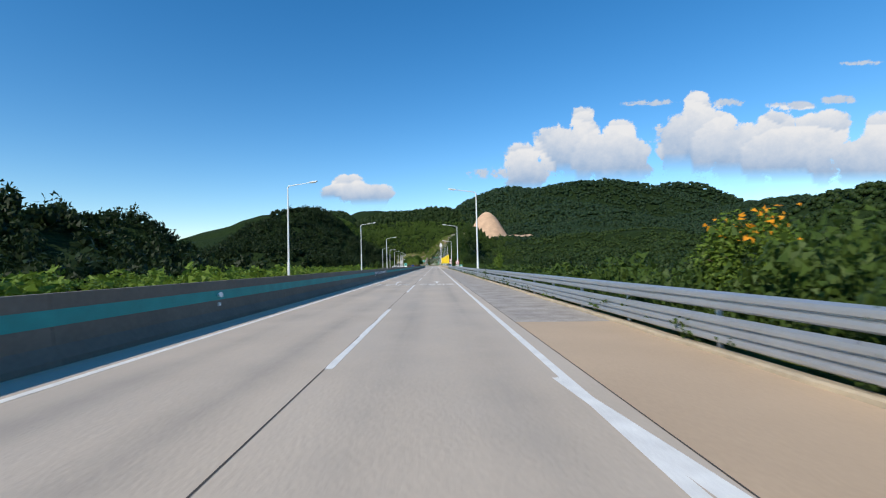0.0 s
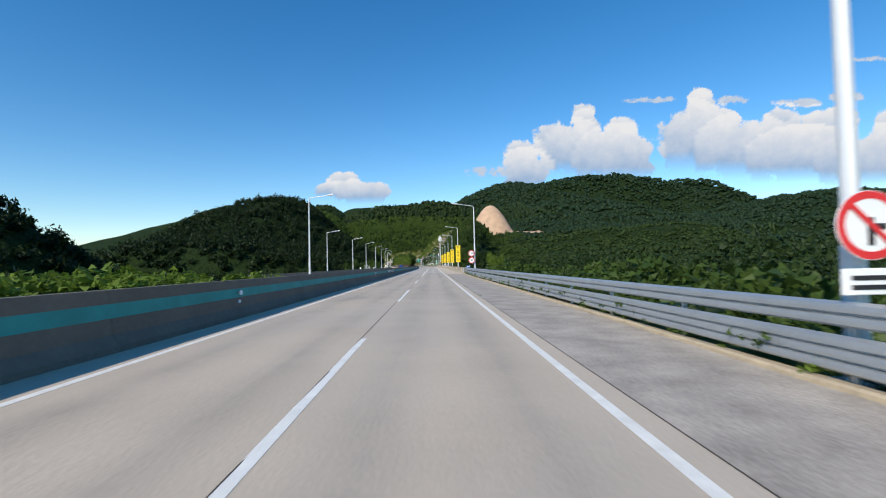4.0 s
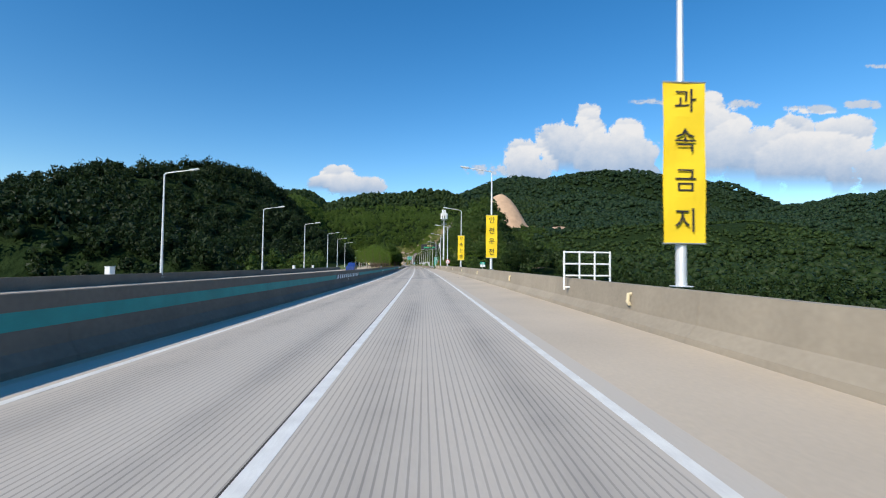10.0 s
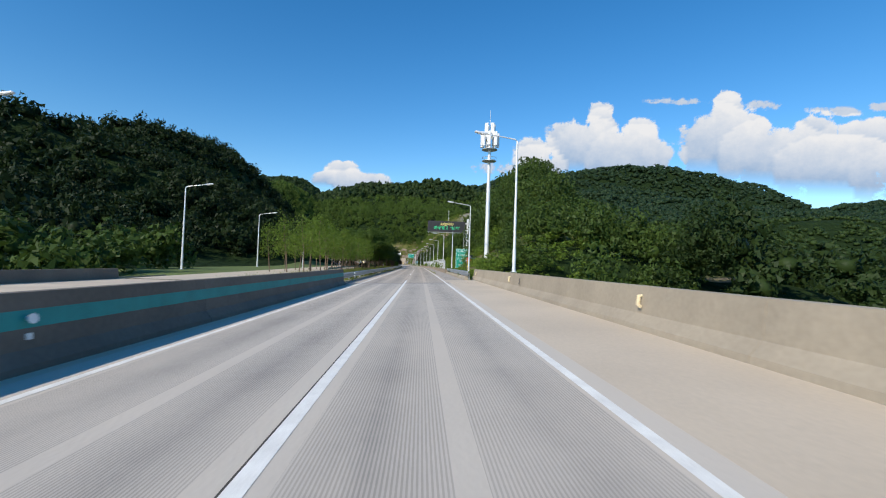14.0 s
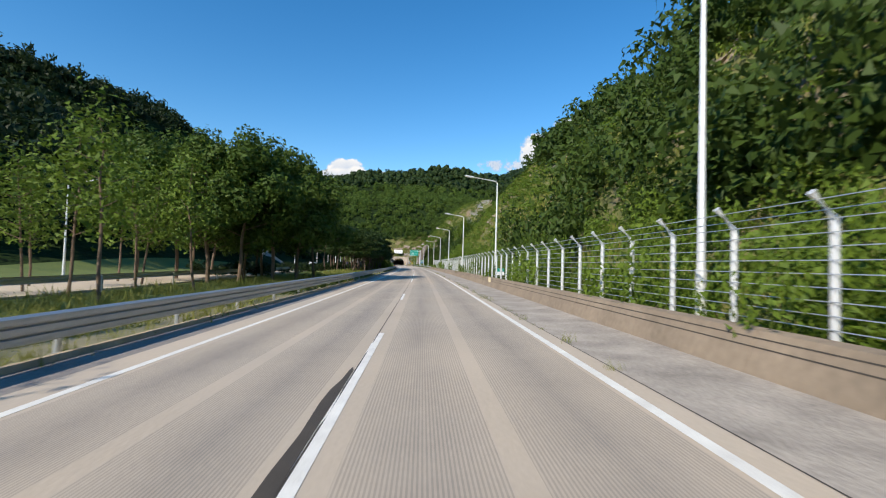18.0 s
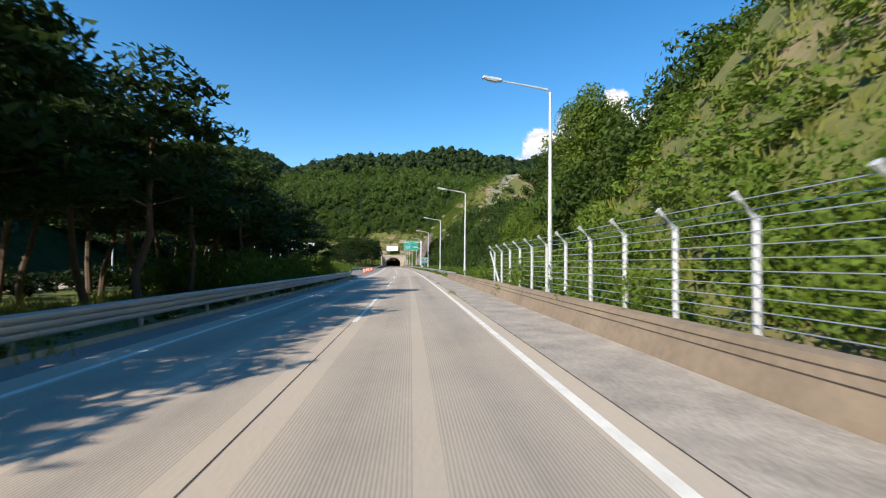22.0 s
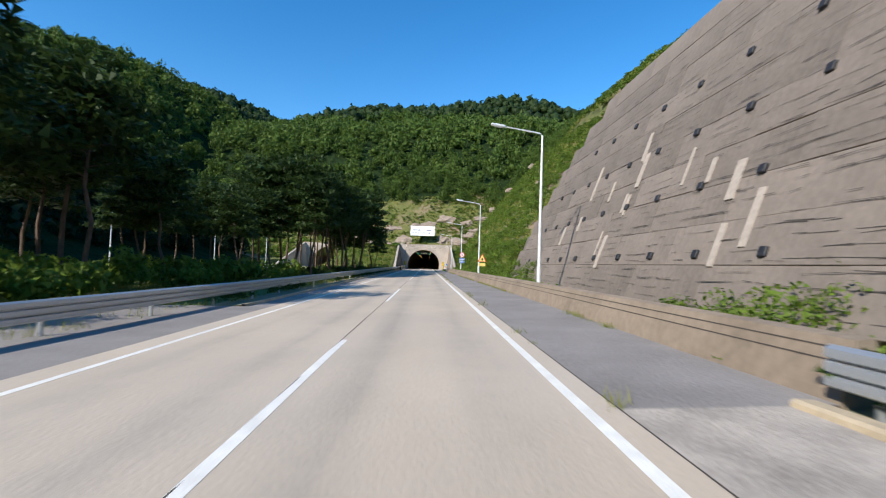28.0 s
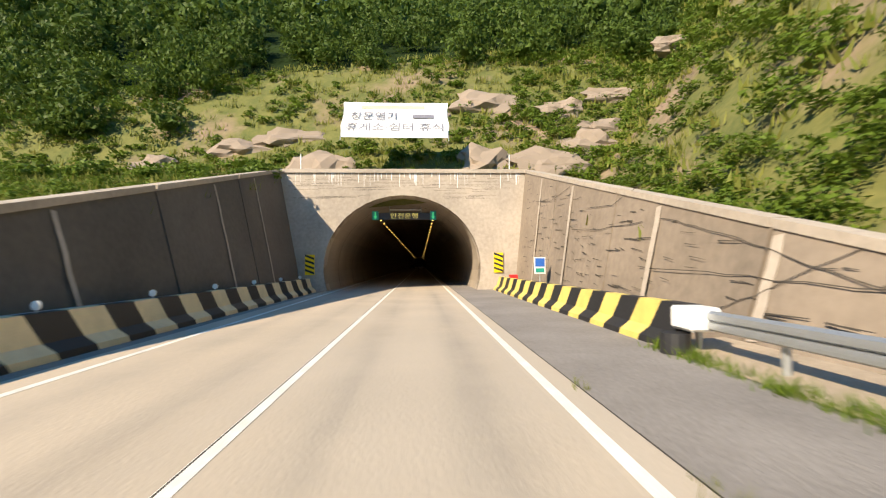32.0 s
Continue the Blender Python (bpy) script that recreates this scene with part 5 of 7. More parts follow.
part("panel", bm_box(BM(), -0.23, 0.23, -0.028, -0.022, 1.5, 1.9), M["blue"], t)
part("bar", bm_box(BM(), -0.2, 0.2, -0.028, -0.022, 1.22, 1.42), M["green"], t)
t = thing("fire_box", along(TS0 - 2.2, 7.5, 0), "small red fire box beside the tunnel", "fire box")
part("box", bm_box(BM(), -0.25, 0.25, -0.15, 0.15, 0.55, 1.0, 0.02), M["red"], t)
part("stand", bm_box(BM(), -0.05, 0.05, -0.05, 0.05, -0.1, 0.55), M["steel"], t)
# lane sign in the mouth
t = thing("lane_sign", along(TS0 + 1.8, 0.75, 0) @ Matrix.Translation((0, 0, 1.45)) @ Matrix.Diagonal((0.72, 0.9, 0.72, 1)), "dark lane control sign with green arrows and yellow writing", "message board")
part("case", bm_box(BM(), -3.0, 3.0, -0.2, 0.2, 4.6, 5.25, 0.03), M["screen"], t)
for x in (-2.75, 2.75):
    part("green_end", bm_box(BM(), x - 0.3, x + 0.3, -0.24, -0.205, 4.55, 5.4), M["green"], t)
    bm = BM()
    q = [bm.verts.new(p) for p in ((x - 0.2, -0.25, 4.9), (x, -0.25, 4.65), (x + 0.2, -0.25, 4.9), (x + 0.07, -0.25, 4.9), (x + 0.07, -0.25, 5.3), (x - 0.07, -0.25, 5.3), (x - 0.07, -0.25, 4.9))]
    bm.faces.new(q)
    part("arrow", bm, M["led_green"], t)
text("message", "안전운행", 0.55, M["led_yellow"], t, 0, 4.92, -0.23, width=2.6)
part("hanger", bm_tube(BM(), [(-1.4, 0, 5.55), (1.6, 0, 5.55)], 0.05, 8), M["white"], t)
for x in (-1.4, 1.6):
    part("rod", bm_tube(BM(), [(x, 0, 5.2), (x, 0, 5.9)], 0.03, 6), M["steel"], t)
M["tunnel_lamp"] = glow("tunnel_lamp", (1.0, 0.6, 0.16), 2.2)
for i in range(34):
    for u in (-1.6, 2.9):
        t = thing("tunnel_lamp", along(TS0 + 7 + i * (3 + 0.12 * i), u, 5.55), "small amber lamp under the tunnel roof", "tunnel lamp", "tunnel lamps")
        part("housing", bm_box(BM(), -0.12, 0.12, -0.25, 0.25, 0.0, 0.1), M["brown"], t)
        part("tube", bm_box(BM(), -0.07, 0.07, -0.1, 0.1, -0.04, 0.0), M["tunnel_lamp"], t)
# cloth banner above the mouth
t = thing("slope_banner", along(904.2, 0.0, 10.5), "white cloth banner with dark writing laid on the rock slope", "banner")
b = part("cloth", cloth(7.9, 3.9, 3), M["white"], t)
for x in (-3.95, 3.95):
    part("stay", bm_tube(BM(), [(x, 0.1, -2.2), (x, 0.1, 2.1)], 0.04, 6), M["steel"], t)
text("words", "창문열기", 0.95, M["ink"], t, -1.6, 0.25, -0.06, width=3.4)
text("words", "휴게소·쉼터 휴식", 0.95, M["ink"], t, 0, -0.95, -0.06, width=7.2)
part("faint_bar", bm_box(BM(), -2.6, 2.2, -0.06, -0.05, 1.15, 1.5), M["cream_paint"], t)
part("picture", bm_box(BM(), 1.3, 2.9, -0.06, -0.05, 0.1, 0.5), M["ink"], t)
t.matrix_world = along(902.4, 0.0, 12.6) @ pose(0, 0, 0, -32, 0, 0)
for u in (-6.2, 8.0):
    t = thing("slope_post", along(899.3, u, 7.9), "thin pale post at the portal top", "post", "portal posts")
    part("rod", bm_tube(BM(), [(0, 0, -0.3), (0, 0, 1.3)], 0.04, 6), M["pole"], t)

# ---- retaining wall on the right ----
ret = tagged(new("retaining_wall"), "tall stained board-marked concrete retaining wall with anchor holes", "retaining wall", kind="structure")
rr = random.Random(21)
LEAN = 0.364
end_at = lambda z: float(np.interp(z, [0, 6.4, 10.8, 13], [796, 792, 787.5, 783.5]))
row, z0 = 0, 0.35
while z0 < 12.3:
    h = 1.32
    s, s_end = 756.0 - (row % 2) * 2.2, end_at(z0 + h / 2)
    while s < s_end - 0.3:
        L = min(4.6, s_end - s)
        bm = bm_box(BM(), 0, 0.7, 0.006, L - 0.006, 0.006, h / math.cos(math.atan(LEAN)) - 0.006, 0.012)
        off = rr.uniform(-0.02, 0.02)
        for v in bm.verts:
            v.co.x += off
        o = part("wall_panel", bm, M["shotcrete"], ret)
        o.matrix_world = along(s, 9.5 + z0 * LEAN, z0) @ pose(0, 0, 0, 0, 20, 0)
        s += L
    row, z0 = row + 1, z0 + h
marks_v, marks_f = [], []
for i in range(1500):
    z = 0.5 + rr.random() * 11.6
    s = 757 + rr.random() * 36
    L = 0.35 + 1.3 * rr.random() ** 2
    if s + L > end_at(z) - 0.4:
        continue
    z = round(z / 0.3) * 0.3 + rr.uniform(-0.04, 0.04)
    n, d, t_ = len(marks_v), rr.uniform(-0.05, 0.05), 0.005 + 0.006 * rr.random()
    marks_v += [P(s, 9.5 + z * LEAN - 0.035, z), P(s + L, 9.5 + (z + d) * LEAN - 0.035, z + d), P(s + L, 9.5 + (z + d) * LEAN - 0.03, z + d + t_), P(s, 9.5 + z * LEAN - 0.03, z + t_ * 2)]
    marks_f.append((n, n + 1, n + 2, n + 3))
tagged(mesh_ob("board_marks", marks_v, marks_f, M["crack"], ret), "short dark joints between the wall's boards", kind="stuff")
for i in range(44):
    z0 = 2.0 + (i % 4) * 2.4
    s = 763 + (i // 4) * 2.9 + (i % 2) * 1.2
    if s > float(np.interp(z0, [0, 6.4, 10.8, 13], [792, 787, 783, 779])):
        continue
    o = part("anchor_head", bm_box(BM(), -0.1, 0.1, -0.14, 0.14, -0.14, 0.14, 0.02), M["black"], ret)
    o.matrix_world = along(s, 9.5 + z0 * 0.364, z0) @ pose(0, 0, 0, 0, 20, 0)
for i in range(16):
    z0, h = 1.2 + rr.random() * 6, 0.8 + rr.random() * 1.6
    s = 763 + rr.random() * 22
    o = part("pale_streak", bm_box(BM(), -0.045, 0.0, 0, 0.12 + 0.3 * rr.random(), 0, h), M["portal"], ret)
    o.matrix_world = along(s, 9.5 + z0 * 0.364, z0) @ pose(0, 0, 0, 0, 20, 0)

# ---- crossover things ----
def drum(s, u):
    t = thing("traffic_drum", along(s, u, -0.02, 0, 0.87), "orange plastic traffic drum with white bands", "traffic drum", "traffic drums")
    part("base", bm_tube(BM(), [(0, 0, 0), (0, 0, 0.12)], [0.42, 0.4], 20), M["orange"], t)
    for z0, z1, r0, r1, mat in ((0.12, 0.34, 0.34, 0.33, "orange"), (0.34, 0.5, 0.325, 0.32, "white"), (0.5, 0.68, 0.32, 0.31, "orange"), (0.68, 0.84, 0.305, 0.3, "white"), (0.84, 1.02, 0.3, 0.27, "orange")):
        part("band", bm_tube(BM(), [(0, 0, z0), (0, 0, z1)], [r0, r1], 20), M[mat], t)
    return t


for s, u in ((671.7, -6.4), (678.0, -6.4), (684.6, -6.25), (691.5, -6.3), (695.6, -6.1)):
    drum(s, u)
for p0, p1 in (((650, -13.4), (671.6, -10.5)), ((682, -17.2), (698, -15.9))):
    t = thing("movable_barrier", Matrix.Identity(4), "steel movable barrier of two rails on short white legs", "barrier", "movable barriers")
    n = int((p1[0] - p0[0]) / 1.45)
    way = lambda k: (p0[0] + (p1[0] - p0[0]) * k, p0[1] + (p1[1] - p0[1]) * k)
    for z in (0.56, 0.86):
        v, f = [], []
        for k in range(9):
            s, u = way(k / 8)
            v += [P(s, u + a, z + b) for a, b in ((0.16, -0.13), (0.24, -0.06), (0.24, 0.06), (0.16, 0.13), (0.12, 0.13), (0.12, -0.13))]
        f = [(k * 6 + j, k * 6 + (j + 1) % 6, k * 6 + 6 + (j + 1) % 6, k * 6 + 6 + j) for k in range(8) for j in range(6)]
        mesh_ob("rail", v, f + [(5, 4, 3, 2, 1, 0), (48, 49, 50, 51, 52, 53)], M["steel"], t)
    for i in range(n + 1):
        s, u = way(i / n)
        part("leg", bm_box(BM(), -0.05, 0.05, -0.05, 0.05, -0.1, 0.95, 0.01), M["pole"], t).matrix_world = along(s, u, 0)
t = thing("chevron_block", along(699.6, -13.9, 0), "yellow and black chevron block at the end of the rail", "barrier", "chevron blocks")
part("block", bm_box(BM(), -1.5, 1.5, -0.25, 0.25, -0.1, 0.72, 0.03), M["amber"], t)
for i in range(9):
    bm = BM()
    x = -1.62 + i * 0.33
    q = [bm.verts.new((max(-1.45, min(1.45, x + d)), -0.262, z)) for d, z in ((0, 0.04), (0.16, 0.04), (0.5, 0.66), (0.34, 0.66))]
    bm.faces.new(q)
    part("stripe", bm, M["black"], t)
t = thing("planter_wall", along(699.4, -16.9, 0), "low pale concrete wall round the hedge", "wall")
part("wall", bm_box(BM(), -1.5, 1.45, -0.2, 0.2, -0.2, 0.62, 0.05), M["portal"], t)
t = thing("chevron_block", along(672.6, -10.2, 0), "black and orange chevron panel at the barrier end", "barrier", "chevron blocks")
part("block", bm_box(BM(), -0.6, 0.6, -0.1, 0.1, 0.1, 1.2, 0.03), M["orange"], t)
for i in range(3):
    part("stripe", bm_box(BM(), -0.5 + i * 0.36, -0.32 + i * 0.36, -0.112, -0.102, 0.15, 1.15), M["black"], t)
part("stand", bm_box(BM(), -0.05, 0.05, -0.05, 0.05, -0.1, 0.12), M["steel"], t)
t = thing("sign_gantry", along(722, -37.5, 0), "steel sign gantry with two pale boards seen from behind", "sign gantry")
part("mast", bm_tube(BM(), [(0, 0, -0.5), (0, 0, 6.4), (0.5, 0, 7.0), (14, 0, 7.1)], 0.2, 10), M["pole"], t)
for x, z, w, h in ((7.0, 7.3, 3.4, 2.9), (11.0, 7.1, 3.6, 2.0)):
    part("board", bm_box(BM(), x - w / 2, x + w / 2, 0.22, 0.3, z - h / 2, z + h / 2), M["grey_panel"], t)
    for k in range(3):
        part("rib", bm_box(BM(), x - w / 2, x + w / 2, 0.16, 0.22, z - h / 2 + 0.3 + k * h / 3, z - h / 2 + 0.38 + k * h / 3), M["steel"], t)
# white railing frames on the parapets
for s, u in ((282, -23.2), (281, 7.7)):
    t = thing("railing_frame", along(s, u, 0.6), "white steel railing frame at a bridge ladder", "railing", "railing frames")
    for x in (-0.9, -0.3, 0.3, 0.9):
        part("bar", bm_tube(BM(), [(x, 0, 0), (x, 0, 1.5)], 0.035, 6), M["white"], t)
    for z in (0.1, 0.55, 1.0, 1.45):
        part("rail", bm_tube(BM(), [(-0.9, 0, z), (0.9, 0, z)], 0.035, 6), M["white"], t)
for s in (262, 300, 352, 368):
    t = thing("equipment_box", along(s, -22.8, 0.7), "small white equipment box on the far parapet", "box", "equipment boxes")
    part("case", bm_box(BM(), -0.2, 0.2, -0.3, 0.3, 0, 0.6, 0.02), M["white"], t)
    part("lid", bm_box(BM(), -0.22, 0.22, -0.32, 0.32, 0.6, 0.64), M["grey_panel"], t)
t = thing("green_route_sign", along(104, -5.05, 1.15), "small green and white sign standing on the median barrier", "road sign", "road signs")
part("post", bm_tube(BM(), [(0, 0.04, 0), (0, 0.04, 0.5)], 0.03, 8), M["steel"], t)
plate(t, 0, 0.62, 0.6, 0.6, "green", "white", name="upper_plate")
plate(t, 0, 0.2, 0.6, 0.2, "white", name="lower_plate")

# ---- rock outcrops on the face over the tunnel ----
def outcrop(s, u, w, h, seed):
    r = random.Random(seed)
    bm = BM()
    bmesh.ops.create_icosphere(bm, subdivisions=3, radius=0.5)
    for v in bm.verts:
        n = noise.noise(v.co * 3.1 + Vector((seed * 7.0, 0, 0))) * 0.5 + noise.noise(v.co * 8.0) * 0.22
        v.co *= 0.8 + n
        v.co.z = round(v.co.z * 7) / 7 * 0.6 + v.co.z * 0.4
    t = thing("rock_outcrop", along(s, u, float(land(s, u)) + 0.05) @ Matrix.Rotation(radians(-40), 4, "X") @ Matrix.Diagonal((w, 2.3, h, 1)), "pale weathered rock outcrop on the face over the tunnel", "rock", "rock outcrops")
    part("rock", bm, M["rock"], t)


rr = random.Random(9)
for k in range(14):
    u = -40 + k * 4.3 + rr.uniform(-1, 1)
    if not -3.5 < u < 4.5:
        outcrop(903.4 + rr.uniform(-0.8, 2.2), u, rr.uniform(5.5, 9), rr.uniform(4.0, 6.0), 60 + k)
for k in range(8):
    outcrop(911 + rr.uniform(-1, 2), -22 + k * 6.2 + rr.uniform(-1, 1), rr.uniform(5, 9), rr.uniform(3.0, 4.6), 90 + k)
for k in range(4):
    outcrop(907.5 + rr.uniform(-1, 1), 17 + k * 7 + rr.uniform(-1, 1), rr.uniform(4, 6), rr.uniform(2.5, 4), 120 + k)
for s, u in ((820, 26), (832, 34), (845, 24), (850, 40), (812, 38), (862, 30), (500, 20), (540, 22), (546, 30), (552, 26), (530, 28), (575, 18)):
    t_w = rr.uniform(4, 8)
    r0 = thing("rock_outcrop", along(s, u, float(land(s, u)) - 0.25) @ Matrix.Rotation(radians(-50), 4, "Y") @ Matrix.Diagonal((rr.uniform(4, 7), t_w, 1.2, 1)), "brown broken rock showing through the slope's grass", "rock", "slope rocks")
    bm = BM()
    bmesh.ops.create_icosphere(bm, subdivisions=3, radius=0.5)
    for v in bm.verts:
        v.co *= 0.8 + noise.noise(v.co * 3.3 + Vector((s, u, 0))) * 0.5 + noise.noise(v.co * 9.0) * 0.22
    part("rock", bm, M["rock"], r0)

# ---- fence along the crest of the high slope ----
crest = thing("crest_fence", Matrix.Identity(4), "row of pale posts with wires along the slope's crest", "fence")
crest_u = lambda s: float(np.interp(s, [770, 774, 798, 824, 899], [24, 26, 38, 56, 106])) + 4.2
for s in np.arange(774, 845, 2.2):
    u = crest_u(s)
    z = float(land(s, u)) + float(lift(s, u)) * (math.exp(-(u - 9) / 8) - 1)
    part("post", bm_tube(BM(), [P(s, u, z - 0.3), P(s, u, z + 1.7)], 0.07, 6), M["pole"], crest)

# ---- vehicles ----
def car(m, paint, label, long=4.6, wide=1.85, tall=1.5, cab=(0.2, 0.85)):
    t = thing("car", m, label, "car", "cars")
    h = tall * 0.6
    bm = bm_box(BM(), -wide / 2, wide / 2, -long / 2, long / 2, 0.28, h, 0.09)
    part("body", bm, M[paint], t)
    a, b = -long / 2 + 0.15, long / 2 - long * 0.32
    bm = BM()
    q = [bm.verts.new(p) for p in ((-wide / 2 + 0.06, a, h - 0.02), (wide / 2 - 0.06, a, h - 0.02), (wide / 2 - 0.06, b, h - 0.02), (-wide / 2 + 0.06, b, h - 0.02), (-wide / 2 + 0.22, a + 0.45, tall), (wide / 2 - 0.22, a + 0.45, tall), (wide / 2 - 0.22, b - 0.75, tall), (-wide / 2 + 0.22, b - 0.75, tall))]
    for f in ((0, 1, 5, 4), (1, 2, 6, 5), (2, 3, 7, 6), (3, 0, 4, 7), (4, 5, 6, 7), (3, 2, 1, 0)):
        bm.faces.new([q[i] for i in f])
    bmesh.ops.bevel(bm, geom=bm.edges[:], offset=0.05, segments=2, affect="EDGES")
    part("cabin", bm, M[paint], t)
    bm = BM()
    q = [bm.verts.new(p) for p in ((-wide / 2 + 0.22, a + 0.05, h + 0.08), (wide / 2 - 0.22, a + 0.05, h + 0.08), (wide / 2 - 0.34, a + 0.36, tall - 0.1), (-wide / 2 + 0.34, a + 0.36, tall - 0.1))]
    bm.faces.new(q)
    part("rear_window", bm, M["glass_dark"], t)
    for x in (-1, 1):
        part("tail_light", bm_box(BM(), x * wide / 2 - 0.3 if x > 0 else -wide / 2 + 0.04, x * wide / 2 - 0.04 if x > 0 else -wide / 2 + 0.3, -long / 2 - 0.015, -long / 2 + 0.1, h - 0.26, h - 0.08, 0.01), M["red"], t)
        for y in (-long * 0.31, long * 0.31):
            w = part("wheel", bm_tube(BM(), [(x * (wide / 2 - 0.2), y, 0.33), (x * (wide / 2 + 0.01), y, 0.33)], 0.33, 18), M["black"], t)
            part("rim", bm_tube(BM(), [(x * (wide / 2), y, 0.33), (x * (wide / 2 + 0.02), y, 0.33)], 0.2, 12), M["grey_panel"], w)
    part("plate", bm_box(BM(), -0.26, 0.26, -long / 2 - 0.02, -long / 2 - 0.005, 0.5, 0.62), M["white"], t)
    return t


M["glass_dark"] = material("dark_glass", (0.02, 0.025, 0.03), 0.08, vary=0.1)
M["car_blue"] = material("blue_car_paint", (0.02, 0.05, 0.2), 0.25, vary=0.05)
M["car_dark"] = material("dark_car_paint", (0.02, 0.022, 0.03), 0.25, vary=0.05)
M["car_white"] = material("white_car_paint", (0.8, 0.8, 0.8), 0.3, vary=0.03)
car(along(1040, 1.8, 0), "car_white", "white hatchback driving ahead inside the tunnel")
car(along(1062, -1.8, 0), "car_dark", "dark saloon car ahead inside the tunnel")
car(along(374, -15, -0.08, 180), "car_blue", "blue van on the opposite road", 5.0, 2.0, 2.1)
car(along(588, -25.5, -0.05, 180), "car_white", "white car on the opposite road behind the pines")
car(along(694, -28.5, -0.05, 180), "car_blue", "blue car on the opposite road")

# ---- plants ----
def big_mesh(name, V, F, mat, parent=None):
    me = bpy.data.meshes.new(name)
    me.vertices.add(len(V))
    me.vertices.foreach_set("co", np.asarray(V, np.float32).ravel())
    me.loops.add(F.size)
    me.loops.foreach_set("vertex_index", F.astype(np.int32).ravel())
    me.polygons.add(len(F))
    me.polygons.foreach_set("loop_start", np.arange(0, F.size, 3, dtype=np.int32))
    me.update(calc_edges=True)
    me.materials.append(mat)
    ob = new(name, me)
    ob.parent = parent
    return ob


def unit(a):
    return a / np.maximum(np.linalg.norm(a, axis=-1, keepdims=True), 1e-6)


def leaves(centres, outward, size, rng, droop=0.0, narrow=0.55):
    """Triangular leaf sprays at the centres, lying roughly across the outward direction."""
    n = len(centres)
    a = unit(rng.normal(size=(n, 3)))
    o = unit(outward + 0.55 * rng.normal(size=(n, 3)))
    a = unit(a - o * (a * o).sum(-1, keepdims=True))
    a[:, 2] -= droop
    b = np.cross(o, a)
    r = (size * (0.6 + 0.8 * rng.rand(n)))[:, None]
    V = np.stack([centres + a * r, centres - a * r * 0.7 + b * r * narrow, centres - a * r * 0.7 - b * r * narrow], 1).reshape(-1, 3)
    return V, np.arange(3 * n).reshape(-1, 3)


def crown_template(seed, clumps=9, per=12, size=0.13, flat=1.0, core=0.27):
    """A leafy crown, about one unit wide and high, standing on z = 0."""
    rng = np.random.RandomState(seed)
    cc = unit(rng.normal(size=(clumps, 3))) * (0.12 + 0.24 * rng.rand(clumps, 1))
    cc[:, 2] = cc[:, 2] * flat + 0.05
    V, F = [], []
    off = 0
    if core:
        bm = bmesh.new()
        bmesh.ops.create_icosphere(bm, subdivisions=1, radius=core)
        bm.verts.ensure_lookup_table()
        cv = np.array([tuple(v.co) for v in bm.verts])
        cv *= 0.8 + 0.5 * rng.rand(len(cv), 1)
        cv[:, 2] *= flat
        V.append(cv)
        F.append(np.array([[v.index for v in f.verts] for f in bm.faces]))
        bm.free()
        off = len(cv)
    for c in cc:
        d = unit(rng.normal(size=(per, 3)) + np.array([0, 0, 0.35]))
        lv, lf = leaves(c + d * np.array([0.2, 0.2, 0.17 * flat]) * (0.7 + 0.4 * rng.rand(per, 1)), d, size, rng)
        V.append(lv)
        F.append(lf + off)
        off += len(lv)
    V = np.concatenate(V)
    V[:, 2] += 0.36
    return V, np.concatenate(F)


def scatter(name, spots, w, h, templates, mat, label, category, seed=1):
    """One mesh of many copies of leafy templates, at world places with widths and heights."""
    vs, fs, off = [], [], 0
    rng = np.random.RandomState(seed)
    pick = rng.randint(0, len(templates), len(spots))
    for k, (tv, tf) in enumerate(templates):
        sel = np.where(pick == k)[0]
        if not len(sel):
            continue
        ang = rng.rand(len(sel)) * 6.283
        c, q = np.cos(ang)[:, None], np.sin(ang)[:, None]
        x = (tv[None, :, 0] * c - tv[None, :, 1] * q) * w[sel][:, None] + spots[sel, 0][:, None]
        y = (tv[None, :, 0] * q + tv[None, :, 1] * c) * w[sel][:, None] + spots[sel, 1][:, None]
        z = tv[None, :, 2] * h[sel][:, None] + spots[sel, 2][:, None]
        vs.append(np.stack([x, y, z], -1).reshape(-1, 3))
        fs.append((tf[None] + off + np.arange(len(sel))[:, None, None] * len(tv)).reshape(-1, 3))
        off += len(sel) * len(tv)
    return tagged(big_mesh(name, np.concatenate(vs), np.concatenate(fs), mat), label, category, kind="stuff")


DOT = [crown_template(180 + i, 5, 4, 0.16, core=0.33) for i in range(5)]
TINY = [crown_template(80 + i, 9, 9, 0.095, core=0.17) for i in range(5)]
FAR = [crown_template(i, 12, 17, 0.072, core=0.13) for i in range(5)]
MID = [crown_template(20 + i, 13, 20, 0.066, core=0.16) for i in range(5)]
KNOLL = [crown_template(50 + i, 16, 36, 0.039, core=0.13) for i in range(5)]
FINE = [crown_template(40 + i, 18, 50, 0.033, core=0.1) for i in range(4)]
CREEPER = [crown_template(100 + i, 8, 15, 0.062, 0.7, core=0) for i in range(5)]
LOW = [crown_template(70 + i, 7, 9, 0.1, 0.7, core=0) for i in range(5)]
BUSH = [crown_template(90 + i, 9, 40, 0.045, 0.85, core=0) for i in range(5)]
VINE = [crown_template(190 + i, 10, 62, 0.03, 0.85, core=0) for i in range(5)]
SHRUB = [crown_template(60 + i, 8, 26, 0.07, 0.8, core=0) for i in range(5)]


def ground_z(s, u):
    return land(s, u) + lift(s, u) * np.exp(-np.maximum(np.abs(u) - 9, 0) / 8)


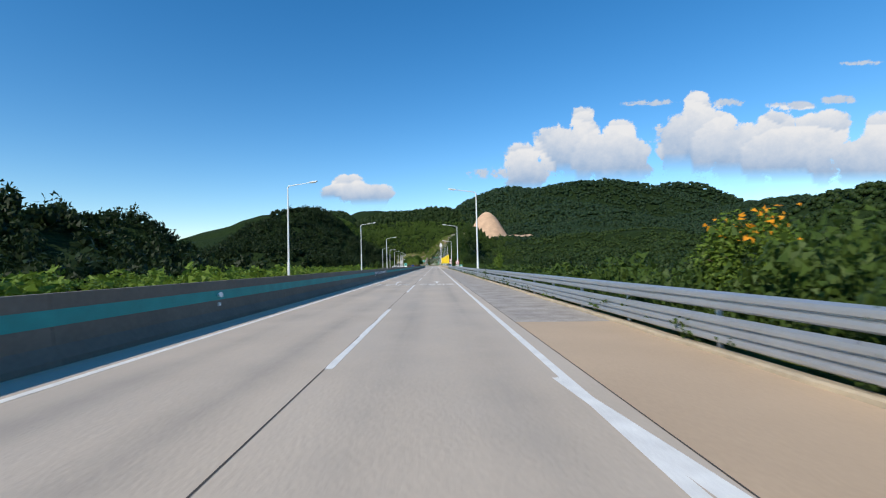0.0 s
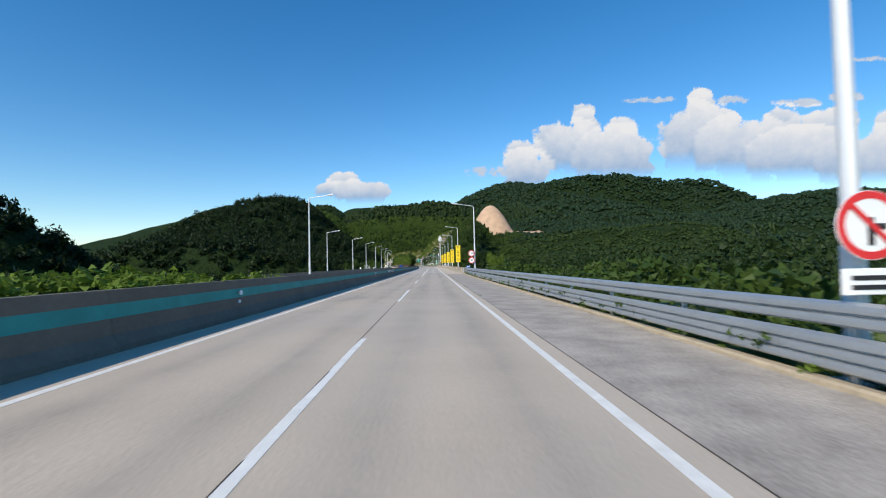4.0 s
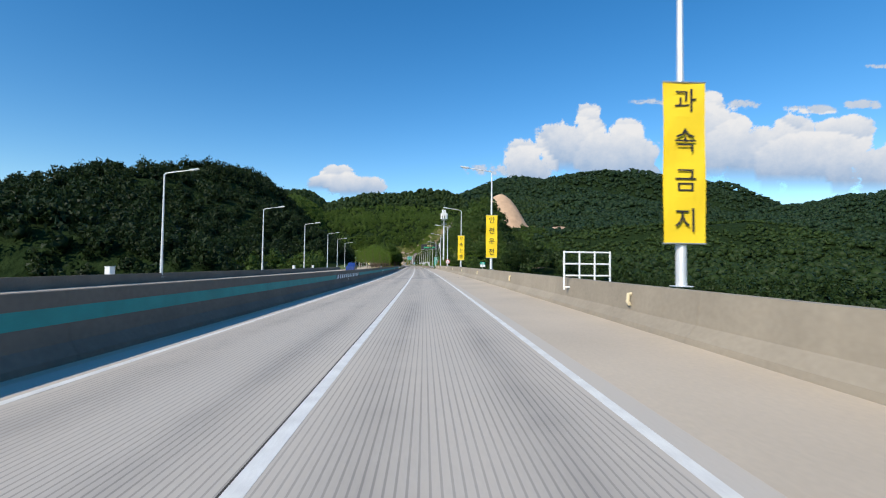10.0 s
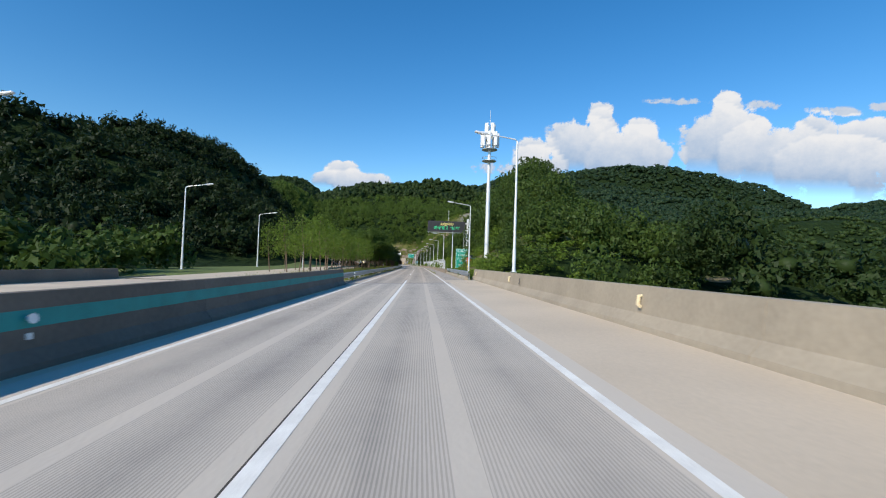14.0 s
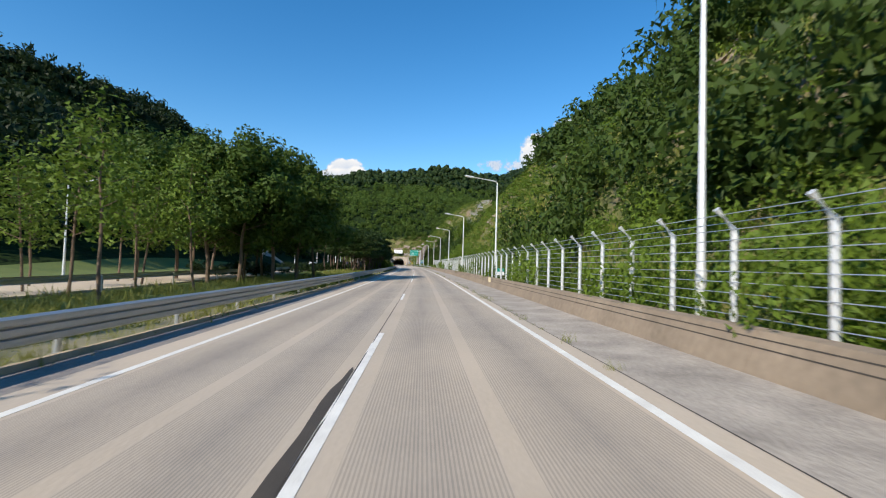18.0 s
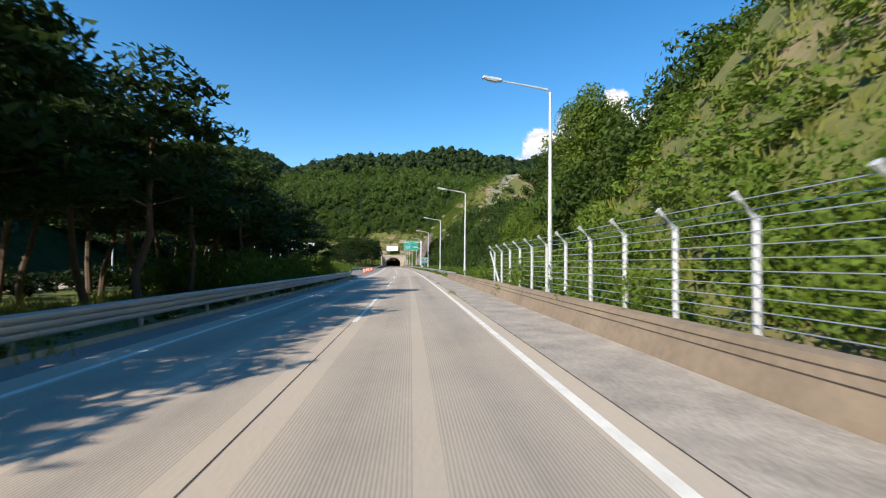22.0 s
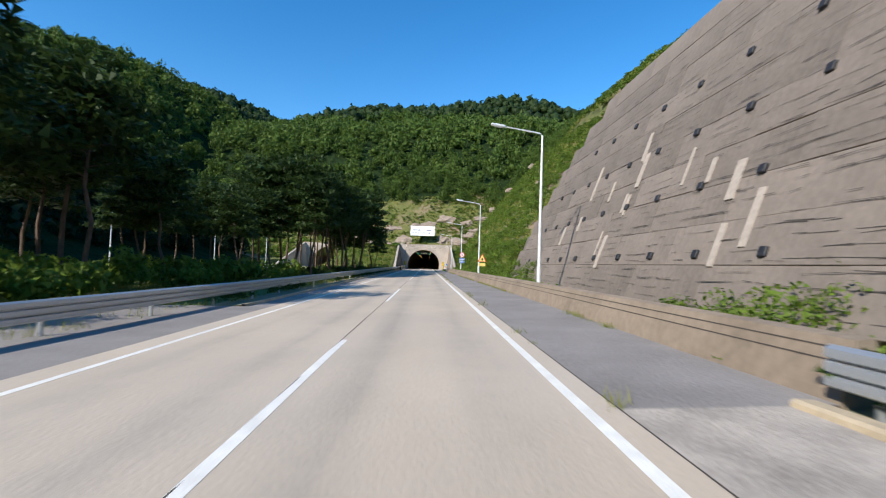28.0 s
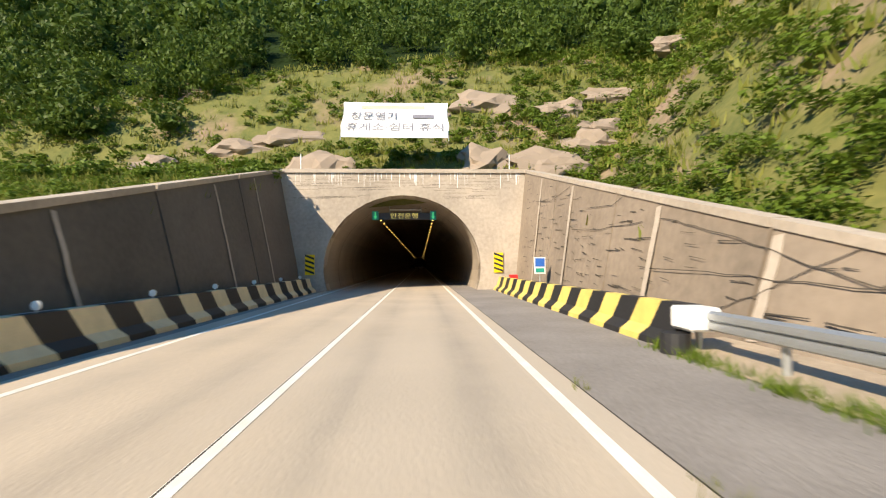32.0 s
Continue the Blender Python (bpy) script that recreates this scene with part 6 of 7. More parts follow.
def wood(name, s0, s1, u0, u1, gap, size, seed, label, mat="leaf", keep=None, kind=None, tall=1.0, sink=0.06):
    rng = np.random.RandomState(seed)
    n = int((s1 - s0) * abs(u1 - u0) / gap ** 2)
    s, u = s0 + rng.rand(n) * (s1 - s0), u0 + rng.rand(n) * (u1 - u0)
    if keep is not None:
        k = keep(s, u)
        s, u = s[k], u[k]
    w = size * (0.65 + 0.75 * rng.rand(len(s)))
    if size > 5:
        k = ~(scar_at(s, u + 3) | scar_at(s, u - 3))
        for d in (0, 7, 14, 21, 28):
            k &= ~(scar_at(s + d, u + 0.2 * d) & (u + 0.2 * d > 120))
        s, u, w = s[k], u[k], w[k]
    return scatter(name, PV(s, u, ground_z(s, u) - sink * w), w, w * tall * (0.8 + 0.5 * rng.rand(len(s))), kind or FAR, M[mat], label, "shrubs" if "shrub" in name else "woods", seed)


L = land
opp_v = lambda s: np.interp(s, OPP_S, OPP_D)
wood("hillside_woods", 330, 900, -110, -30, 5.2, 7.6, 11, "broadleaf woods covering the hillside, green darkened for shade", "leaf_shaded", lambda s, u: (L(s, u) > 2) & (u < -27 + opp_v(s)), FAR, 1.05)
wood("hillside_woods", 330, 900, -215, -110, 5.8, 8.2, 111, "broadleaf woods high on the hillside, green darkened for shade", "leaf_shaded", lambda s, u: L(s, u) > 2, TINY, 1.0)
tunnel_keep = lambda s, u: (L(s, u) > 23) | ((u < -20) & (L(s, u) > 12))
wood("hillside_woods", 913, 932, -75, 62, 3.6, 5.6, 12, "dense green woods above the tunnel mouth", "leaf_hill", tunnel_keep, KNOLL)
wood("hillside_woods", 913, 932, -190, -75, 4.6, 6.4, 212, "dense green woods above the second tunnel", "leaf_hill", tunnel_keep, MID)
wood("hillside_woods", 932, 960, -190, 140, 4.4, 6.4, 312, "dense green woods on the slope above the tunnel", "leaf_hill", tunnel_keep, MID)
wood("hillside_woods", 960, 1060, -190, 140, 4.6, 7.0, 112, "dense green woods on the hill above the tunnel", "leaf_hill", lambda s, u: L(s, u) > 20, TINY)
wood("hillside_woods", 1060, 1330, -300, 330, 7.0, 9.0, 22, "green woods on the ridge over the tunnel", "leaf_valley", lambda s, u: L(s, u) > 24, DOT)
wood("hillside_woods", 903, 925, -200, -50, 4.2, 5.5, 24, "green trees above the second tunnel", "leaf_hill", None, MID)
wood("hillside_woods", 905, 1330, -430, -190, 7.5, 9.5, 23, "woods on the hill beyond the second tunnel, darkened for shade", "leaf_shaded", lambda s, u: L(s, u) > 10, DOT)
wood("mountain_woods", 560, 1000, 150, 760, 6.8, 8.6, 13, "green woods on the hills before the far mountain", "leaf_far", lambda s, u: (L(s, u) > 3) & ~((s > 930) & (u < 130)) & ((s > 760) | (u > 430)), DOT, 0.75)
wood("mountain_woods", 1000, 1580, 130, 1350, 10.5, 13.5, 113, "green woods on the far mountain", "leaf_far", lambda s, u: (L(s, u) > 10) & (u < 400 + (s - 1000) * 2), DOT, 0.7)
wood("mountain_woods", 1580, 2250, 120, 1700, 16, 21, 213, "dark green woods on the highest ridge", "leaf_far", lambda s, u: L(s, u) > 40, DOT, 0.6)
wood("valley_woods", 425, 520, 36, 130, 5.0, 6.6, 116, "green trees in the hollow behind the cut slope", "leaf_valley", None, FAR)
wood("valley_woods", 520, 640, 48, 130, 6.2, 8.0, 316, "green trees in the hollow below the hill", "leaf_valley", None, TINY)
wood("valley_woods", 30, 470, 60, 200, 6.2, 8.0, 16, "green scrub and trees in the valley", "leaf_valley", lambda s, u: (s < 425) | (u > 130), TINY, 0.8)
wood("valley_woods", 30, 640, 130, 430, 6.4, 8.0, 216, "green scrub and trees across the valley", "leaf_valley", lambda s, u: (u > 200) | (s > 470), DOT, 0.8)
wood("valley_woods", 600, 800, 130, 440, 5.4, 6.2, 19, "lighter green scrub on the terraced hill", "leaf_scrub", lambda s, u: np.abs(noise2(s, u, 40, 55)) > 0.05, DOT, 0.7)
wood("hillside_woods", 10, 420, -110, -52, 7.6, 9.0, 14, "green woods on the low hill, darkened for shade", "leaf_shaded", lambda s, u: u < -57, FAR)
wood("hillside_woods", 10, 420, -330, -110, 7.6, 9.0, 114, "green woods behind the low hill, darkened for shade", "leaf_shaded", None, TINY)
wood("hillside_woods", 425, 600, 26, 130, 5.0, 7.5, 15, "green woods above the cut slope", "leaf", lambda s, u: L(s, u) > 20 + 6 * np.sin(s / 9.0), MID)
wood("hillside_woods", 412, 514, 9.2, 18, 3.5, 5.2, 25, "thick green trees at the foot of the hill", "leaf", lambda s, u: (u > 10.8) | (s > 468), FINE, 1.1)
wood("hillside_woods", 412, 506, 18, 40, 3.9, 6.0, 125, "thick green trees on the foot of the hill", "leaf", None, KNOLL, 1.0)
wood("hillside_woods", 602, 765, 11.5, 20, 3.9, 5.6, 17, "green woods behind the guardrail", "leaf", lambda s, u: u > 12.5 + 2 * np.sin(s / 7), FINE, 0.95)
wood("hillside_woods", 602, 765, 20, 34, 4.1, 6.2, 117, "green woods on the bank behind the guardrail", "leaf", None, KNOLL, 0.95)
wood("hillside_woods", 600, 772, 34, 92, 5.0, 7.4, 27, "green woods on the knoll", "leaf", None, KNOLL, 0.95)
wood("hillside_woods", 600, 772, 92, 140, 7.0, 8.5, 127, "green woods behind the knoll", "leaf", None, TINY, 0.95)
wood("hillside_woods", 764, 925, 28, 170, 5.8, 8, 18, "green woods above the high slope", "leaf", lambda s, u: u > np.interp(s, [770, 774, 798, 824, 899], [24, 26, 38, 56, 106]) + 5)
cover = lambda s, u: noise2(s, u, 9, 9) + noise2(s, u, 3.5, 8) > -0.55 + 0.012 * (np.minimum(u, 34) - 8)
wood("slope_shrubs", 440, 612, 8.4, 22, 1.4, 2.2, 31, "bright green shrubs at the foot of the cut slope", "leaf_bright", cover, CREEPER, 0.6)
wood("slope_shrubs", 440, 612, 22, 46, 1.6, 2.4, 131, "bright green shrubs on the cut slope", "leaf_bright", cover, LOW, 0.6)
wood("slope_shrubs", 452, 612, 6.55, 10.5, 1.3, 2.0, 32, "vines and shrubs growing over the fence", "leaf_bright", lambda s, u: (noise2(s, u, 7, 19) > -0.36) & ((u > 7.8) | (s > 457)), VINE, 1.35)
wood("slope_shrubs", 604, 765, 7.5, 13, 1.5, 2.0, 33, "green weeds and shrubs behind the guardrail", "leaf_bright", None, VINE, 0.75)
cover = lambda s, u: (noise2(s, u, 12, 29) + noise2(s, u, 4, 28) > -0.82 + 0.011 * (np.minimum(u, 34) - 8)) & ((s < 864) | (u > 10.6))
wood("slope_shrubs", 786, 925, 8.0, 24, 1.35, 2.2, 34, "bright green creepers on the foot of the high slope", "leaf_bright", cover, CREEPER, 0.55)
wood("slope_shrubs", 786, 925, 24, 66, 1.6, 2.3, 134, "bright green shrubs on the high slope", "leaf_bright", cover, LOW, 0.55)
wood("slope_shrubs", 785, 864, 7.95, 10.5, 1.15, 1.7, 35, "bright green creepers along the low wall", "leaf_bright", None, VINE, 0.75)
wood("slope_shrubs", 757, 796, 7.9, 9.3, 1.1, 1.1, 36, "low weeds at the foot of the retaining wall", "leaf_bright", None, SHRUB, 0.75)
face_cover = lambda s, u: noise2(s * 2.5, u, 9, 39) + noise2(s, u, 3, 38) > -0.3 - 0.006 * np.maximum(-u - 20, 0)
wood("slope_shrubs", 899.8, 922, -62, 46, 1.05, 1.7, 37, "green tufts and bushes on the rock face", "leaf_bright", face_cover, LOW, 0.6)
wood("slope_shrubs", 899.8, 930, -125, -30, 2.0, 2.8, 137, "green bushes beside the rock face", "leaf_bright", face_cover, CREEPER, 0.8)
wood("slope_shrubs", 896, 899.6, -27, -7.6, 1.1, 2.0, 138, "bushes along the top between the two tunnels", "leaf_bright", None, SHRUB, 0.7)
wood("slope_shrubs", 872, 899, -25, -8.2, 1.1, 1.3, 38, "grassy tufts on the mound beside the tunnel", "leaf_bright", None, CREEPER, 0.55, 0.0)
wood("slope_shrubs", 446, 476, 8.4, 13.5, 1.25, 2.4, 251, "thick green bushes behind the low wall", "leaf_bright", lambda s, u: u > 9.3 - (s > 462) * 0.8, VINE, 1.0, 0.0)
wood("slope_shrubs", 412, 448, 6.7, 10, 1.1, 1.5, 252, "green bushes behind the guardrail at the bridge end", "leaf_bright", None, BUSH, 0.8, 0.0)
wood("slope_shrubs", 412, 456, 9.0, 24, 1.7, 2.2, 151, "green bushes on the bank at the bridge end", "leaf_bright", None, CREEPER, 0.7, -0.1)
wood("slope_shrubs", 742, 792, 9.5, 34, 2.0, 2.4, 152, "green bushes beside the retaining wall", "leaf_bright", lambda s, u: (s < 762) | (u > 30), CREEPER, 0.7, -0.1)
wood("slope_shrubs", 798, 897, 8.6, 19, 1.15, 1.9, 153, "lush green creepers low on the slope", "leaf_bright", lambda s, u: (u < 13 + 5 * noise2(s, u, 11, 66)) & ((s < 864) | (u > 10.2)), BUSH, 0.55, -0.15)
wood("slope_shrubs", 806, 897, 17, 44, 1.7, 2.2, 155, "bright green creepers spread over the high slope", "leaf_bright", lambda s, u: noise2(s, u, 10, 71) > -0.25, CREEPER, 0.5, -0.1)
wood("slope_shrubs", 545, 612, 10, 24, 1.8, 2.1, 154, "lush green creepers above the fence", "leaf_bright", lambda s, u: noise2(s, u, 8, 91) > -0.2, CREEPER, 0.6, -0.2)
wood("roadside_shrubs", -6, 16, 7.7, 15, 1.25, 2.2, 41, "tall dense green roadside bushes", "leaf", None, BUSH, 1.2)
wood("roadside_shrubs", 16, 182, 8.0, 24, 2.6, 2.5, 42, "green roadside bushes behind the guardrail", "leaf", None, SHRUB, 0.8)
wood("roadside_shrubs", 20, 190, 22, 34, 4.4, 5.2, 43, "green scrub just below the road", "leaf_valley", None, FINE, 0.9)
wood("roadside_shrubs", 20, 190, 34, 62, 4.8, 5.6, 143, "green scrub below the road", "leaf_valley", None, MID, 0.9)
wood("roadside_shrubs", -20, 166, -42, -16.8, 3.0, 3.0, 44, "bright green bushes beyond the opposite road", "leaf_bright", None, LOW, 0.8)
wood("roadside_shrubs", 172, 420, 28, 40, 5.8, 6.5, 45, "treetops beside the bridge", "leaf_valley", None, FINE, 1.0, -0.7)
wood("roadside_shrubs", 170, 425, 38, 110, 5.4, 6.0, 145, "treetops below the bridge", "leaf_valley", None, MID, 1.0, -0.6)
wood("median_shrubs", 604, 652, -13.5, -7.3, 1.2, 2.2, 46, "dense clipped hedge beside the crossover", "leaf_bright", None, VINE, 1.35)
wood("median_shrubs", 700, 734, -19, -10.5, 1.3, 1.9, 147, "clipped rounded hedge behind the rail at the crossover", "leaf_bright", lambda s, u: (u < -14.6 + (s - 700) * 0.13) & (u > -18.5), BUSH, 1.0)
wood("median_shrubs", 734, 800, -23, -11.5, 2.0, 2.2, 47, "bushes among the pines", "leaf_bright", None, SHRUB, 0.95)
wood("median_shrubs", 800, 872, -20, -7.8, 1.9, 1.8, 48, "undergrowth below the pines", "leaf", None, SHRUB, 0.7)
wood("median_shrubs", 520, 640, -24, -17, 2.0, 2.2, 49, "hedge between the carriageways", "leaf_shaded", None, SHRUB, 0.8)
wood("median_woods", 404, 440, -60, -32, 6, 6.5, 50, "green trees at the bridge end", "leaf", None, MID, 1.0)


# grass and weeds
def tuft(seed, n=16, spread=0.35):
    rng = np.random.RandomState(seed)
    p = rng.normal(size=(n, 3)) * spread
    p[:, 2] = 0
    d = rng.normal(size=(n, 3)) * 0.35
    d[:, 2] = 1
    h = (0.5 + 0.6 * rng.rand(n))[:, None]
    side = unit(np.cross(d, rng.normal(size=(n, 3)))) * 0.03
    V = np.stack([p - side, p + side, p + d * h], 1).reshape(-1, 3)
    return V, np.arange(3 * n).reshape(-1, 3)


TUFT = [tuft(i) for i in range(4)]
CLUMP = []
for i in range(4):
    v, f = tuft(10 + i, 10, 0.3)
    q = np.random.RandomState(i).normal(size=(10, 1, 3)) * 0.07
    v = v.reshape(10, 3, 3) + np.concatenate([q, -q, q * 0], 1) * np.array([1, 1, 0.3])
    CLUMP.append((v.reshape(-1, 3), f))
wood("grass_tufts", 404, 640, -15, -5.7, 0.75, 0.6, 51, "long yellow-green grass on the median", "dry_grass", None, TUFT, 0.9)
wood("grass_tufts", 716, 900, -17, -6.8, 0.9, 0.5, 52, "grass under the pines", "dry_grass", None, TUFT, 0.9)
wood("grass_tufts", 440, 615, 9, 42, 0.9, 0.72, 53, "dry grass on the cut slope", "dry_grass", lambda s, u: noise2(s, u, 6, 77) > -0.25, CLUMP, 0.8)
wood("grass_tufts", 785, 925, 9, 62, 0.9, 0.75, 54, "dry grass on the high slope", "dry_grass", lambda s, u: noise2(s, u, 6, 78) > -0.25, CLUMP, 0.8)
wood("grass_tufts", 868, 924, -60, 30, 0.85, 0.7, 57, "grass on the rock face and mound", "dry_grass", lambda s, u: ((u < -7.5) & (u > -26)) | (s > 900), CLUMP, 0.8)


def weeds(name, s0, s1, u, w, n, size, seed, label, mat="leaf_bright", kind=None, cut=-0.1):
    rng = np.random.RandomState(seed)
    s = s0 + rng.rand(n) * (s1 - s0)
    s = s[noise2(s, s * 0, 5, seed) > cut]
    uu = u + w * (rng.rand(len(s)) - 0.5)
    z = lift(s, uu) - 0.02
    k = size * (0.5 + rng.rand(len(s)))
    return scatter(name, PV(s, uu, z), k, k * 0.8, kind or SHRUB, M[mat], label, "weeds", seed)


weeds("kerb_weeds", -5, 182, 7.55, 0.9, 1900, 0.8, 61, "dark green weeds under the guardrail", "leaf", CREEPER, -0.6)
weeds("kerb_weeds", -5, 182, 7.0, 0.25, 130, 0.5, 161, "green weeds hanging over the kerb", "leaf_bright", CREEPER)
weeds("kerb_weeds", 625, 757, 6.32, 0.5, 1300, 0.5, 62, "green weeds along the broken kerb", "leaf_bright", CREEPER)
weeds("kerb_weeds", 625, 757, 7.0, 0.9, 1500, 0.8, 68, "thick weeds behind the guardrail", "leaf", CREEPER, -0.6)
weeds("joint_weeds", 130, 182, 3.99, 0.06, 40, 0.14, 63, "thin weeds in the shoulder joint", "dry_grass", TUFT)
weeds("joint_weeds", 440, 876, 3.99, 0.06, 240, 0.25, 64, "thin weeds in the shoulder joint", "dry_grass", TUFT)
weeds("rail_weeds", 404, 640, -5.75, 0.5, 900, 0.5, 165, "green weeds behind the median guardrail", "leaf", CREEPER)
weeds("rail_weeds", 770, 884, -6.7, 0.8, 500, 0.6, 166, "green weeds behind the guardrail under the pines", "leaf", CREEPER)
weeds("rail_weeds", 404, 640, -5.6, 0.5, 320, 0.5, 65, "dry weeds below the median guardrail", "dry_grass", TUFT)
weeds("verge_weeds", 860, 877, 6.42, 0.12, 260, 0.28, 67, "short green grass along the shoulder's edge", "leaf_bright", TUFT)
weeds("wall_weeds", 757, 864, 6.48, 0.1, 420, 0.2, 66, "dry weeds at the foot of the low wall", "dry_grass", TUFT)


# ---- trees ----
def branchy(seed, h, spread, bark, trunk_r, lean=0.0, crown_from=0.35, pine=False):
    """Trunk with limbs, and the points where foliage sits."""
    rng = np.random.RandomState(seed)
    bm = BM()
    pts, r = [], []
    x = y = 0.0
    for i in range(7):
        f = i / 6
        pts.append((x, y, h * 0.86 * f - (0.3 if i == 0 else 0)))
        r.append(trunk_r * (1 - 0.75 * f))
        x += lean * h / 6 + rng.normal() * (0.22 if pine else 0.1)
        y += rng.normal() * (0.22 if pine else 0.1)
    bm_tube(bm, pts, r, 8)
    tips = []
    n = 15 if pine else 18
    for i in range(n):
        f = crown_from + (1 - crown_from) * (i + rng.rand()) / n
        k = min(5, int(f * 6))
        a = np.array(pts[k]) + (np.array(pts[k + 1]) - np.array(pts[k])) * (f * 6 - k)
        ang = i * 2.4 + rng.rand()
        reach = spread * (0.55 + 0.5 * rng.rand()) * ((1.15 - 0.75 * f) if pine else math.sin(math.pi * min(1, 0.2 + 0.75 * f)) + 0.15)
        e = a + np.array([math.cos(ang) * reach, math.sin(ang) * reach, reach * (0.12 if pine else 0.45)])
        mid = (a + e) / 2 + np.array([0, 0, 0.12 * reach * (1 if pine else -0.3)])
        bm_tube(bm, [a, mid, e], [trunk_r * 0.32 * (1 - 0.5 * f), trunk_r * 0.2, trunk_r * 0.07], 5)
        tips += [e, (e + mid) / 2] if not pine else [e, mid * 0.4 + e * 0.6]
    tips.append(np.array(pts[-1]) + np.array([0, 0, h * 0.08]))
    return bm, np.array(tips)


def tree(kind, seed, h, name, label, mat, group, fine=False):
    rng = np.random.RandomState(seed + 500)
    t = thing(name, Matrix.Identity(4), label, "tree", group)
    if kind == "pine":
        bm, tips = branchy(seed, h, h * (0.36 if fine else 0.3), "pine_bark", 0.17, rng.normal() * 0.07, 0.42 if fine else 0.5, True)
        part("trunk", bm, M["pine_bark"], t)
        V, F, off = [], [], 0
        for c in tips:
            n = 120
            d = rng.normal(size=(n, 3))
            d = unit(d) * (rng.rand(n, 1) ** 0.5)
            d *= np.array([1.6, 1.6, 0.4]) * h / 11
            lv, lf = leaves(c + d, np.tile([0, 0, 1.0], (n, 1)), 0.24 if fine else 0.31, rng, narrow=0.4 if fine else 0.46)
            V.append(lv)
            F.append(lf + off)
            off += len(lv)
    else:
        bm, tips = branchy(seed, h, h * (0.3 if kind == "broad" else 0.15), "bark", 0.17 if kind == "broad" else 0.085, 0.0 if kind == "broad" else rng.normal() * 0.04, 0.28 if kind == "broad" else 0.36)
        part("trunk", bm, M["bark"], t)
        V, F, off = [], [], 0
        for c in tips:
            n = (420 if fine else 290) if kind == "broad" else (60 if fine else 30)
            d = unit(rng.normal(size=(n, 3)))
            rad = h * (0.1 if kind == "broad" else 0.11)
            lv, lf = leaves(c + d * rad * (0.55 + 0.6 * rng.rand(n, 1)), d + [0, 0, 0.4], (0.085 if fine else 0.2) if kind == "broad" else (0.08 if fine else 0.14), rng)
            V.append(lv)
            F.append(lf + off)
            off += len(lv)
    big_mesh("crown", np.concatenate(V), np.concatenate(F), M[mat], t)
    return t


def grove(masters, places, low=0.85, high=1.15, seed=0, placed=False, size=None):
    rng = random.Random(seed)
    for i, (s, u) in enumerate(places):
        z = float(ground_z(s, u)) - float(lift(s, u))
        k = rng.uniform(low, high) if placed or i >= len(masters) else 1.0
        k *= size(s) if size else 1.0
        m = Matrix.Translation(P(s, u, z)) @ Matrix.Rotation(rng.uniform(0, 6.28), 4, "Z") @ Matrix.Scale(k, 4)
        if i < len(masters) and not placed:
            masters[i].matrix_world = m
        else:
            copy_thing(masters[i % len(masters)], m)


BROAD = [tree("broad", i, 12.6, "broadleaf_tree", "tall dark broadleaf tree on the grassy median", "leaf_hill", "median trees") for i in range(3)]
PINE = [tree("pine", 10 + i, 10.5, "pine_tree", "dark umbrella pine with a reddish trunk on the median", "needle", "median pines", True) for i in range(4)]
TALLPINE = [tree("pine", 20 + i, 15.0, "tall_pine_tree", "tall pine with a bent reddish trunk beside the road", "needle", "roadside pines") for i in range(4)]
YOUNG = [tree("young", 30 + i, 9.0, "young_tree", "slender young tree with thin light crown on the median", "leaf_bright", "young trees") for i in range(3)]
rg = random.Random(77)
grove(BROAD, [(509, -14), (513, -12.5), (517, -11.5), (520.5, -10.5), (523.5, -13), (508, -16), (514, -15.5), (519, -15.5), (523, -17.5), (507, -21), (511, -20), (517, -20), (522, -22), (526, -26)], 0.82, 0.98, seed=1)
pine_size = lambda s: float(np.interp(s, [556, 565, 572, 578, 606, 622, 634, 700, 770], [0.76, 0.86, 1.1, 1.27, 1.25, 1.0, 0.85, 0.78, 0.9]))
grove(PINE, [(557 + i * 1.7 + rg.uniform(-0.8, 0.8), -9.2 - (i % 4) * 2.8 + rg.uniform(-0.6, 0.6)) for i in range(20)], 0.94, 1.08, seed=2, size=pine_size)
grove(PINE, [(591 + i * 1.45 + rg.uniform(-0.7, 0.7), -9.5 - (i % 4) * 2.7 + rg.uniform(-0.7, 0.7)) for i in range(29)] + [(722 + i * 2.3, -15.0 - (i % 4) * 2.6) for i in range(20)], 0.92, 1.08, seed=12, placed=True, size=pine_size)
grove(TALLPINE, [(766 + i * 2.1 + rg.uniform(-1, 1), -14.6 - (i % 4) * 2.8 + rg.uniform(-0.7, 0.7)) for i in range(20)], 0.92, 1.08, seed=3, placed=True, size=lambda s: float(np.interp(s, [776, 784, 798, 808], [0.85, 0.55, 0.6, 0.8])))
grove(TALLPINE, [(803 + i * 2.0 + rg.uniform(-1, 1), -10.9 - (i % 4) * 2.6 + rg.uniform(-0.7, 0.7)) for i in [14, 15, 16, 17] + list(range(14)) + list(range(18, 29))], 0.95, 1.12, seed=8, size=lambda s: float(np.interp(s, [800, 804, 808, 814, 824, 840, 848, 854, 861], [0.64, 0.86, 0.97, 1.0, 1.0, 1.0, 1.05, 0.75, 0.52])))
grove(YOUNG, [(430 + i * 1.9 + rg.uniform(-1, 1), -13.0 - (i % 4) * 2.6 + rg.uniform(-0.8, 0.8)) for i in range(40)], 0.8, 1.1, seed=4)
LOCUST = [tree("broad", 50 + i, 7.5, "locust_tree", "green locust tree leaning over the verge", "leaf_bright", "locust trees", True) for i in range(2)]
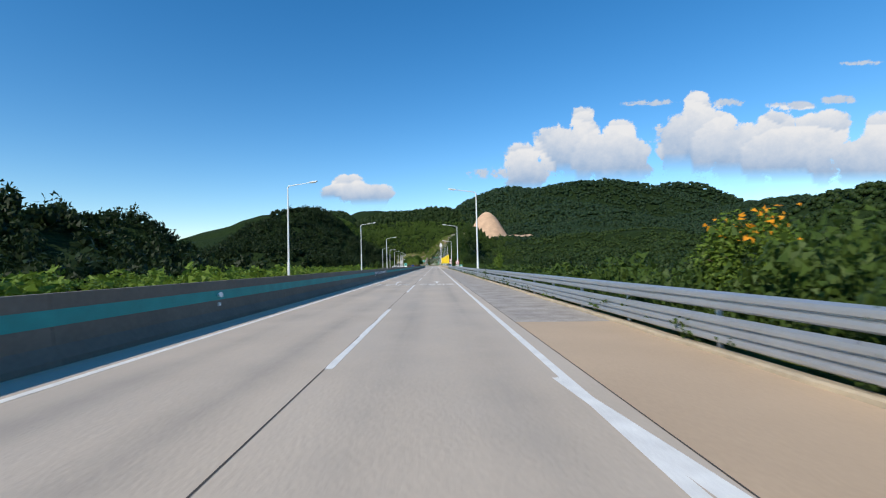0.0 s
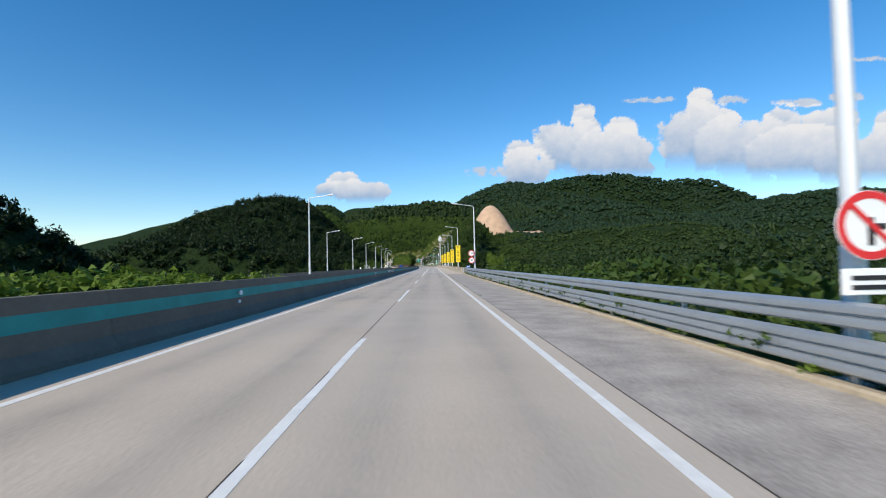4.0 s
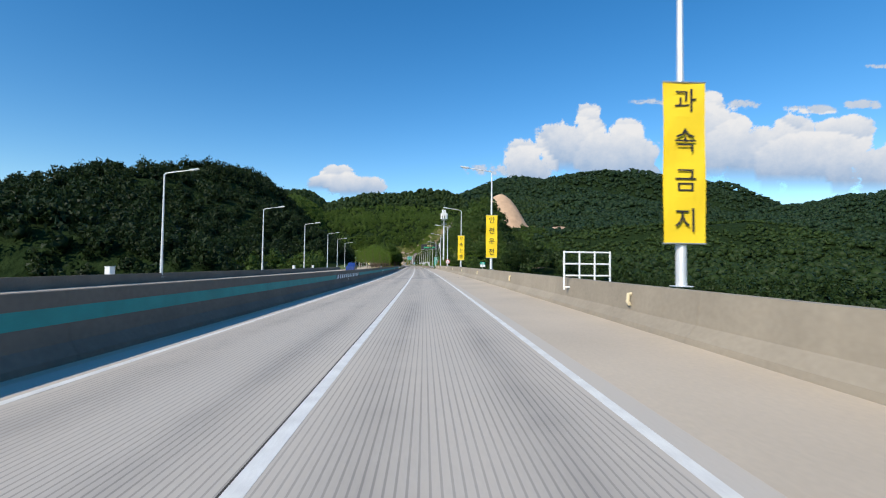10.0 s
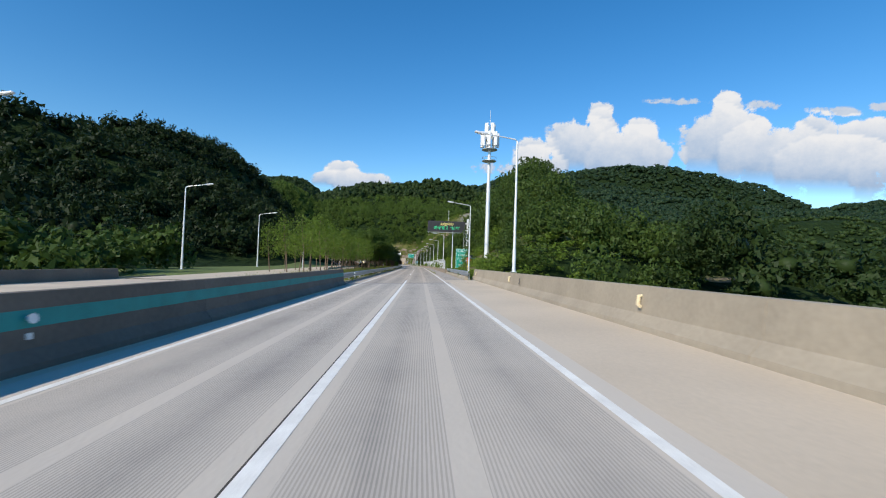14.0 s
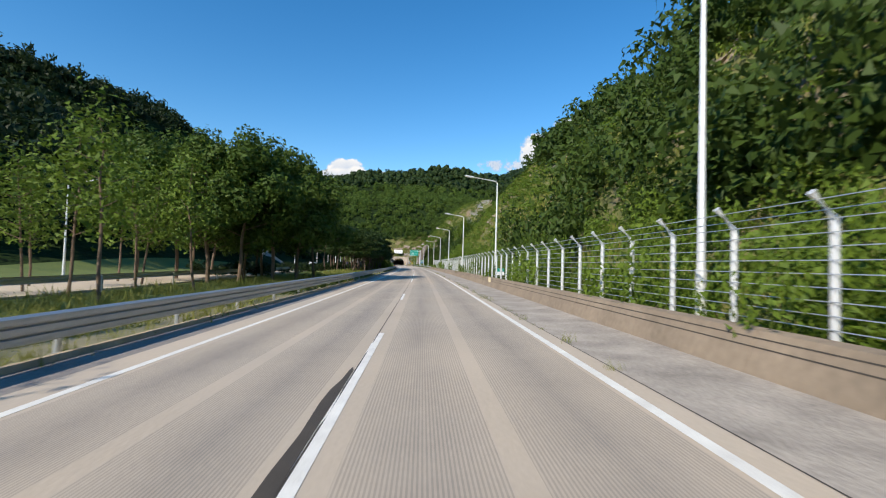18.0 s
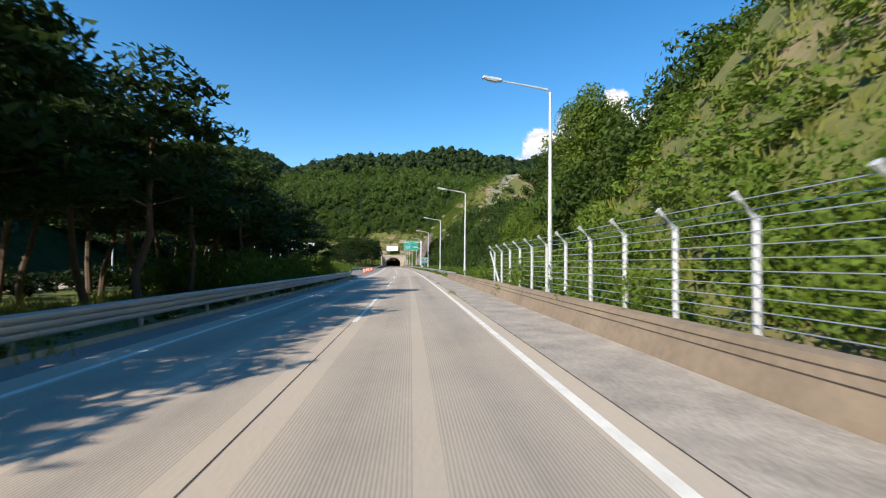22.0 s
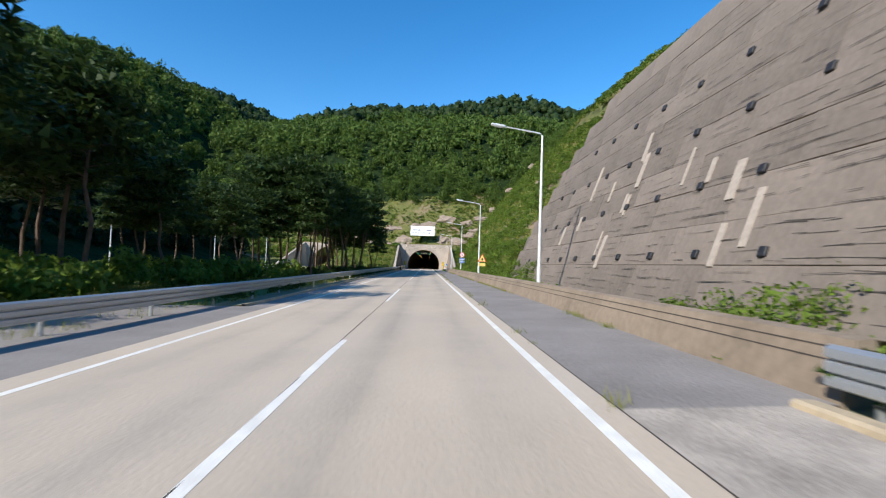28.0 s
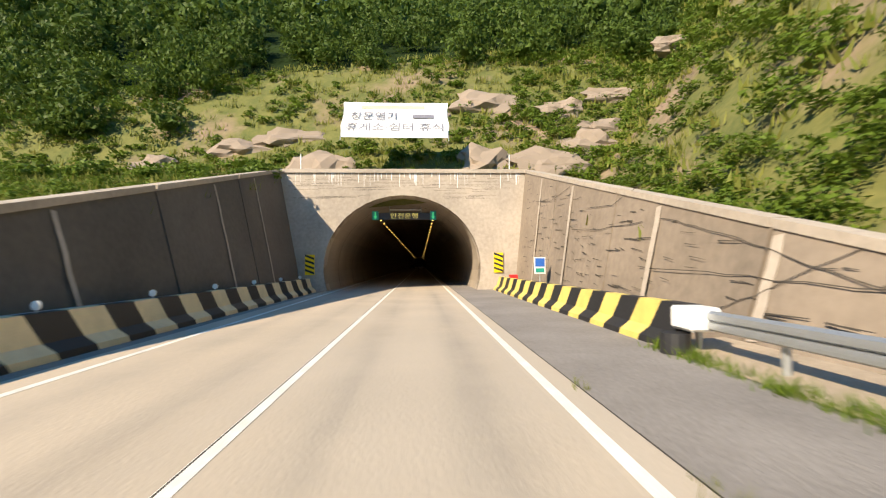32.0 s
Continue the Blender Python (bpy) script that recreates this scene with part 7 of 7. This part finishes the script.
grove(LOCUST, [(622, 17), (630, 17.5), (634, 19), (626, 19.5), (618, 19), (638, 17), (616, 17)], 0.95, 1.12, seed=5, size=lambda s: 1.2)
SPRIG = tree("young", 60, 3.6, "tree_of_heaven", "young tree with long leaf sprays behind the guardrail", "leaf_bright", "sprig trees", True)
grove([SPRIG], [(170.5, 10.0), (173, 11.5), (177, 12.5), (167.6, 9.8), (55, 9.3), (12.5, 9.6), (11.5, 10.6)], 0.65, 0.95, seed=6)
fl = np.random.RandomState(5)
s, u = 11 + fl.rand(60) * 2.5, 9.6 + fl.rand(60) * 1.4
lv, lf = leaves(PV(s, u, 2.0 + fl.rand(60) * 0.9), np.tile([0, -1.0, 0.3], (60, 1)), 0.09, fl, narrow=0.7)
tagged(big_mesh("orange_flowers", lv, lf, M["flower"]), "cluster of orange trumpet flowers in the bushes", "flowers", kind="stuff")

# ---- clouds ----
def clouds():
    nx, nz = 240, 100
    X = np.linspace(-1500, 5200, nx)
    Z = np.linspace(150, 1700, nz)
    gx, gz = np.meshgrid(X, Z, indexing="ij")
    d = np.zeros_like(gx)
    e = np.zeros_like(gx)
    puffs = [(620, 640, 170, 150), (960, 790, 190, 190), (1030, 950, 110, 110), (1260, 900, 130, 130), (1240, 740, 260, 200), (1700, 860, 240, 240), (1790, 1060, 130, 120), (1950, 960, 130, 120), (2080, 780, 300, 220),
             (2600, 880, 220, 170), (2480, 720, 350, 190), (3100, 860, 260, 200), (3000, 690, 400, 210), (3700, 760, 420, 240), (-560, 585, 130, 85), (-420, 520, 180, 85), (-660, 540, 100, 55),
             (600, 760, 130, 120), (840, 860, 190, 160), (1010, 1030, 100, 110), (1790, 1130, 105, 110), (2320, 950, 160, 130), (2700, 960, 170, 120)]
    for x, z, a, b in puffs:
        q = 1 - ((gx - x) / a) ** 2 - np.where(gz > z, (gz - z) / b, (gz - z) / (b * 1.7)) ** 2
        d = np.maximum(d, q)
        e = np.maximum(e, np.where(q > -0.4, (gz - z + b) / (2 * b), 0))
    for x, z, a, b in ((1560, 1130, 330, 28), (2000, 1120, 200, 45), (2420, 1090, 230, 40), (2750, 1130, 160, 40), (380, 640, 200, 60), (2900, 1400, 200, 30)):
        d = np.maximum(d, 0.42 * (1 - ((gx - x) / a) ** 2 - ((gz - z) / b) ** 2))
        e = np.maximum(e, 0.5 * (((gx - x) / a) ** 2 + ((gz - z) / b) ** 2 < 1))
    me = bpy.data.meshes.new("cloud_backdrop")
    idx = np.arange(nx * nz).reshape(nx, nz)
    F = np.stack([idx[:-1, :-1], idx[1:, :-1], idx[1:, 1:], idx[:-1, 1:]], -1).reshape(-1, 4)
    b, c = -3000 * 430, 430 ** 2 - 4300 ** 2
    k = (-b + np.sqrt(b * b - (gx ** 2 + 9e6) * c)) / (gx ** 2 + 9e6)
    me.from_pydata(np.stack([gx * k, 3000 * k, gz * 0.93 * k], -1).reshape(-1, 3).tolist(), [], F.tolist())
    for name, val in (("cloud_cover", d), ("cloud_rise", e)):
        at = me.attributes.new(name, "FLOAT", "POINT")
        at.data.foreach_set("value", val.astype(np.float32).ravel())
    m = bpy.data.materials.new("cloud")
    m.use_nodes = True
    n, l = m.node_tree.nodes, m.node_tree.links
    n.clear()
    tc = n.new("ShaderNodeTexCoord")
    ns = n.new("ShaderNodeTexNoise")
    ns.inputs["Scale"].default_value, ns.inputs["Detail"].default_value, ns.inputs["Roughness"].default_value = 0.0062, 12, 0.7
    l.new(tc.outputs["Object"], ns.inputs["Vector"])
    vo = n.new("ShaderNodeTexVoronoi")
    vo.feature = "SMOOTH_F1"
    vo.inputs["Scale"].default_value = 0.0073
    l.new(tc.outputs["Object"], vo.inputs["Vector"])
    ad = n.new("ShaderNodeAttribute")
    ad.attribute_name = "cloud_cover"
    ae = n.new("ShaderNodeAttribute")
    ae.attribute_name = "cloud_rise"
    v = node_math(n, l, "ADD", ad.outputs["Fac"], node_math(n, l, "MULTIPLY", node_math(n, l, "SUBTRACT", ns.outputs[0], 0.5), 1.9))
    v = node_math(n, l, "SUBTRACT", v, node_math(n, l, "MULTIPLY", vo.outputs["Distance"], 0.25))
    al = n.new("ShaderNodeMapRange")
    al.interpolation_type = "SMOOTHSTEP"
    al.inputs["From Min"].default_value, al.inputs["From Max"].default_value = 0.06, 0.3
    l.new(v, al.inputs["Value"])
    edge = node_math(n, l, "MULTIPLY", al.outputs[0], node_math(n, l, "MINIMUM", node_math(n, l, "MULTIPLY", ad.outputs["Fac"], 7.0), 1.0))
    edge = node_math(n, l, "MULTIPLY", edge, node_math(n, l, "MINIMUM", node_math(n, l, "MULTIPLY_ADD", ae.outputs["Fac"], 3.2, 0.04), 1.0))
    # Blue-grey bases and white tops: the clouds' light and shade, painted into their glow.
    sh = node_math(n, l, "ADD", node_math(n, l, "MULTIPLY", ae.outputs["Fac"], 0.75), node_math(n, l, "MULTIPLY", ns.outputs[0], 0.55))
    cr = n.new("ShaderNodeMapRange")
    cr.inputs["From Min"].default_value, cr.inputs["From Max"].default_value = 0.4, 1.02
    l.new(sh, cr.inputs["Value"])
    mix = n.new("ShaderNodeMix")
    mix.data_type = "RGBA"
    mix.inputs["A"].default_value, mix.inputs["B"].default_value = (0.36, 0.53, 0.78, 1), (0.98, 0.98, 0.99, 1)
    l.new(cr.outputs[0], mix.inputs["Factor"])
    em = n.new("ShaderNodeEmission")
    em.inputs["Strength"].default_value = 0.84
    l.new(mix.outputs["Result"], em.inputs["Color"])
    tr = n.new("ShaderNodeBsdfTransparent")
    ms = n.new("ShaderNodeMixShader")
    l.new(edge, ms.inputs[0])
    l.new(tr.outputs[0], ms.inputs[1])
    l.new(em.outputs[0], ms.inputs[2])
    out = n.new("ShaderNodeOutputMaterial")
    l.new(ms.outputs[0], out.inputs["Surface"])
    me.materials.append(m)
    ob = new("cloud_backdrop", me)
    ob.visible_shadow = False
    return tagged(ob, "white heaped clouds low over the mountains", "clouds", kind="structure")


clouds()
